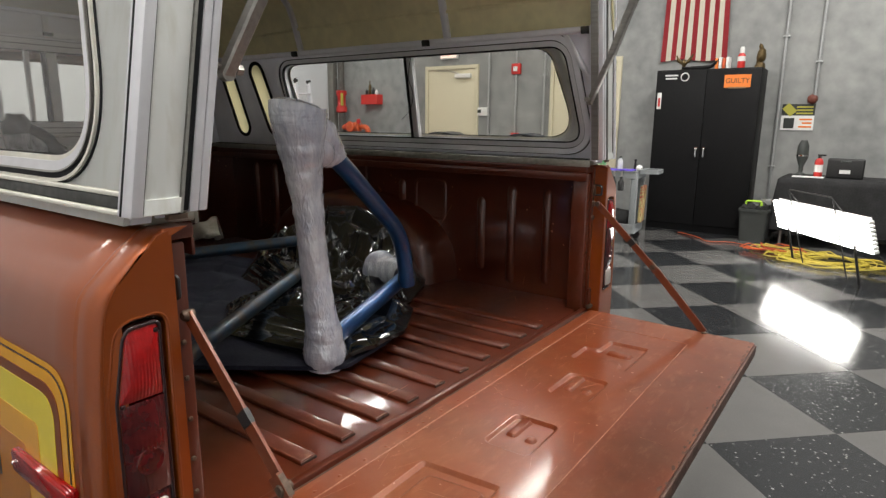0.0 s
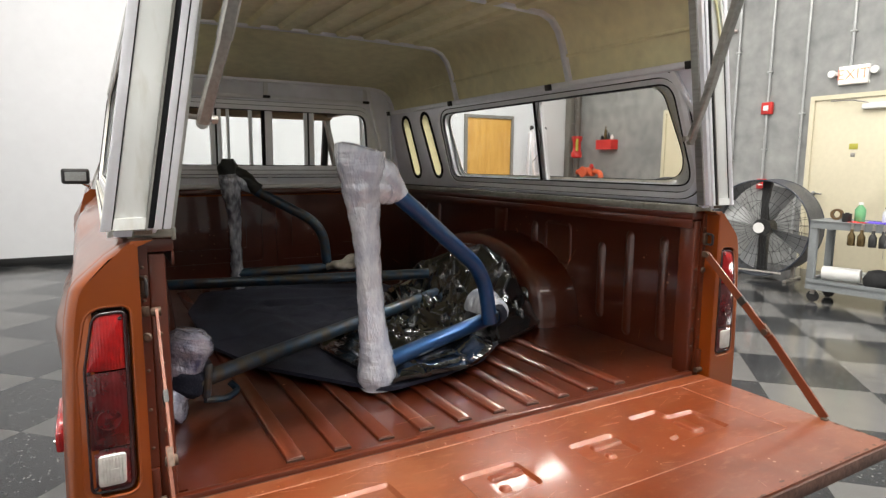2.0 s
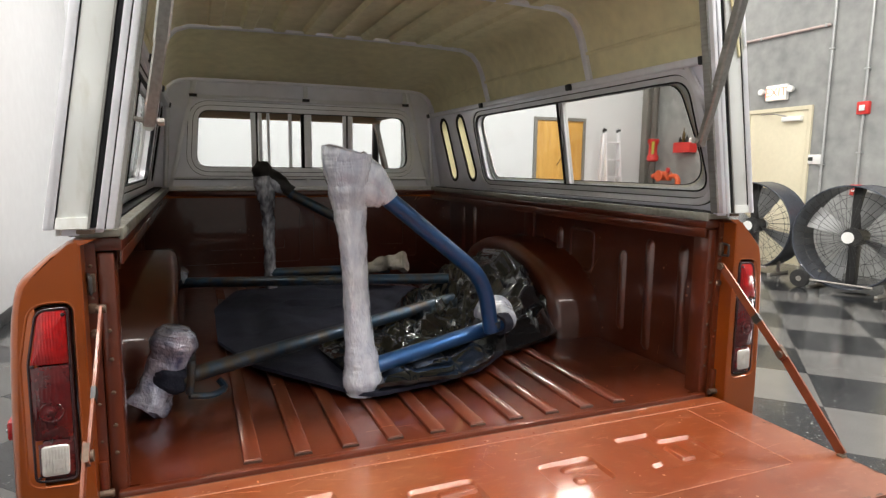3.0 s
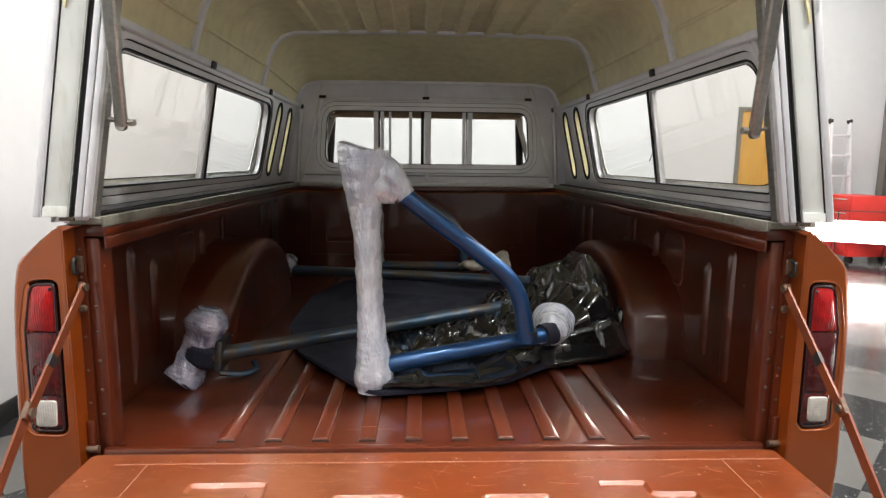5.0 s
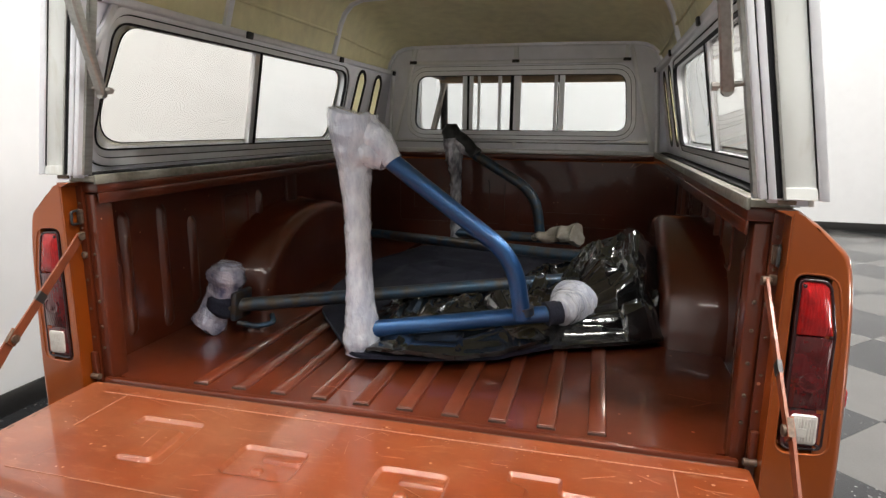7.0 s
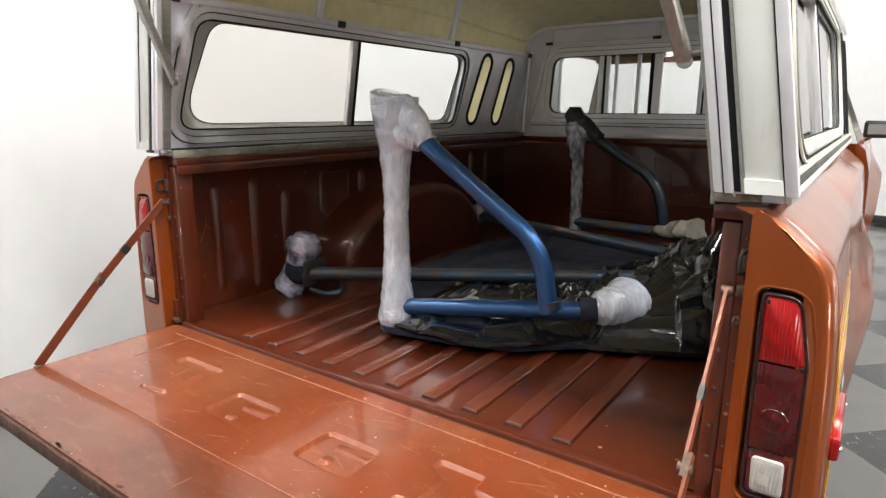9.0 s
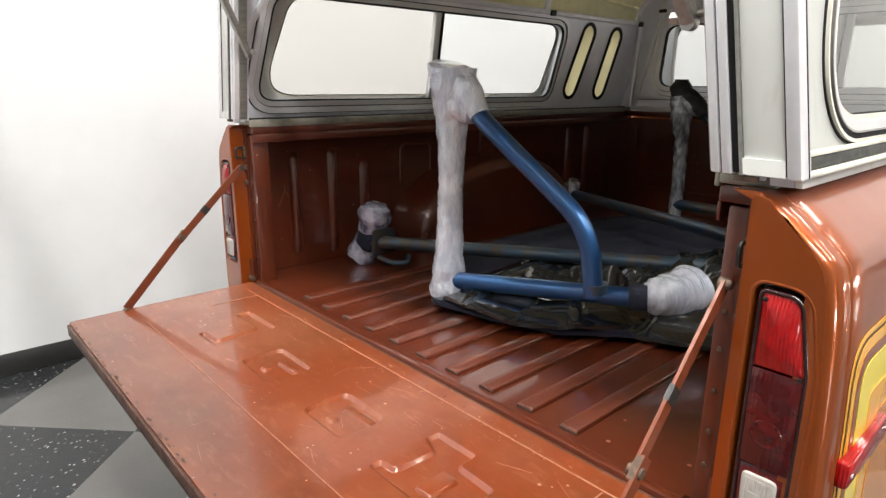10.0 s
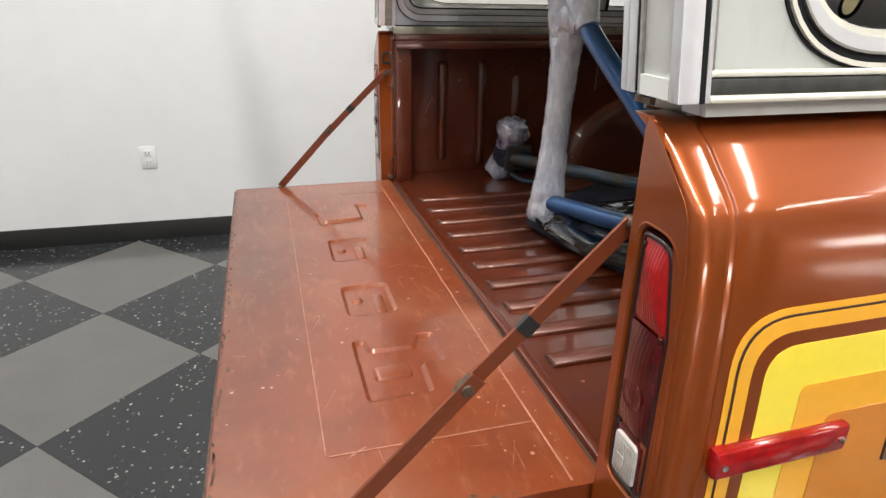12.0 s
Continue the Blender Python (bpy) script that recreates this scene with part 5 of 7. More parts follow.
# hatch swung up, with its two prop arms
hatch = part("hatch", put(plate(rect(-0.74, 0.74, 0.0, 0.72, 0.05), [rect(-0.64, 0.64, 0.10, 0.62, 0.06)], "z", 0.0, 0.03), lambda x, y, z: (x, -0.06 - y * 0.96, 1.95 + 0.26 * y + z)), CAP_WHITE, cap, "raised rear hatch")
hp = part("hatch_pane", put(plate(rect(-0.645, 0.645, 0.095, 0.625, 0.06), [], "z", 0.012, 0.016), lambda x, y, z: (x, -0.06 - y * 0.96, 1.95 + 0.26 * y + z)), GLASS, hatch)
hp.visible_shadow = False
for s in (-1, 1):
    def channel(p, q, w, d, n=6):
        """A pressed steel channel from p to q, open towards the front."""
        p, q = Vector(p), Vector(q)
        ax = (q - p).normalized()
        sx = Vector((1, 0, 0)) - ax * ax.x
        sx.normalize()
        sy = ax.cross(sx)
        prof = ((-w, d), (-w, -d * 0.6), (-w * 0.7, -d), (w * 0.7, -d), (w, -d * 0.6), (w, d), (w * 0.8, d), (w * 0.8, -d * 0.5), (-w * 0.8, -d * 0.5), (-w * 0.8, d))
        return loft([[tuple(p.lerp(q, i / n) + sx * u + sy * v) for u, v in prof] for i in range(n + 1)])

    arm = part("prop_arm", M(channel((0.700, 0.004, 1.440), (0.662, -0.090, 1.615), 0.0115, 0.008), s), TRIM_ALU, cap, "dull steel hatch prop arm")
    part("arm_end", M(lathe([(0.0115, -0.007), (0.0115, 0.007)], 14, Matrix.Translation((0.700, 0.004, 1.440)) @ pose(0, 0, 0, 90, 0, 0)), s), TRIM_ALU, arm)
    part("arm_channel", M(channel((0.668, -0.075, 1.587), (0.60, -0.245, 1.965), 0.0135, 0.010), s), TRIM_ALU, arm)
    part("arm_pin", M(sweep(line((0.672, 0.006, 1.447), (0.775, 0.006, 1.457), 3), 0.005, 8), s), STEEL, arm)
    part("arm_nut", M(sweep(line((0.672, 0.006, 1.447), (0.684, 0.006, 1.447), 2), 0.009, 6), s), STEEL, arm)
    part("stay", lean(put(box(-0.052, -0.040, -0.010, 0.010, 0.0, 0.178, 0.002), lambda x, y, z: (x, y + 0.030 + 0.55 * z, 1.494 + z)), s), ALU, cap)
    part("inner_post", lean(box(-0.078, -0.040, 0.014, 0.030, ZB + 0.004, 1.69, 0.004), s), CAP_GREY, cap)

# ---- roll bar and its wrapping in the bed ----
bar = thing("roll_bar", TRUCK, "blue tubular steel roll bar partly wrapped in stretch film", "roll bar")
LOW = ZF + 0.012


def mixed(keys, n):
    """Points and radii along keys of (x, y, z, r), n steps a stretch."""
    pts, rad = [], []
    for (a, b) in zip(keys, keys[1:]):
        for i in range(n):
            t = i / n
            e = t * t * (3 - 2 * t)
            pts.append(Vector(a[:3]).lerp(Vector(b[:3]), t))
            rad.append(a[3] * (1 - e) + b[3] * e)
    return pts + [Vector(keys[-1][:3])], rad + [keys[-1][3]]


def wrapped(name, keys, material, parent, n=14, seg=36, wob=0.006, wfreq=34, flat=1.0, label="", extra=(), folds=0.0018):
    p, r = mixed(keys, n)
    b = sweep(p, r, seg, wob=wob, wfreq=wfreq, flat=flat, folds=folds)
    for k in extra:
        p, r = mixed(k, n)
        sweep(p, r, seg, b, wob=wob, wfreq=wfreq, seed=3.1, folds=folds)
    return part(name, b, material, parent, label, 60)


R = 0.0265
part("front_hoop", sweep(fillet([(-0.20, 0.40, 1.348), (-0.086, 0.392, 1.262), (0.252, 0.452, 0.998), (0.284, 0.452, 0.815)], 0.105, 9), R, 16), BLUE, bar, "metallic blue painted tube")
part("front_foot_tube", sweep(line((-0.19, 0.350, 0.768), (0.368, 0.530, 0.815), 6), R, 16), BLUE, bar)
part("weld_collar", sweep(line((0.285, 0.457, 0.850), (0.287, 0.458, 0.826), 2), R + 0.004, 16), BLUE_WORN, bar)
part("cross_tube", sweep(line((-0.70, 0.420, 0.778), (0.50, 1.070, 0.808), 8), 0.0235, 14), BLUE_WORN, bar, "scuffed dark blue cross tube")
part("rear_hoop", sweep(fillet([(-0.27, 1.93, 1.31), (-0.19, 1.925, 1.235), (0.165, 1.865, 1.035), (0.195, 1.885, 0.80)], 0.13, 8), R, 14), BLUE_WORN, bar)
part("rear_foot_tube", sweep(line((-0.28, 1.93, 0.795), (0.36, 1.86, 0.800), 5), R, 14), BLUE_WORN, bar)
part("rear_cross_tube", sweep(line((-0.72, 1.69, 0.815), (0.42, 1.145, 0.865), 6), 0.0235, 14), BLUE_WORN, bar)
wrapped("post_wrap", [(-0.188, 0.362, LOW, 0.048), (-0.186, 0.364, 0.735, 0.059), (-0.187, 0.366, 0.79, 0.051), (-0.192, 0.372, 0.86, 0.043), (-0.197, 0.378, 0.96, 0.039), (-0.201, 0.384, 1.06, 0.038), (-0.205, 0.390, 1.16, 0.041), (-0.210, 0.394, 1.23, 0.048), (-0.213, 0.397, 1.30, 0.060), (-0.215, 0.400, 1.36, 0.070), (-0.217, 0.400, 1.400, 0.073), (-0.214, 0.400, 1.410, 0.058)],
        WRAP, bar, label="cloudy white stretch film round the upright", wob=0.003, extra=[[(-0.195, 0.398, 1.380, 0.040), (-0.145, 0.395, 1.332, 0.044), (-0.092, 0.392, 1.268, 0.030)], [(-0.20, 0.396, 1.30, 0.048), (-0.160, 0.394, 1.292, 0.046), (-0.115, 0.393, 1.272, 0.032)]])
part("blue_sleeve", sweep(line((0.345, 0.522, 0.812), (0.385, 0.545, 0.816), 4), 0.036, 16, wob=0.006, wfreq=40), BLANKET, bar, "navy cloth sleeve")
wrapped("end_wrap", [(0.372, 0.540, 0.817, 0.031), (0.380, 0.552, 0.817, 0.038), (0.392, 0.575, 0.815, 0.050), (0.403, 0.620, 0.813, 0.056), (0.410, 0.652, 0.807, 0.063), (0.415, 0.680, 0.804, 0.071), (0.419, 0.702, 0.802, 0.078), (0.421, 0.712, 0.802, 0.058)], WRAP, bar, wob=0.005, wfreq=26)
wrapped("flange_wrap", [(-0.775, 0.425, LOW + 0.004, 0.040), (-0.766, 0.430, 0.705, 0.056), (-0.748, 0.437, 0.745, 0.052), (-0.725, 0.443, 0.785, 0.048), (-0.708, 0.447, 0.830, 0.056), (-0.696, 0.449, 0.872, 0.063), (-0.688, 0.451, 0.900, 0.057), (-0.684, 0.452, 0.918, 0.040)], WRAP_DARK, bar, wob=0.010, wfreq=24, label="crinkled film over a blue flange")
wrapped("cloth_band", [(-0.722, 0.436, 0.752, 0.040), (-0.715, 0.437, 0.765, 0.050), (-0.705, 0.440, 0.800, 0.051), (-0.698, 0.442, 0.818, 0.040)], BLANKET, bar, n=6, seg=24, wob=0.004, label="dark navy cloth band")
part("flange_plate", put(box(-0.012, 0.012, -0.05, 0.05, -0.05, 0.05, 0.01), lambda x, y, z: (x - 0.655 + 0.1 * z, y + 0.46, z + 0.78)), BLUE_WORN, bar)
part("flange_foot", sweep(fillet([(-0.66, 0.44, 0.72), (-0.60, 0.46, 0.705), (-0.56, 0.50, 0.71), (-0.58, 0.52, 0.73)], 0.03), 0.010, 8), BLUE_WORN, bar)
wrapped("rear_post_wrap", [(-0.272, 1.935, 0.71, 0.034), (-0.273, 1.935, 0.90, 0.030), (-0.276, 1.93, 1.10, 0.032), (-0.29, 1.927, 1.24, 0.050), (-0.298, 1.925, 1.31, 0.048)], WRAP_THIN, bar, extra=[[(-0.29, 1.925, 1.30, 0.04), (-0.23, 1.925, 1.27, 0.045), (-0.18, 1.92, 1.235, 0.03)]])
wrapped("rear_top_cap", [(-0.298, 1.925, 1.30, 0.046), (-0.300, 1.924, 1.345, 0.050), (-0.300, 1.924, 1.385, 0.030)], BLACK, bar, extra=[[(-0.30, 1.92, 1.34, 0.03), (-0.23, 1.915, 1.295, 0.036), (-0.16, 1.905, 1.225, 0.032)]])
wrapped("rear_cross_wrap", [(-0.735, 1.70, 0.80, 0.045), (-0.715, 1.69, 0.84, 0.05), (-0.69, 1.68, 0.88, 0.03)], WRAP_THIN, bar)
wrapped("silver_wrap", [(0.17, 1.82, 0.815, 0.030), (0.24, 1.775, 0.828, 0.034), (0.31, 1.73, 0.842, 0.046), (0.365, 1.69, 0.855, 0.068), (0.39, 1.67, 0.862, 0.058)], FOIL, bar, n=6, seg=14, wob=0.035, wfreq=19, flat=0.8, label="crumpled silvery film")

# blanket under the bar
OUT_B = [(-0.20, 0.300), (0.02, 0.330), (0.23, 0.400), (0.42, 0.56), (0.55, 0.85), (0.52, 1.3), (0.45, 1.75), (-0.05, 2.0), (-0.45, 1.95), (-0.56, 1.5), (-0.56, 1.0), (-0.47, 0.66)]


def radial(outline, c, hfn, nr=16, per=7, thick=0.012):
    """A cloth lying inside an outline, its height given by hfn(x, y, t); t runs from the middle to the rim."""
    loop = rounded(outline, 0.12, per)
    own = bmesh.new()
    cv = own.verts.new((c[0], c[1], hfn(c[0], c[1], 0.0)))
    rows = []
    for r in range(1, nr + 1):
        t = r / nr
        row = []
        for x, y in loop:
            jag = 1 + 0.03 * noise.noise(Vector((x * 9, y * 9, 0.3))) * t
            px, py = c[0] + (x - c[0]) * t * jag, c[1] + (y - c[1]) * t * jag
            row.append(own.verts.new((px, py, hfn(px, py, t))))
        rows.append(row)
    k = len(loop)
    for j in range(k):
        own.faces.new((cv, rows[0][j], rows[0][(j + 1) % k]))
        for r in range(nr - 1):
            own.faces.new((rows[r][j], rows[r + 1][j], rows[r + 1][(j + 1) % k], rows[r][(j + 1) % k]))
    ret = bmesh.ops.extrude_face_region(own, geom=own.faces[:], use_keep_orig=True)
    for v in ret["geom"]:
        if isinstance(v, bmesh.types.BMVert):
            v.co.z -= thick
    return own


def blanket_h(x, y, t):
    f = abs(noise.noise(Vector((x * 5, y * 5, 1.0)))) * 0.045 + noise.noise(Vector((x * 17, y * 17, 4.0))) * 0.010
    return LOW + 0.016 + (f + 0.012) * (1 - 0.75 * t ** 4)


blanket = tagged(part("moving_blanket", radial(OUT_B, (-0.05, 1.1), blanket_h, 30, 10), BLANKET, None, "dark navy quilted moving blanket spread under the roll bar", 60), category="blanket")
blanket.matrix_world = TRUCK

# black plastic bags
OUT_P = [(0.16, 0.50), (0.38, 0.52), (0.60, 0.62), (0.725, 0.70), (0.745, 1.0), (0.70, 1.35), (0.45, 1.50), (0.20, 1.30), (0.08, 0.95), (0.05, 0.68)]


def bag_h(x, y, t):
    q = Vector((x, y, 0.0))
    big = 0.055 + 0.215 * max(0.0, min(1.0, (x - 0.34) / 0.30)) * max(0.0, min(1.0, (y - 0.66) / 0.26))
    crum = abs(noise.noise(q * 9)) * 0.08 + abs(noise.noise(q * 21)) * 0.055 + abs(noise.noise(q * 46)) * 0.022
    edge = max(0.0, 1 - t ** 6)
    return LOW + 0.020 + (big * edge + crum * (0.35 + 0.65 * edge)) * min(1.0, (1.02 - t) * 6 + 0.12)


bag = tagged(part("plastic_bag", radial(OUT_P, (0.45, 0.98), bag_h, 46, 12), BAG, None, "glossy black crumpled plastic bag under the roll bar", 28), category="plastic bag")
bag.matrix_world = TRUCK
OUT_P2 = [(-0.20, 0.330), (-0.05, 0.296), (0.12, 0.335), (0.27, 0.410), (0.36, 0.55), (0.36, 0.80), (0.20, 1.05), (-0.05, 1.00), (-0.25, 0.75)]


def bag2_h(x, y, t):
    q = Vector((x + 5, y, 0.0))
    return LOW + 0.032 + 0.026 * (1 - t ** 4) + (abs(noise.noise(q * 8)) * 0.05 + abs(noise.noise(q * 21)) * 0.028 + abs(noise.noise(q * 50)) * 0.012) * (1 - 0.55 * t ** 5)


bag2 = tagged(part("plastic_sheet", radial(OUT_P2, (0.05, 0.72), bag2_h, 34, 12), BAG, None, "creased black plastic sheet over the blanket", 28), category="plastic sheet")
bag2.matrix_world = TRUCK

BAKE = None

# ---- right wall: doors, signs, conduits ----
WX = XR


def wall_door(name, yc, wide, high, label):
    d = thing(name, pose(WX, yc, 0), label, "door")
    tagged(d, kind="structure")
    h = wide / 2
    fr = plate([(-h, 0), (h, 0), (h, high), (-h, high)], [[(-h + 0.055, 0.001), (h - 0.055, 0.001), (h - 0.055, high - 0.055), (-h + 0.055, high - 0.055)]], "x", -0.035, 0.0)
    part("door_frame", fr, DOOR_CREAM, d)
    leaf = part("door_leaf", box(-0.016, -0.003, -h + 0.058, h - 0.058, 0.008, high - 0.058, 0.002), DOOR_CREAM, d)
    part("closer", box(-0.075, -0.016, -h + 0.13, -h + 0.43, high - 0.20, high - 0.135, 0.006), WHITE, leaf)
    part("closer_arm", sweep(fillet([(-0.06, -h + 0.36, high - 0.13), (-0.12, -0.02, high - 0.09), (-0.04, h - 0.26, high - 0.075)], 0.03), 0.010, 6), STEEL, leaf)
    lever = part("door_handle", sweep(fillet([(-0.014, h - 0.13, 0.98), (-0.055, h - 0.13, 0.98), (-0.055, h - 0.25, 0.98)], 0.02), 0.011, 8), CHROME, leaf)
    part("rose", lathe([(0.032, 0), (0.030, 0.008), (0.015, 0.010)], 16, pose(-0.014, h - 0.13, 0.98, 0, -90)), CHROME, leaf)
    for z in (0.3, 1.05, 1.8):
        part("hinge", box(-0.022, -0.012, -h + 0.05, -h + 0.066, z - 0.05, z + 0.05), STEEL, leaf)
    return leaf


leaf_b = wall_door("door_1", 2.90, 1.06, 2.20, "cream painted steel door with closer and lever handle")
wall_door("door_2", 5.23, 1.06, 2.20, "cream painted steel door near the red alarm")
part("warning_sticker", box(-0.019, -0.0165, -0.075, 0.025, 1.53, 1.60, 0.0005), SIGN_YELLOW, leaf_b)
part("small_sticker", box(-0.019, -0.0165, -0.05, 0.00, 1.44, 1.49, 0.0005), STEEL, leaf_b)
part("door_chain", box(-0.05, -0.017, -0.47, -0.445, 1.50, 1.60, 0.006), BLACK, leaf_b)


def exit_sign(y, z):
    e = thing("exit_sign", pose(WX, y, z), "lit white exit sign with red letters and twin lamp heads", "exit sign", "exit signs")
    part("housing", box(-0.055, 0.0, -0.17, 0.17, -0.11, 0.11, 0.008), WHITE, e)
    part("face", box(-0.058, -0.0555, -0.155, 0.155, -0.095, 0.095), EXIT_GLOW, e)
    text("letters", "EXIT", 0.175, pose(-0.0595, 0, 0, 90, 0, -90), EXIT_RED, e)
    for s in (-1, 1):
        part("lamp_head", lathe([(0.03, -0.03), (0.045, 0.0), (0.045, 0.03), (0.04, 0.035)], 16, pose(-0.05, s * 0.24, 0.03, 0, -90)), WHITE, e)
        part("lamp_neck", box(-0.04, -0.01, min(s * 0.17, s * 0.24), max(s * 0.17, s * 0.24), 0.01, 0.05), WHITE, e)


exit_sign(2.94, 2.415)
exit_sign(5.27, 2.415)


def conduit(y, z0, z1, r=0.016, x=WX):
    c = thing("conduit", pose(x - 0.025, y, z0), "thin grey metal conduit up the concrete wall", "conduit", "wall conduits")
    part("pipe", sweep([(0, 0, 0), (0, 0, z1 - z0)], r, 10), GALV, c)
    z = 0.4
    while z < z1 - z0:
        part("clamp", box(-0.02, 0.024, -0.035, 0.035, z - 0.01, z + 0.01, 0.003), GALV, c)
        z += 1.5
    return c


for y, z0, z1 in ((0.42, 0.42, 4.9), (0.06, 1.62, 4.9), (3.53, 0.1, 4.9), (4.50, 1.0, 4.9), (4.01, 2.18, 4.9), (4.01, 1.15, 2.02), (2.99, 2.53, 4.9), (7.86, 0.2, 4.9)):
    conduit(y, z0, z1)
pp = thing("branch_pipe", pose(WX - 0.03, 0, 3.21), "thin pale sprinkler pipe running along the concrete wall", "pipe")
part("pipe", sweep(line((0, 4.55, 0), (0, 7.60, 0.02), 4), 0.018, 10), mat("pale_pipe", (0.50, 0.40, 0.38), 0.5), pp)
for y in (4.6, 5.6, 6.6):
    part("clamp", box(-0.022, 0.03, y - 0.012, y + 0.012, -0.022, 0.024, 0.003), GALV, pp)
jb = thing("junction_box", pose(WX, 0.43, 0.36), "small grey electrical box low on the wall", "junction box")
part("body", box(-0.05, 0, -0.06, 0.06, -0.06, 0.06, 0.006), GALV, jb)
jb2 = thing("junction_box", pose(WX, 4.50, 0.93), "small grey electrical box under a conduit", "junction box")
part("body", box(-0.05, 0, -0.06, 0.06, -0.07, 0.07, 0.006), GALV, jb2)
al = thing("fire_alarm", pose(WX, 4.01, 2.10), "red fire alarm strobe on the wall", "fire alarm")
part("body", box(-0.055, 0, -0.075, 0.075, -0.08, 0.08, 0.01), RED, al)
part("strobe", box(-0.07, -0.055, -0.035, 0.035, -0.035, 0.035, 0.006), WHITE, al)
pull = thing("fire_pull_station", pose(WX, 4.01, 1.08), "small red pull station on the wall", "pull station")
part("body", box(-0.05, 0, -0.06, 0.06, -0.07, 0.07, 0.008), RED, pull)
part("lever", box(-0.065, -0.05, -0.03, 0.03, -0.02, 0.0, 0.003), WHITE, pull)
th = thing("thermostat", pose(WX, 4.63, 1.47), "white wall thermostat with a small screen", "thermostat")
part("body", box(-0.03, 0, -0.115, 0.115, -0.065, 0.065, 0.012), WHITE, th)
part("screen", box(-0.032, -0.030, 0.0, 0.08, -0.02, 0.03), SIGN_BLACK, th)

# sprinkler riser and valve in the front corner
riser = thing("sprinkler_riser", pose(WX - 0.18, 7.62, 0), "red sprinkler riser with orange valve elbow", "pipe riser")
part("column", sweep([(0, 0, 0), (0, 0, 4.95)], 0.06, 14), mat("dark_riser", (0.10, 0.09, 0.08), 0.5, var=0.2), riser)
part("valve_body", lathe([(0.07, 0), (0.10, 0.02), (0.10, 0.10), (0.075, 0.13), (0.075, 0.30), (0.10, 0.33), (0.10, 0.40)], 16, pose(0, 0, 1.45)), RED, riser)
part("elbow", sweep(fillet([(0, 0, 0.75), (0, 0, 1.20), (0, -0.66, 1.20), (0, -0.66, 0.85)], 0.10, 8), 0.046, 14), ORANGE_RED, riser)
part("check_valve", lathe([(0.055, -0.13), (0.085, -0.11), (0.085, -0.08), (0.070, -0.05), (0.088, 0.0), (0.070, 0.05), (0.085, 0.08), (0.085, 0.11), (0.055, 0.13)], 16, pose(0, -0.34, 1.20, 90)), ORANGE_RED, riser)
part("gauge", lathe([(0.035, 0), (0.045, 0.01), (0.045, 0.03), (0.03, 0.035)], 16, pose(-0.06, -0.50, 1.30, 0, -90)), RED, riser)
part("gauge_stem", sweep([(-0.02, -0.50, 1.20), (-0.045, -0.50, 1.30)], 0.010, 8), GALV, riser)
part("flange", lathe([(0.075, -0.02), (0.075, 0.02)], 16, pose(0, -0.16, 1.20, 90)), RED, riser)
part("hand_wheel", lathe([(0.09, 0), (0.10, 0.012), (0.09, 0.024)], 18, pose(-0.13, -0.34, 1.20, 0, -90)), ORANGE_RED, riser)
part("tag", box(-0.10, -0.09, -0.14, -0.08, 1.58, 1.80), SIGN_YELLOW, riser)
post = thing("grey_post", pose(WX - 0.06, 7.97, 0), "grey steel post against the concrete wall", "post")
part("post", box(-0.06, 0.06, -0.07, 0.07, 0, 4.95, 0.004), GREYFRAME, post)
rb = thing("red_bin_shelf", pose(WX, 6.95, 1.60), "red wall box holding small bottles", "wall box")
part("bin", plate(rect(-0.19, 0.19, 0.0, 0.17, 0.01), [], "x", -0.16, 0.0), RED, rb)
for i, (y, h, mt) in enumerate(((-0.12, 0.09, WHITE), (-0.04, 0.12, BLACK), (0.04, 0.24, BRASS), (0.12, 0.10, BLACK))):
    part("bottle", lathe([(0.025, 0), (0.028, 0.01), (0.028, h * 0.6), (0.010, h * 0.8), (0.010, h)], 12, pose(-0.08, y, 0.17)), mt, rb)

# flag
flag = thing("flag", pose(WX - 0.03, 1.45, 0.04), "red and white striped cloth flag hung on the wall", "flag")
ys = [-0.40 + 0.80 * i / 13 for i in range(14)]
for i in range(13):
    def wavy(u, v, i=i):
        y = (ys[i] + (ys[i + 1] - ys[i]) * u)
        z = 2.06 + 1.0 * v
        y2 = y * (1 - 0.07 * v)
        return (-0.012 * math.sin(y2 * 18 + v * 2) - 0.006, y2, z + 0.018 * math.sin(y * 9))
    b = sheet(wavy, 3, 14)
    ret = bmesh.ops.extrude_face_region(b, geom=b.faces[:], use_keep_orig=True)
    for v in ret["geom"]:
        if isinstance(v, bmesh.types.BMVert):
            v.co.x += 0.003
    part("stripe", b, FLAG_RED if i % 2 == 0 else FLAG_WHITE, flag)

# black cabinet with what stands on it
cab = thing("metal_cabinet", pose(6.60, 1.13, 0, 0, 0, 3) @ Matrix.Diagonal((1, 1.0, 1.025, 1)), "tall black two-door metal cabinet with stickers", "cabinet")
part("body", box(0.0, 0.50, -0.58, 0.58, 0.0, 1.90, 0.006), CAB_BLACK, cab)
for s in (-1, 1):
    dr = part("door", box(-0.022, -0.002, min(s * 0.003, s * 0.572), max(s * 0.003, s * 0.572), 0.09, 1.885, 0.004), CAB_BLACK, cab)
    part("handle", sweep(fillet([(-0.022, s * 0.045, 1.00), (-0.05, s * 0.045, 1.0), (-0.05, s * 0.045, 0.90)], 0.012), 0.011, 8), CHROME, dr)
    part("handle_boss", lathe([(0.022, 0), (0.022, 0.02), (0.014, 0.03)], 14, pose(-0.022, s * 0.045, 1.0, 0, -90)), CHROME, dr)
card = part("orange_card", box(-0.027, -0.023, -0.475, -0.195, 1.685, 1.825), SIGN_ORANGE, cab)
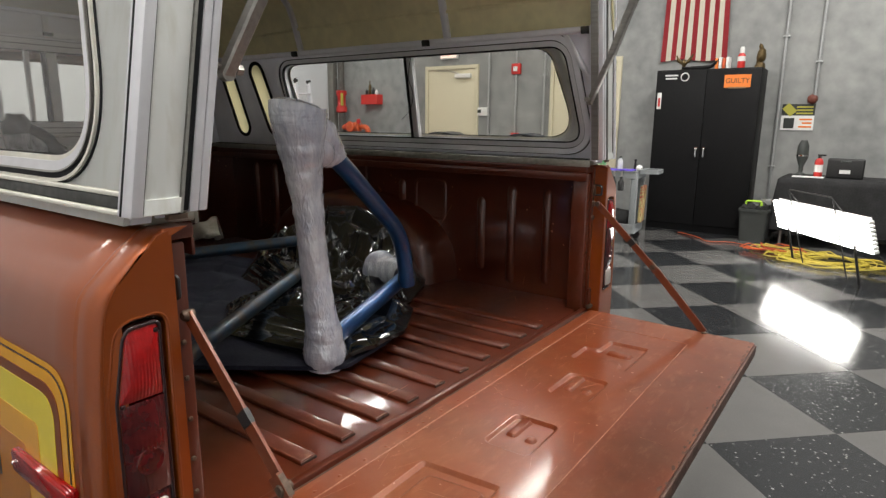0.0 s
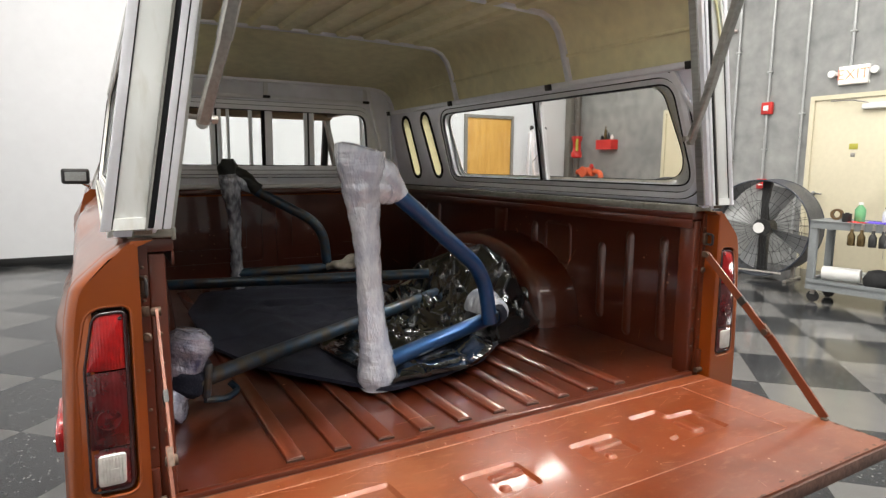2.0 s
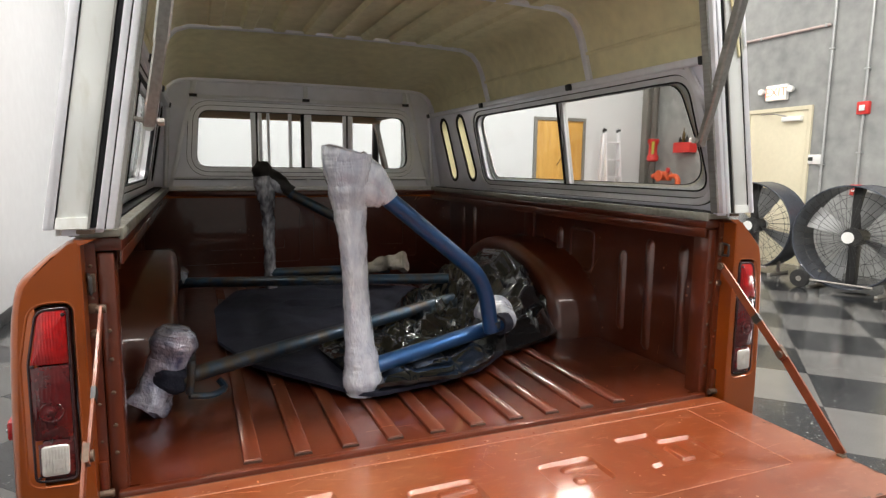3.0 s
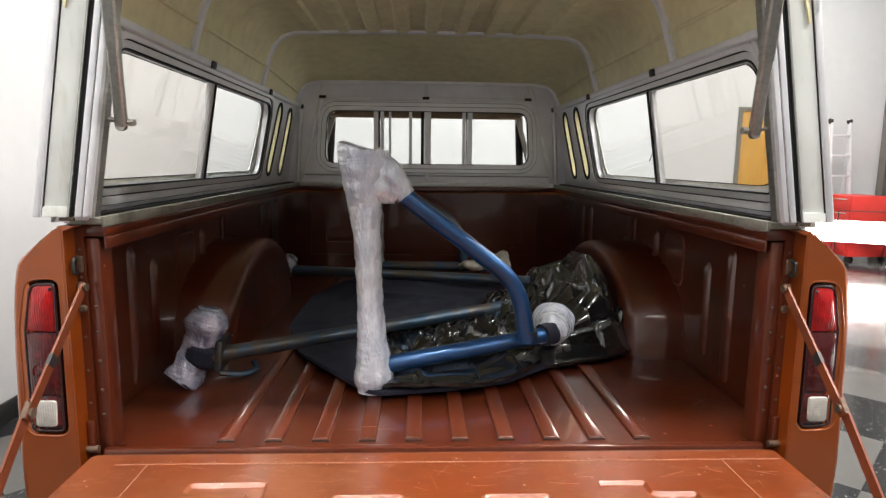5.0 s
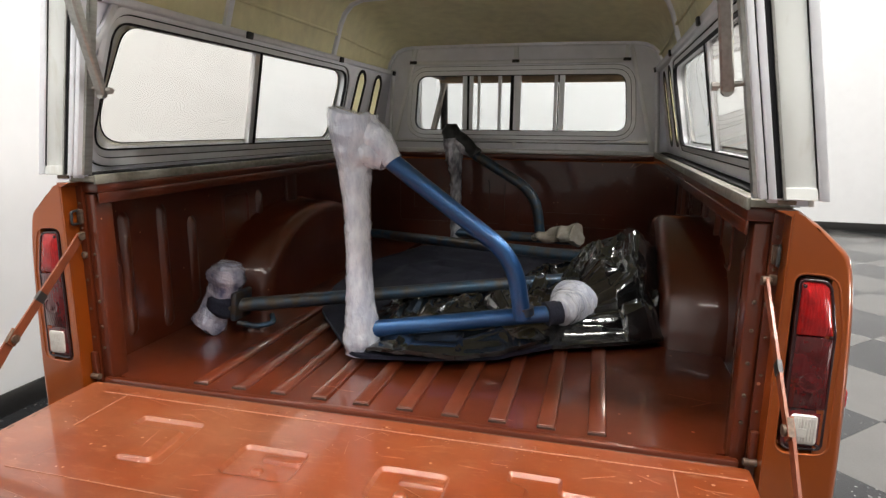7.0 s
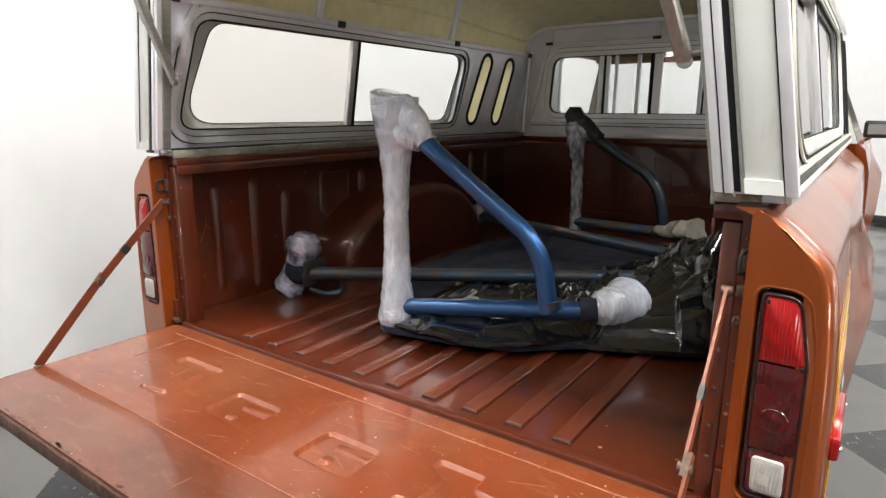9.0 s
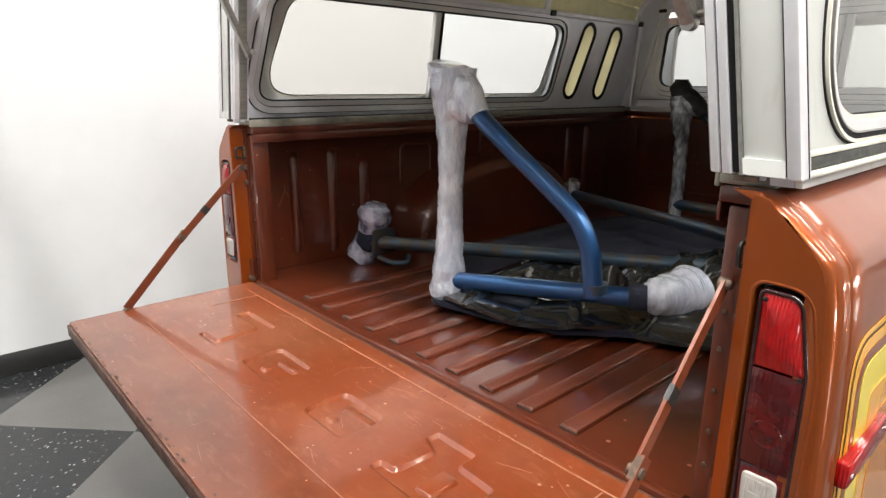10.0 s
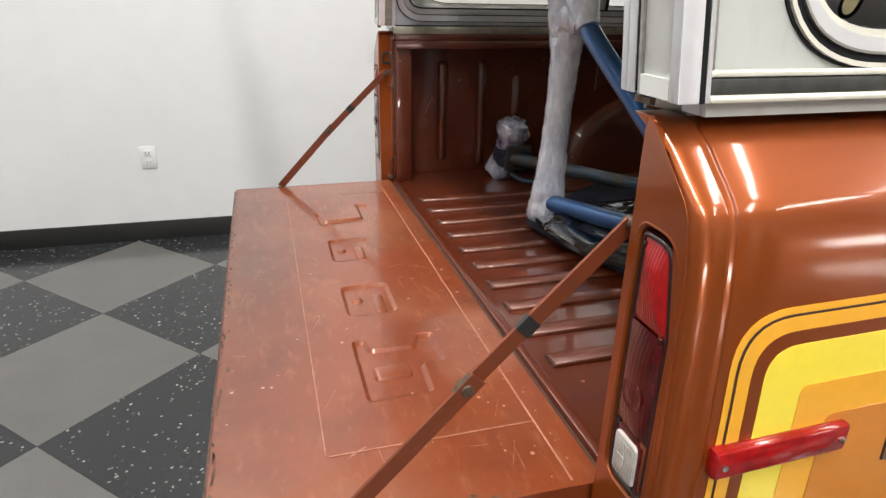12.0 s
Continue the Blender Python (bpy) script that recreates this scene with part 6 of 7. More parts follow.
text("letters", "GUILTY", 0.075, pose(-0.0275, -0.335, 1.757, 90, 0, -90), SIGN_BLACK, card, 0.0008)
part("card_tape", box(-0.028, -0.024, -0.43, -0.24, 1.675, 1.69), TAN, cab)
part("round_sticker", lathe([(0.05, 0), (0.05, 0.002)], 24, pose(-0.023, 0.245, 1.815, 0, -90)), WHITE, cab)
part("round_sticker_core", lathe([(0.038, 0), (0.038, 0.001)], 24, pose(-0.0252, 0.245, 1.815, 0, -90)), CAB_BLACK, cab)
for z, w in ((1.835, 0.15), (1.80, 0.13)):
    part("label_bar", box(-0.025, -0.023, 0.40 - w / 2, 0.40 + w / 2, z - 0.009, z + 0.009), WHITE, cab)
st = part("side_sticker", box(-0.026, -0.023, 0.50, 0.55, 1.45, 1.64, 0.001), WHITE, cab)
part("sticker_bar", box(-0.028, -0.0262, 0.512, 0.538, 1.48, 1.58), RED, st)


def figure(name, x, y, label, keys, material, extra=()):
    t = thing(name, pose(x, y, 1.945) @ Matrix.Diagonal((0.68, 0.68, 0.68, 1)), label, "figurine")
    p, r = mixed(keys, 5)
    b = sweep(p, r, 12)
    for k in extra:
        p, r = mixed(k, 4)
        sweep(p, r, 8, b)
    part("body", b, material, t, smooth=60)


figure("bird_figurine", 6.82, 1.47, "small brass bird figurine with raised wings on the cabinet", [(0, 0, 0, 0.06), (0, 0, 0.03, 0.05), (0, 0, 0.06, 0.025), (0, 0, 0.14, 0.045), (0, 0, 0.20, 0.02)], BRASS,
       [[(0, 0.02, 0.13, 0.025), (0, 0.10, 0.19, 0.03), (0, 0.14, 0.28, 0.012)], [(0, -0.02, 0.13, 0.025), (0, -0.09, 0.19, 0.03), (0, -0.15, 0.30, 0.012)]])
figure("bird_statuette", 6.82, 0.62, "bronze perched bird statuette on the cabinet", [(0, 0, 0, 0.09), (0, 0, 0.06, 0.08), (0, 0.01, 0.10, 0.05), (0, -0.01, 0.18, 0.075), (0, -0.01, 0.28, 0.065), (0, 0.0, 0.33, 0.035), (-0.01, 0.01, 0.37, 0.034), (-0.03, 0.02, 0.40, 0.012)], BRASS)
can = thing("spray_bottle", pose(6.82, 0.82, 1.945) @ Matrix.Diagonal((0.85, 0.85, 0.9, 1)), "white and red plastic bottle on the cabinet", "bottle")
part("body", lathe([(0.045, 0), (0.05, 0.01), (0.05, 0.17), (0.03, 0.20)], 18), RED, can)
part("label", lathe([(0.051, 0.10), (0.051, 0.16)], 18), WHITE, can)
part("cap", lathe([(0.03, 0.20), (0.03, 0.26), (0.02, 0.28)], 16), WHITE, can)
bk = thing("book_row", pose(6.82, 0.99, 1.945), "few orange and white booklets on the cabinet", "books")
for i, (c, t) in enumerate(((SIGN_ORANGE, 3), (WHITE, 3), (ORANGE_RED, 3), (WHITE, 3))):
    part("booklet", box(-0.08, 0.06, 0.07 - i * 0.04, 0.10 - i * 0.04, 0.0, 0.13 + 0.01 * (i % 2), 0.002), c, bk)
horn = thing("curved_blade", pose(6.75, 1.22, 1.95), "dark curved object lying on the cabinet", "ornament")
part("body", sweep(fillet([(0, 0.25, 0.03), (0, 0.08, 0.02), (0, -0.10, 0.03), (0, -0.17, 0.12)], 0.1), [0.018] * 2 + [0.024] * 7 + [0.02] * 6 + [0.006], 10), CAB_BLACK, horn)

# notice boards beside the cabinet
sg = thing("safety_sign", pose(WX - 0.005, 0.21, 1.40), "yellow and white safety notice on the concrete wall", "sign")
part("upper_panel", box(-0.008, 0, -0.17, 0.17, 0.02, 0.15), SIGN_BLACK, sg)
part("yellow_field", put(box(-0.010, -0.0081, -0.06, 0.06, -0.045, 0.045), lambda x, y, z: (x, y * 0.75 - z * 0.75 + 0.09, y * 0.75 + z * 0.75 + 0.085)), SIGN_YELLOW, sg)
for i in range(3):
    part("text_bar", box(-0.010, -0.0081, -0.15, 0.02, 0.035 + i * 0.036, 0.053 + i * 0.036), SIGN_YELLOW, sg)
part("lower_panel", box(-0.008, 0, -0.17, 0.17, -0.15, 0.018), WHITE, sg)
part("picture_block", box(-0.010, -0.0081, 0.03, 0.14, -0.13, -0.01), SIGN_BLACK, sg)
for i in range(3):
    part("text_bar", box(-0.010, -0.0081, -0.15, -0.02 - 0.03 * (i % 2), -0.12 + i * 0.042, -0.10 + i * 0.042), SIGN_ORANGE, sg)
bell = thing("alarm_bell", pose(WX, 0.08, 1.605), "small dull red bell above the sign", "bell")
part("gong", lathe([(0.02, 0), (0.055, 0.015), (0.05, 0.04), (0.03, 0.055)], 18, pose(0, 0, 0, 0, -90)), mat("dull_red", (0.13, 0.035, 0.022), 0.6), bell)

# table with black cloth and what is on it
tb = thing("cloth_covered_table", pose(6.77, -0.36, 0), "table draped in black cloth against the wall", "table")


def drape(u, v):
    """The cloth over the table, from rim to rim."""
    a = (u - 0.5) * 2
    c = (v - 0.5) * 2
    x, y = a * 0.62, c * 0.95
    dx, dy = max(0, abs(x) - 0.33), max(0, abs(y) - 0.60)
    drop = max(dx, dy)
    fold = 0.02 * math.sin(14 * (y if dx > dy else x)) * min(1, drop * 4)
    px = max(-0.33, min(0.33, x)) + math.copysign(0.04 * min(1, dx * 3) + fold * (dx > 0), x)
    py = max(-0.60, min(0.60, y)) + math.copysign(0.05 * min(1, dy * 3) + fold * (dy > 0), y)
    return (px, py, 0.745 - drop * 2.0)


part("cloth", sheet(drape, 40, 56, 0.004), CLOTH_BLACK, tb, smooth=60)
part("tabletop", box(-0.32, 0.32, -0.58, 0.58, 0.70, 0.735), BLACK, tb)
for x in (-0.28, 0.28):
    for y in (-0.52, 0.52):
        part("leg", sweep([(x, y, 0), (x, y, 0.70)], 0.015, 8), STEEL, tb)
case = thing("tool_case", pose(6.68, -0.36, 0.745), "black plastic tool case standing on the table", "tool case")
part("shell", box(-0.05, 0.05, -0.17, 0.17, 0.0, 0.215, 0.018, 3), BLACK, case)
part("handle", box(-0.055, -0.045, -0.05, 0.05, 0.175, 0.195, 0.004), BIN_GREY, case)
part("label_plate", box(-0.053, -0.05, -0.05, 0.05, 0.055, 0.095), WHITE, case)
ext = thing("fire_extinguisher", pose(6.66, -0.11, 0.745), "small red fire extinguisher on the table", "fire extinguisher")
part("tank", lathe([(0.038, 0), (0.042, 0.01), (0.042, 0.17), (0.03, 0.20), (0.014, 0.21)], 18), RED, ext)
part("label_band", lathe([(0.0428, 0.06), (0.0428, 0.14)], 18), WHITE, ext)
part("valve", lathe([(0.016, 0.21), (0.016, 0.235)], 10), BLACK, ext)
part("lever", box(-0.012, 0.012, -0.06, 0.02, 0.235, 0.252, 0.004), BLACK, ext)
vac = thing("hand_vacuum", pose(6.68, 0.06, 0.745), "grey handheld vacuum standing on the table", "hand vacuum")
part("body", lathe([(0.03, 0), (0.05, 0.01), (0.05, 0.03), (0.02, 0.05), (0.025, 0.12), (0.055, 0.20), (0.06, 0.24), (0.055, 0.34), (0.03, 0.40)], 18), BIN_GREY, vac)
part("band", lathe([(0.061, 0.225), (0.061, 0.24)], 18), CHROME, vac)
pl = thing("white_tray", pose(6.56, -0.02, 0.747), "flat white tray on the table", "tray")
part("tray", box(-0.06, 0.06, -0.16, 0.14, 0, 0.012, 0.004), WHITE, pl)
bn = thing("grey_bin", pose(6.46, 0.43, 0), "grey waste bin with lime handle and bags", "bin")
part("tub", loft([rect(-0.13, 0.13, -0.14, 0.14, 0.03) and [(x, y, 0.0) for x, y in rect(-0.12, 0.12, -0.13, 0.13, 0.03)], [(x, y, 0.36) for x, y in rect(-0.14, 0.14, -0.15, 0.15, 0.03)]]), BIN_GREY, bn)
part("rim", loft([[(x, y, 0.345) for x, y in rect(-0.15, 0.15, -0.16, 0.16, 0.03)], [(x, y, 0.375) for x, y in rect(-0.15, 0.15, -0.16, 0.16, 0.03)]]), BIN_GREY, bn)
part("contents", sheet(lambda u, v: (-0.13 + 0.26 * u, -0.14 + 0.28 * v, 0.38 + 0.09 * abs(noise.noise(Vector((u * 4, v * 4, 2))))), 14, 14, 0.03), BLACK, bn)
part("lime_handle", sweep(fillet([(-0.05, 0.10, 0.40), (-0.05, 0.10, 0.46), (-0.05, -0.06, 0.46), (-0.05, -0.06, 0.41)], 0.03), 0.011, 8), LIME, bn)


def light_rack(m, label):
    """A bank of fluorescent tubes on a folding stand, its tubes along y and its face towards -x."""
    r = thing("light_rack", m, label, "light rack", "light racks")
    n = 8
    part("reflector", box(0.03, 0.045, -0.61, 0.61, -0.15, 0.15, 0.003), WHITE, r)
    for i in range(n):
        z = -0.125 + 0.25 * i / (n - 1)
        t = part("tube", sweep(line((0.0, -0.64, z), (0.0, 0.64, z), 2), 0.017, 12), TUBE_GLOW, r, "lit fluorescent tube")
        for s in (-1, 1):
            part("tube_socket", box(-0.012, 0.03, s * 0.64 - 0.012, s * 0.64 + 0.012, z - 0.012, z + 0.012, 0.003), WHITE, t)
    st = part("stand", sweep(fillet([(-0.035, 0.30, -0.44), (-0.035, 0.30, 0.30), (-0.035, -0.30, 0.30), (-0.035, -0.30, -0.44)], 0.03), 0.006, 8), FAN_MESH, r)
    for s in (-1, 1):
        part("stand_leg", sweep([(-0.035, s * 0.30, 0.28), (0.33, s * 0.30, -0.44)], 0.006, 8), FAN_MESH, st)
        part("front_leg", sweep([(-0.02, s * 0.45, -0.10), (-0.04, s * 0.45, -0.46)], 0.011, 8), BLACK, st)
    return r


rack = light_rack(pose(5.04, -0.31, 0.455, 0, 0, -51) @ pose(0, 0, 0, 0, -18, 0), "bank of lit white fluorescent tubes on a stand")
area_lamp("rack_light", pose(5.04, -0.31, 0.455, 0, 0, -51) @ pose(0, 0, 0, 0, -18, 0) @ pose(-0.04, 0, 0, 0, 90, 0), 0.3, 1.1, 14.0, (1, 0.98, 0.95))
light_rack(pose(5.72, 6.45, 0.455, 0, 0, 62) @ pose(0, 0, 0, 0, -12, 0), "second bank of lit fluorescent tubes near the ladder")

# cables on the floor
def coil(name, cx, cy, r, turns, material, label, seed):
    rnd = random.Random(seed)
    pts = []
    n = int(turns * 16)
    for i in range(n):
        a = 2 * math.pi * i / 16
        rr = r * (0.65 + 0.5 * noise.noise(Vector((i * 0.13, seed, 0))) + 0.25)
        pts.append((cx + rr * 0.8 * math.cos(a) + 0.12 * math.sin(i * 0.21 + seed), cy + rr * 1.5 * math.sin(a) + 0.10 * math.cos(i * 0.17), 0.012 + 0.05 * abs(noise.noise(Vector((i * 0.22, seed, 5)))) + 0.012 * (i % 3)))
    t = tagged(part(name, sweep(pts, 0.0065, 6), material, None, label), category="cable")


coil("yellow_cable", 5.62, -0.40, 0.30, 7, HOSE_Y, "tangled yellow extension cable on the floor", 2)
coil("yellow_cable", 5.80, -0.10, 0.22, 4, HOSE_Y, "tangled yellow extension cable on the floor", 7)
coil("orange_cable", 5.92, 0.12, 0.17, 4, HOSE_O, "tangled orange extension cable on the floor", 4)
tagged(part("orange_cable", sweep(fillet([(5.95, 0.30, 0.012), (6.15, 0.6, 0.012), (5.95, 0.80, 0.012), (6.25, 1.0, 0.012), (6.4, 1.25, 0.012)], 0.15), 0.005, 6), HOSE_O, None, "loose orange cable end beside the cabinet"), category="cable")

# ---- utility cart ----
CM = pose(5.45, 1.84, 0, 0, 0, 8)
cart = thing("utility_cart", CM, "grey plastic utility cart with tools and bottles", "cart")


def tray(z, lip):
    b = plate(rect(-0.24, 0.24, -0.40, 0.40, 0.04), [], "z", z, z + 0.02)
    ring(rect(-0.24, 0.24, -0.40, 0.40, 0.04), 0.0, -0.025, "z", z - 0.05, z + lip, b)
    return b


part("top_tray", tray(0.78, 0.025), CART, cart)
part("bottom_tray", tray(0.18, 0.05), CART, cart)
for x in (-0.20, 0.20):
    for y in (-0.36, 0.36):
        part("upright", box(x - 0.03, x + 0.03, y - 0.035, y + 0.035, 0.14, 0.79, 0.01), CART, cart)
part("push_handle", plate(rounded([(-0.20, -0.39), (0.20, -0.39), (0.14, -0.60), (-0.14, -0.60)], 0.04), [rounded([(-0.13, -0.44), (0.13, -0.44), (0.10, -0.56), (-0.10, -0.56)], 0.03)], "z", 0.78, 0.82), CART, cart)
for x in (-0.19, 0.19):
    for y in (-0.33, 0.33):
        cs = part("caster", lathe([(0.05, -0.016), (0.055, -0.01), (0.055, 0.01), (0.05, 0.016)], 18, pose(x, y, 0.056, 0, 90)), BLACK, cart)
        part("fork", box(x - 0.026, x + 0.026, y - 0.02, y + 0.02, 0.08, 0.14, 0.004), STEEL, cs)


def bottle(name, x, y, z, r, h, material, label, cap=BLACK, neck=0.35):
    t = thing(name, CM @ pose(x, y, z), label, "bottle")
    part("body", lathe([(r * 0.9, 0), (r, 0.008), (r, h * (1 - neck)), (r * 0.4, h * 0.85), (r * 0.4, h * 0.88)], 16), material, t)
    part("cap", lathe([(r * 0.45, h * 0.88), (r * 0.45, h)], 12), cap, t)


ZTOP = 0.800
bottle("green_bottle", -0.05, 0.04, ZTOP, 0.045, 0.19, GREENISH, "green plastic bottle on the cart", WHITE)
bottle("clear_bottle", 0.05, -0.14, ZTOP, 0.03, 0.15, mat("clear_pet", (0.6, 0.62, 0.62), 0.15, var=0.1), "small clear bottle on the cart")
bottle("dark_jar", -0.10, 0.13, ZTOP, 0.04, 0.09, BLACK, "dark jar on the cart", BLACK, 0.1)
tape = thing("tape_roll", CM @ pose(0.08, 0.28, ZTOP + 0.055), "brown tape roll standing on the cart", "tape roll")
part("roll", ring([(0.055 * math.cos(a), 0.055 * math.sin(a)) for a in [2 * math.pi * i / 24 for i in range(24)]], 0.0, -0.022, "x", -0.02, 0.02), mat("brown_tape", (0.12, 0.07, 0.03), 0.4), tape)
ball = thing("white_ball", CM @ pose(-0.10, -0.38, ZTOP + 0.035), "small white ball on the cart", "ball")
part("ball", lathe([(0.035 * math.sin(math.pi * i / 10) + 0.0005, -0.035 * math.cos(math.pi * i / 10)) for i in range(11)], 18), WHITE, ball, smooth=80)
rag = tagged(part("violet_rag", sheet(lambda u, v: (5.33 + 0.2 * u, 1.50 + 0.30 * v, ZTOP + 0.004 + 0.025 * abs(noise.noise(Vector((u * 5, v * 5, 9))))), 16, 18, 0.003), PURPLE, None, "violet cloth lying on the cart", 60), category="rag")
tagged(part("red_rag", sheet(lambda u, v: (5.27 + 0.10 * u, 1.78 + 0.14 * v, ZTOP + 0.004 + 0.02 * abs(noise.noise(Vector((u * 5, v * 5, 3))))), 10, 10, 0.003), RED, None, "red cloth lying on the cart", 60), category="rag")
brush = thing("brush", CM @ pose(0.08, -0.30, ZTOP), "black brush standing on the cart", "brush")
part("handle", lathe([(0.012, 0), (0.015, 0.05), (0.010, 0.09), (0.016, 0.12)], 10), BLACK, brush)
for i, y in enumerate((0.02, -0.06, -0.15, -0.23)):
    hb = thing("hanging_bottle", CM @ pose(-0.27, y, 0.60), "dark bottle hung under the cart's rim", "bottle", "bottles hung on the cart")
    part("body", lathe([(0.028, 0), (0.032, 0.01), (0.032, 0.09), (0.014, 0.12), (0.014, 0.15)], 14), (BRASS, BRASS, BLACK, BLACK)[i], hb)
    part("hook", box(-0.004, 0.04, -0.008, 0.008, 0.14, 0.20), STEEL, hb)
roll = thing("paper_roll", CM @ pose(-0.07, 0.14, 0.29), "white paper towel roll on the cart's lower tray", "paper roll")
part("roll", lathe([(0.06, -0.16), (0.066, -0.155), (0.066, 0.155), (0.06, 0.16)], 20, pose(0, 0, 0, 90, 0, 8)), WHITE, roll)
blk = thing("black_bag", CM @ pose(-0.10, -0.20, 0.205), "black cloth bag on the cart's lower tray", "bag")
part("bag", put(lathe([(0.06, 0), (0.11, 0.02), (0.12, 0.08), (0.09, 0.15), (0.03, 0.17)], 20), lambda x, y, z: (x * 0.9, y * 1.25, z + 0.015 * noise.noise(Vector((x * 20, y * 20, z * 20))))), CLOTH_BLACK, blk, smooth=60)
wp = thing("white_box", CM @ pose(0.10, -0.06, 0.205), "white folded paper box on the cart's lower tray", "box")
part("box", box(-0.06, 0.06, -0.10, 0.10, 0, 0.10, 0.006), WHITE, wp)
ba = thing("striped_bag", CM @ pose(0.00, -0.42, 0.24), "yellow and red bag hung at the cart's end", "bag")
part("bag", put(box(-0.09, 0.09, -0.02, 0.02, 0.0, 0.40, 0.01), lambda x, y, z: (x + 0.15 * (z - 0.2), y, z)), mat("yellow_bag", (0.42, 0.35, 0.16), 0.4, col2=(0.30, 0.04, 0.03), mix=(0.5, 0.55), scale=6), ba)


# ---- drum fans ----
def drum_fan(m, label):
    f = thing("drum_fan", m, label, "drum fan", "drum fans")
    rr, dp = 0.56, 0.23
    drum = part("drum", ring([(rr * math.cos(a), rr * math.sin(a)) for a in [2 * math.pi * i / 48 for i in range(48)]], 0.0, -0.012, "x", -dp, dp), FAN_BLUE, f)
    for x in (-dp, dp):
        part("rolled_rim", sweep([(x, (rr - 0.004) * math.cos(2 * math.pi * i / 48), (rr - 0.004) * math.sin(2 * math.pi * i / 48)) for i in range(49)], 0.010, 6, cap=False), FAN_BLUE, drum)
    for x, n in ((-dp + 0.05, 40), (dp - 0.02, 24)):
        hub = part("guard_hub", lathe([(0.062, 0.0), (0.062, 0.008)], 24, pose(x - math.copysign(0.004, -x) * 2, 0, 0, 0, -90 if x < 0 else 90)), WHITE, f)
        if x < 0:
            part("badge_bar", box(x - 0.004, x - 0.0005, -0.040, 0.040, -0.014, 0.016), SIGN_BLACK, hub)
        for i in range(n):
            a = 2 * math.pi * i / n
            a2 = a + 0.16
            part("guard_wire", sweep([(x, 0.06 * math.cos(a), 0.06 * math.sin(a)), (x, 0.3 * math.cos(a2), 0.3 * math.sin(a2)), (x, (rr - 0.012) * math.cos(a2 + 0.05), (rr - 0.012) * math.sin(a2 + 0.05))], 0.0022, 4), FAN_MESH, f)
        for r0 in (0.32, 0.46):
            part("guard_ring", sweep([(x, r0 * math.cos(2 * math.pi * i / 36), r0 * math.sin(2 * math.pi * i / 36)) for i in range(37)], 0.0024, 4, cap=False), FAN_MESH, f)
    part("motor", lathe([(0.06, -0.11), (0.10, -0.10), (0.10, 0.10), (0.06, 0.11)], 18, pose(0, 0, 0, 0, 90)), BLACK, f)
    part("motor_post", box(-0.05, 0.05, -0.045, 0.045, -0.53, 0.54, 0.008), BLACK, f)
    for i in range(4):
        a = math.pi / 2 * i + 0.4
        bl = sheet(lambda u, v: (-0.05 + 0.10 * v, (0.10 + 0.40 * u) * math.cos(a + 0.5 * (v - 0.5)), (0.10 + 0.40 * u) * math.sin(a + 0.5 * (v - 0.5))), 6, 6)
        ret = bmesh.ops.extrude_face_region(bl, geom=bl.faces[:], use_keep_orig=True)
        for v in ret["geom"]:
            if isinstance(v, bmesh.types.BMVert):
                v.co.x += 0.004
        part("blade", bl, GALV, f)
    for y in (-0.34, 0.34):
        fo = part("skid", box(-0.24, 0.24, y - 0.02, y + 0.02, -0.605, -0.575, 0.006), STEEL, f)
        part("skid_post", box(-0.02, 0.02, y - 0.015, y + 0.015, -0.58, -0.42), STEEL, fo)
    wl = part("wheel", lathe([(0.05, -0.03), (0.10, -0.028), (0.105, 0.0), (0.10, 0.028), (0.05, 0.03)], 20, pose(-0.26, 0.42, -0.50, 0, 90)), TYRE, f)
    part("hub", lathe([(0.03, -0.036), (0.03, 0.036)], 12, pose(-0.26, 0.42, -0.50, 0, 90)), STEEL, wl)
    part("axle", sweep([(-0.26, 0.44, -0.50), (-0.24, -0.3, -0.50)], 0.012, 8), STEEL, f)
    return f


drum_fan(pose(6.05, 3.22, 0.605, 0, 0, 12), "large black drum fan on wheels with wire guards")
drum_fan(pose(6.15, 4.62, 0.605, 0, 0, 14), "large black drum fan standing beside another fan")

# ---- front wall: wooden door, ladder, chest ----
wd = tagged(thing("door_3", pose(5.28, YF, 0), "honey-coloured wooden door in a grey steel frame", "door"), kind="structure")
part("door_frame", plate([(-0.52, 0), (0.52, 0), (0.52, 2.19), (-0.52, 2.19)], [[(-0.465, 0.001), (0.465, 0.001), (0.465, 2.135), (-0.465, 2.135)]], "y", -0.04, 0.0), GREYFRAME, wd)
lf = part("door_leaf", box(-0.462, 0.462, -0.022, -0.004, 0.008, 2.132, 0.002), WOOD, wd)
part("door_handle", sweep(fillet([(-0.39, -0.02, 1.0), (-0.39, -0.07, 1.0), (-0.28, -0.07, 1.0)], 0.02), 0.011, 8), CHROME, lf)
ladder = thing("step_ladder", pose(6.17, YF - 0.42, 0), "folded aluminium multi-step ladder near the wooden door", "ladder")
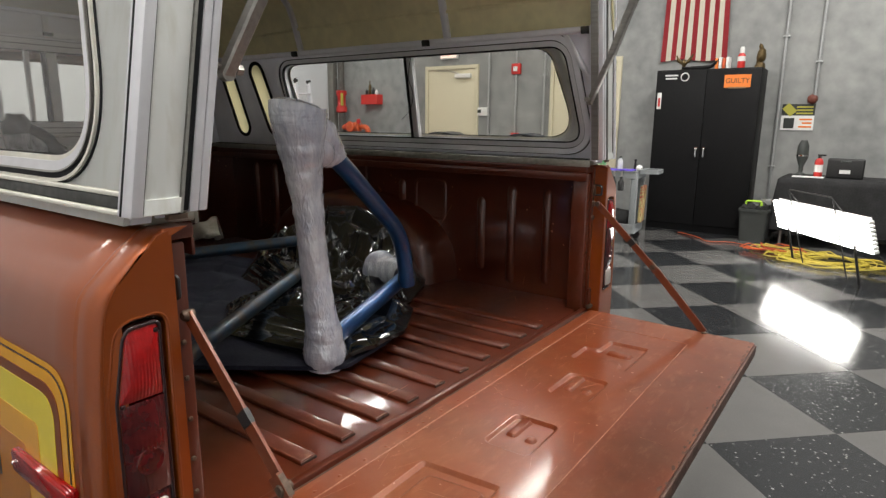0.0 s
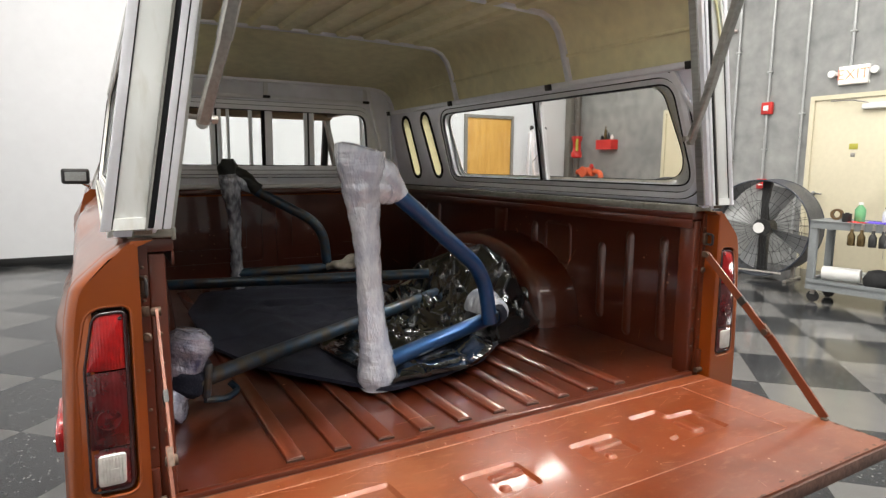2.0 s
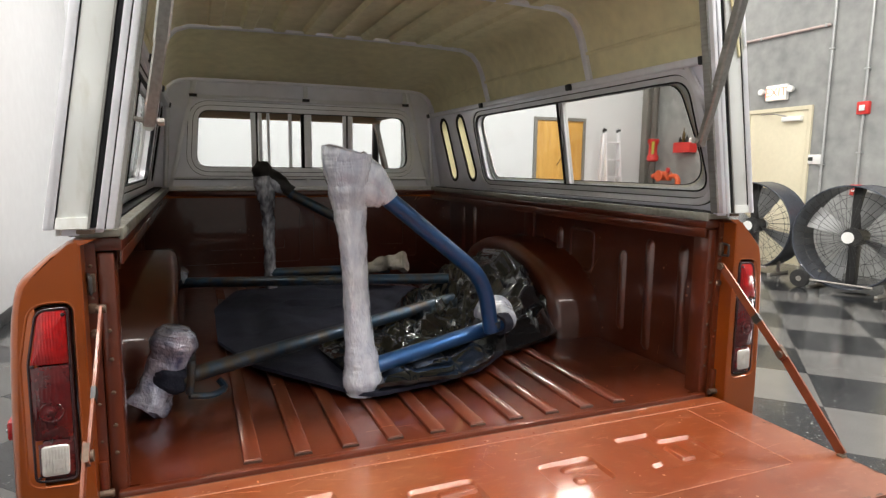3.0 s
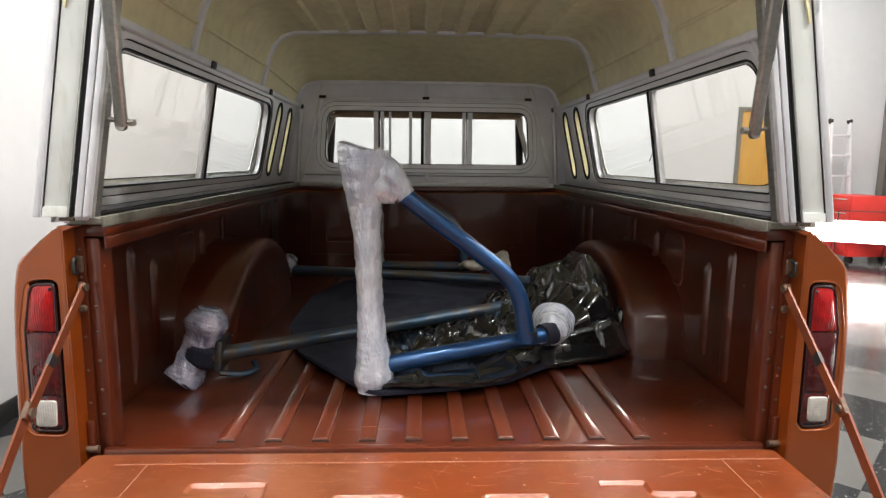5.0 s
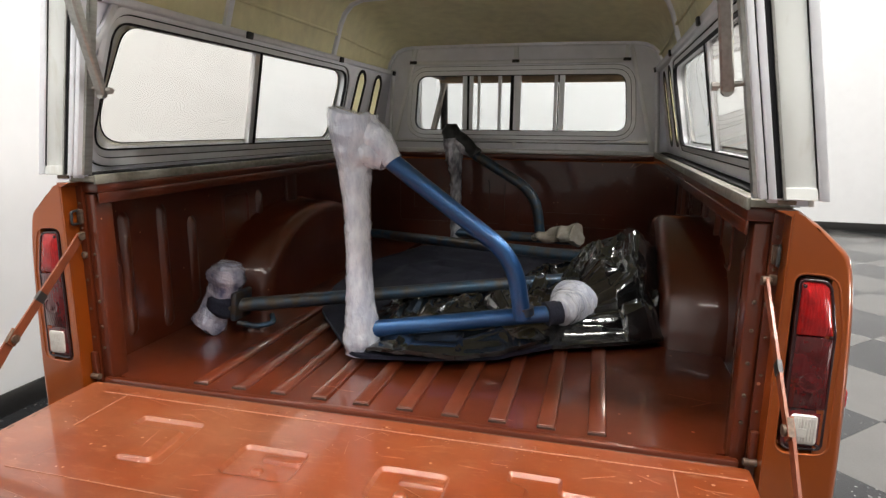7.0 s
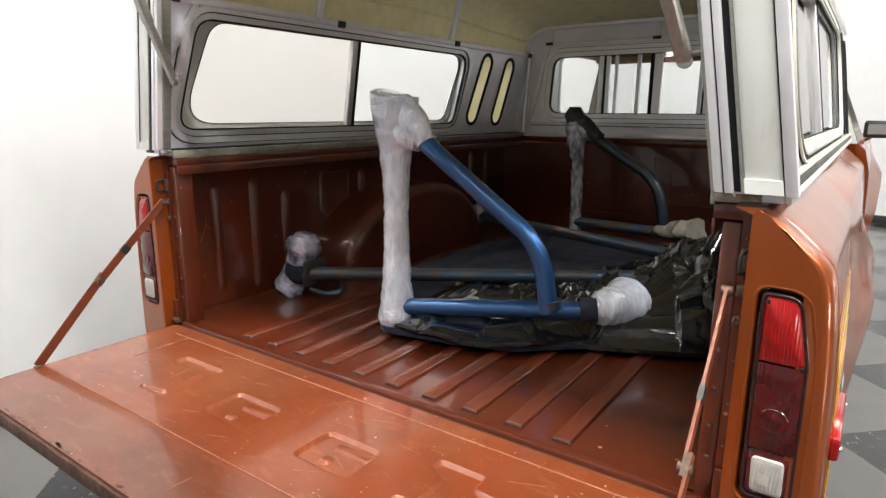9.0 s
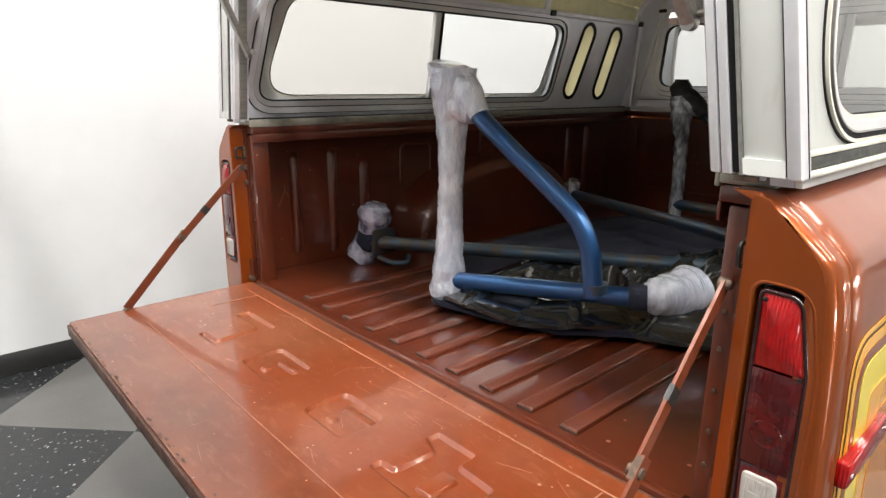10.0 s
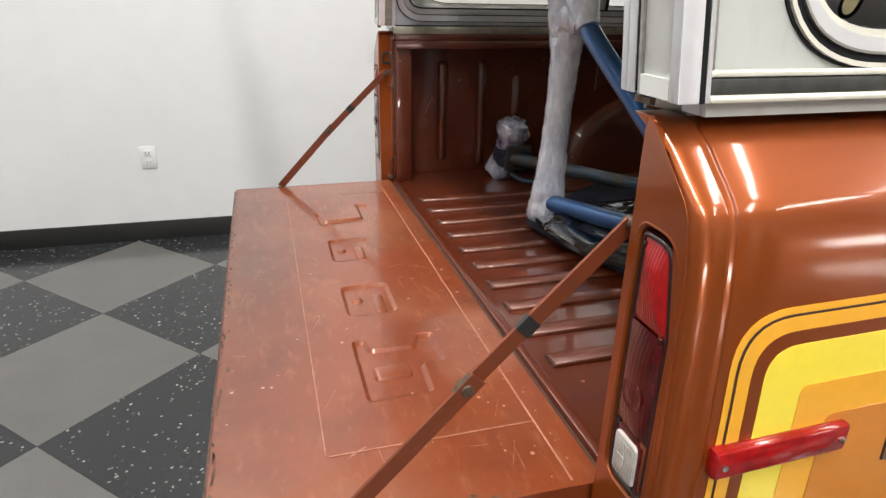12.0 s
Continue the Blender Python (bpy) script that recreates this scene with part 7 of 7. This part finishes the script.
for s in (-1, 1):
    part("rail", put(box(-0.016, 0.016, -0.035, 0.035, 0.0, 2.02, 0.005), lambda x, y, z: (s * (0.165 - 0.012 * z) + x, y - 0.10 + 0.12 * z, z)), ALU, ladder)
    part("rear_rail", put(box(-0.014, 0.014, -0.030, 0.030, 0.0, 1.90, 0.005), lambda x, y, z: (s * (0.19 - 0.010 * z) + x, y + 0.22 - 0.03 * z, z)), ALU, ladder)
    part("hinge_knob", lathe([(0.040, -0.02), (0.048, 0), (0.040, 0.02)], 14, pose(s * 0.145, 0.14, 1.98, 0, 90)), BLACK, ladder)
    part("foot", box(s * 0.165 - 0.025, s * 0.165 + 0.025, -0.15, -0.06, 0.0, 0.04, 0.006), BLACK, ladder)
for i in range(6):
    z = 0.27 + 0.30 * i
    part("step", box(-0.155 + 0.012 * z, 0.155 - 0.012 * z, -0.145 + 0.12 * z, -0.055 + 0.12 * z, z - 0.015, z + 0.015, 0.004), ALU, ladder)
chest = thing("red_tool_chest", pose(6.0, 7.05, 0), "red metal tool chest by the concrete wall", "tool chest")
part("body", box(-0.30, 0.30, -0.38, 0.38, 0.10, 0.92, 0.008), RED, chest)
for i in range(4):
    dw = part("drawer", box(-0.315, -0.302, -0.35, 0.35, 0.15 + i * 0.19, 0.32 + i * 0.19, 0.004), RED, chest)
    part("pull", box(-0.325, -0.315, -0.30, 0.30, 0.295 + i * 0.19, 0.31 + i * 0.19, 0.002), CHROME, dw)
for x in (-0.24, 0.24):
    for y in (-0.30, 0.30):
        part("caster", lathe([(0.045, -0.015), (0.05, 0), (0.045, 0.015)], 14, pose(x, y, 0.05, 0, 90)), BLACK, chest)

# outlet on the left wall
ol = thing("wall_outlet", pose(XL, -1.04, 0.465), "white wall outlet plate", "outlet")
part("plate", box(0, 0.006, -0.04, 0.04, -0.06, 0.06, 0.003), WALL_WHITE, ol)
for z in (-0.025, 0.025):
    sk = part("socket", box(0.006, 0.009, -0.018, 0.018, z - 0.016, z + 0.016, 0.003), WALL_WHITE, ol)
    for y in (-0.007, 0.007):
        part("slot", box(0.009, 0.0095, y - 0.0015, y + 0.0015, z - 0.006, z + 0.006), SIGN_BLACK, sk)

# ---- floor tiles ----
TS, ANG = 0.61, radians(45.0)
U, V = Vector((math.cos(ANG), math.sin(ANG), 0)), Vector((-math.sin(ANG), math.cos(ANG), 0))
U0, V0 = 0.213 * TS, 0.107 * TS


def tile_bm(bm, c):
    h = TS / 2 - 0.0007
    top = [bm.verts.new(c + U * a * h + V * b * h) for a, b in ((-1, -1), (1, -1), (1, 1), (-1, 1))]
    low = [bm.verts.new(v.co + Vector((0, 0, -0.0035)) + (v.co - c) * 0.001) for v in top]
    bm.faces.new(top)
    for i in range(4):
        bm.faces.new((low[i], low[(i + 1) % 4], top[(i + 1) % 4], top[i]))
    return bm


shared, far = {}, {0: bmesh.new(), 1: bmesh.new()}
for odd, mt in ((0, TILE_DARK), (1, TILE_LIGHT)):
    shared[odd] = finish(tile_bm(bmesh.new(), Vector((0, 0, 0))), mt, 0)
for i in range(-24, 25):
    for j in range(-24, 25):
        c = U * (U0 + (i + 0.5) * TS) + V * (V0 + (j + 0.5) * TS)
        if not (XL - 0.3 < c.x < XR + 0.3 and YB < c.y < YF + 0.3):
            continue
        odd = (i + j + 1) % 2
        if c.y > -2.3 and (c.x > 0.2 or c.y < 1.5 or c.x < -0.7):
            ob = new("tile", shared[odd])
            ob.location = c
            ob.parent = floor
        else:
            tile_bm(far[odd], c)
for odd, mt in ((0, TILE_DARK), (1, TILE_LIGHT)):
    tagged(part("far_tiles", far[odd], mt, floor, "", 0), kind="stuff")
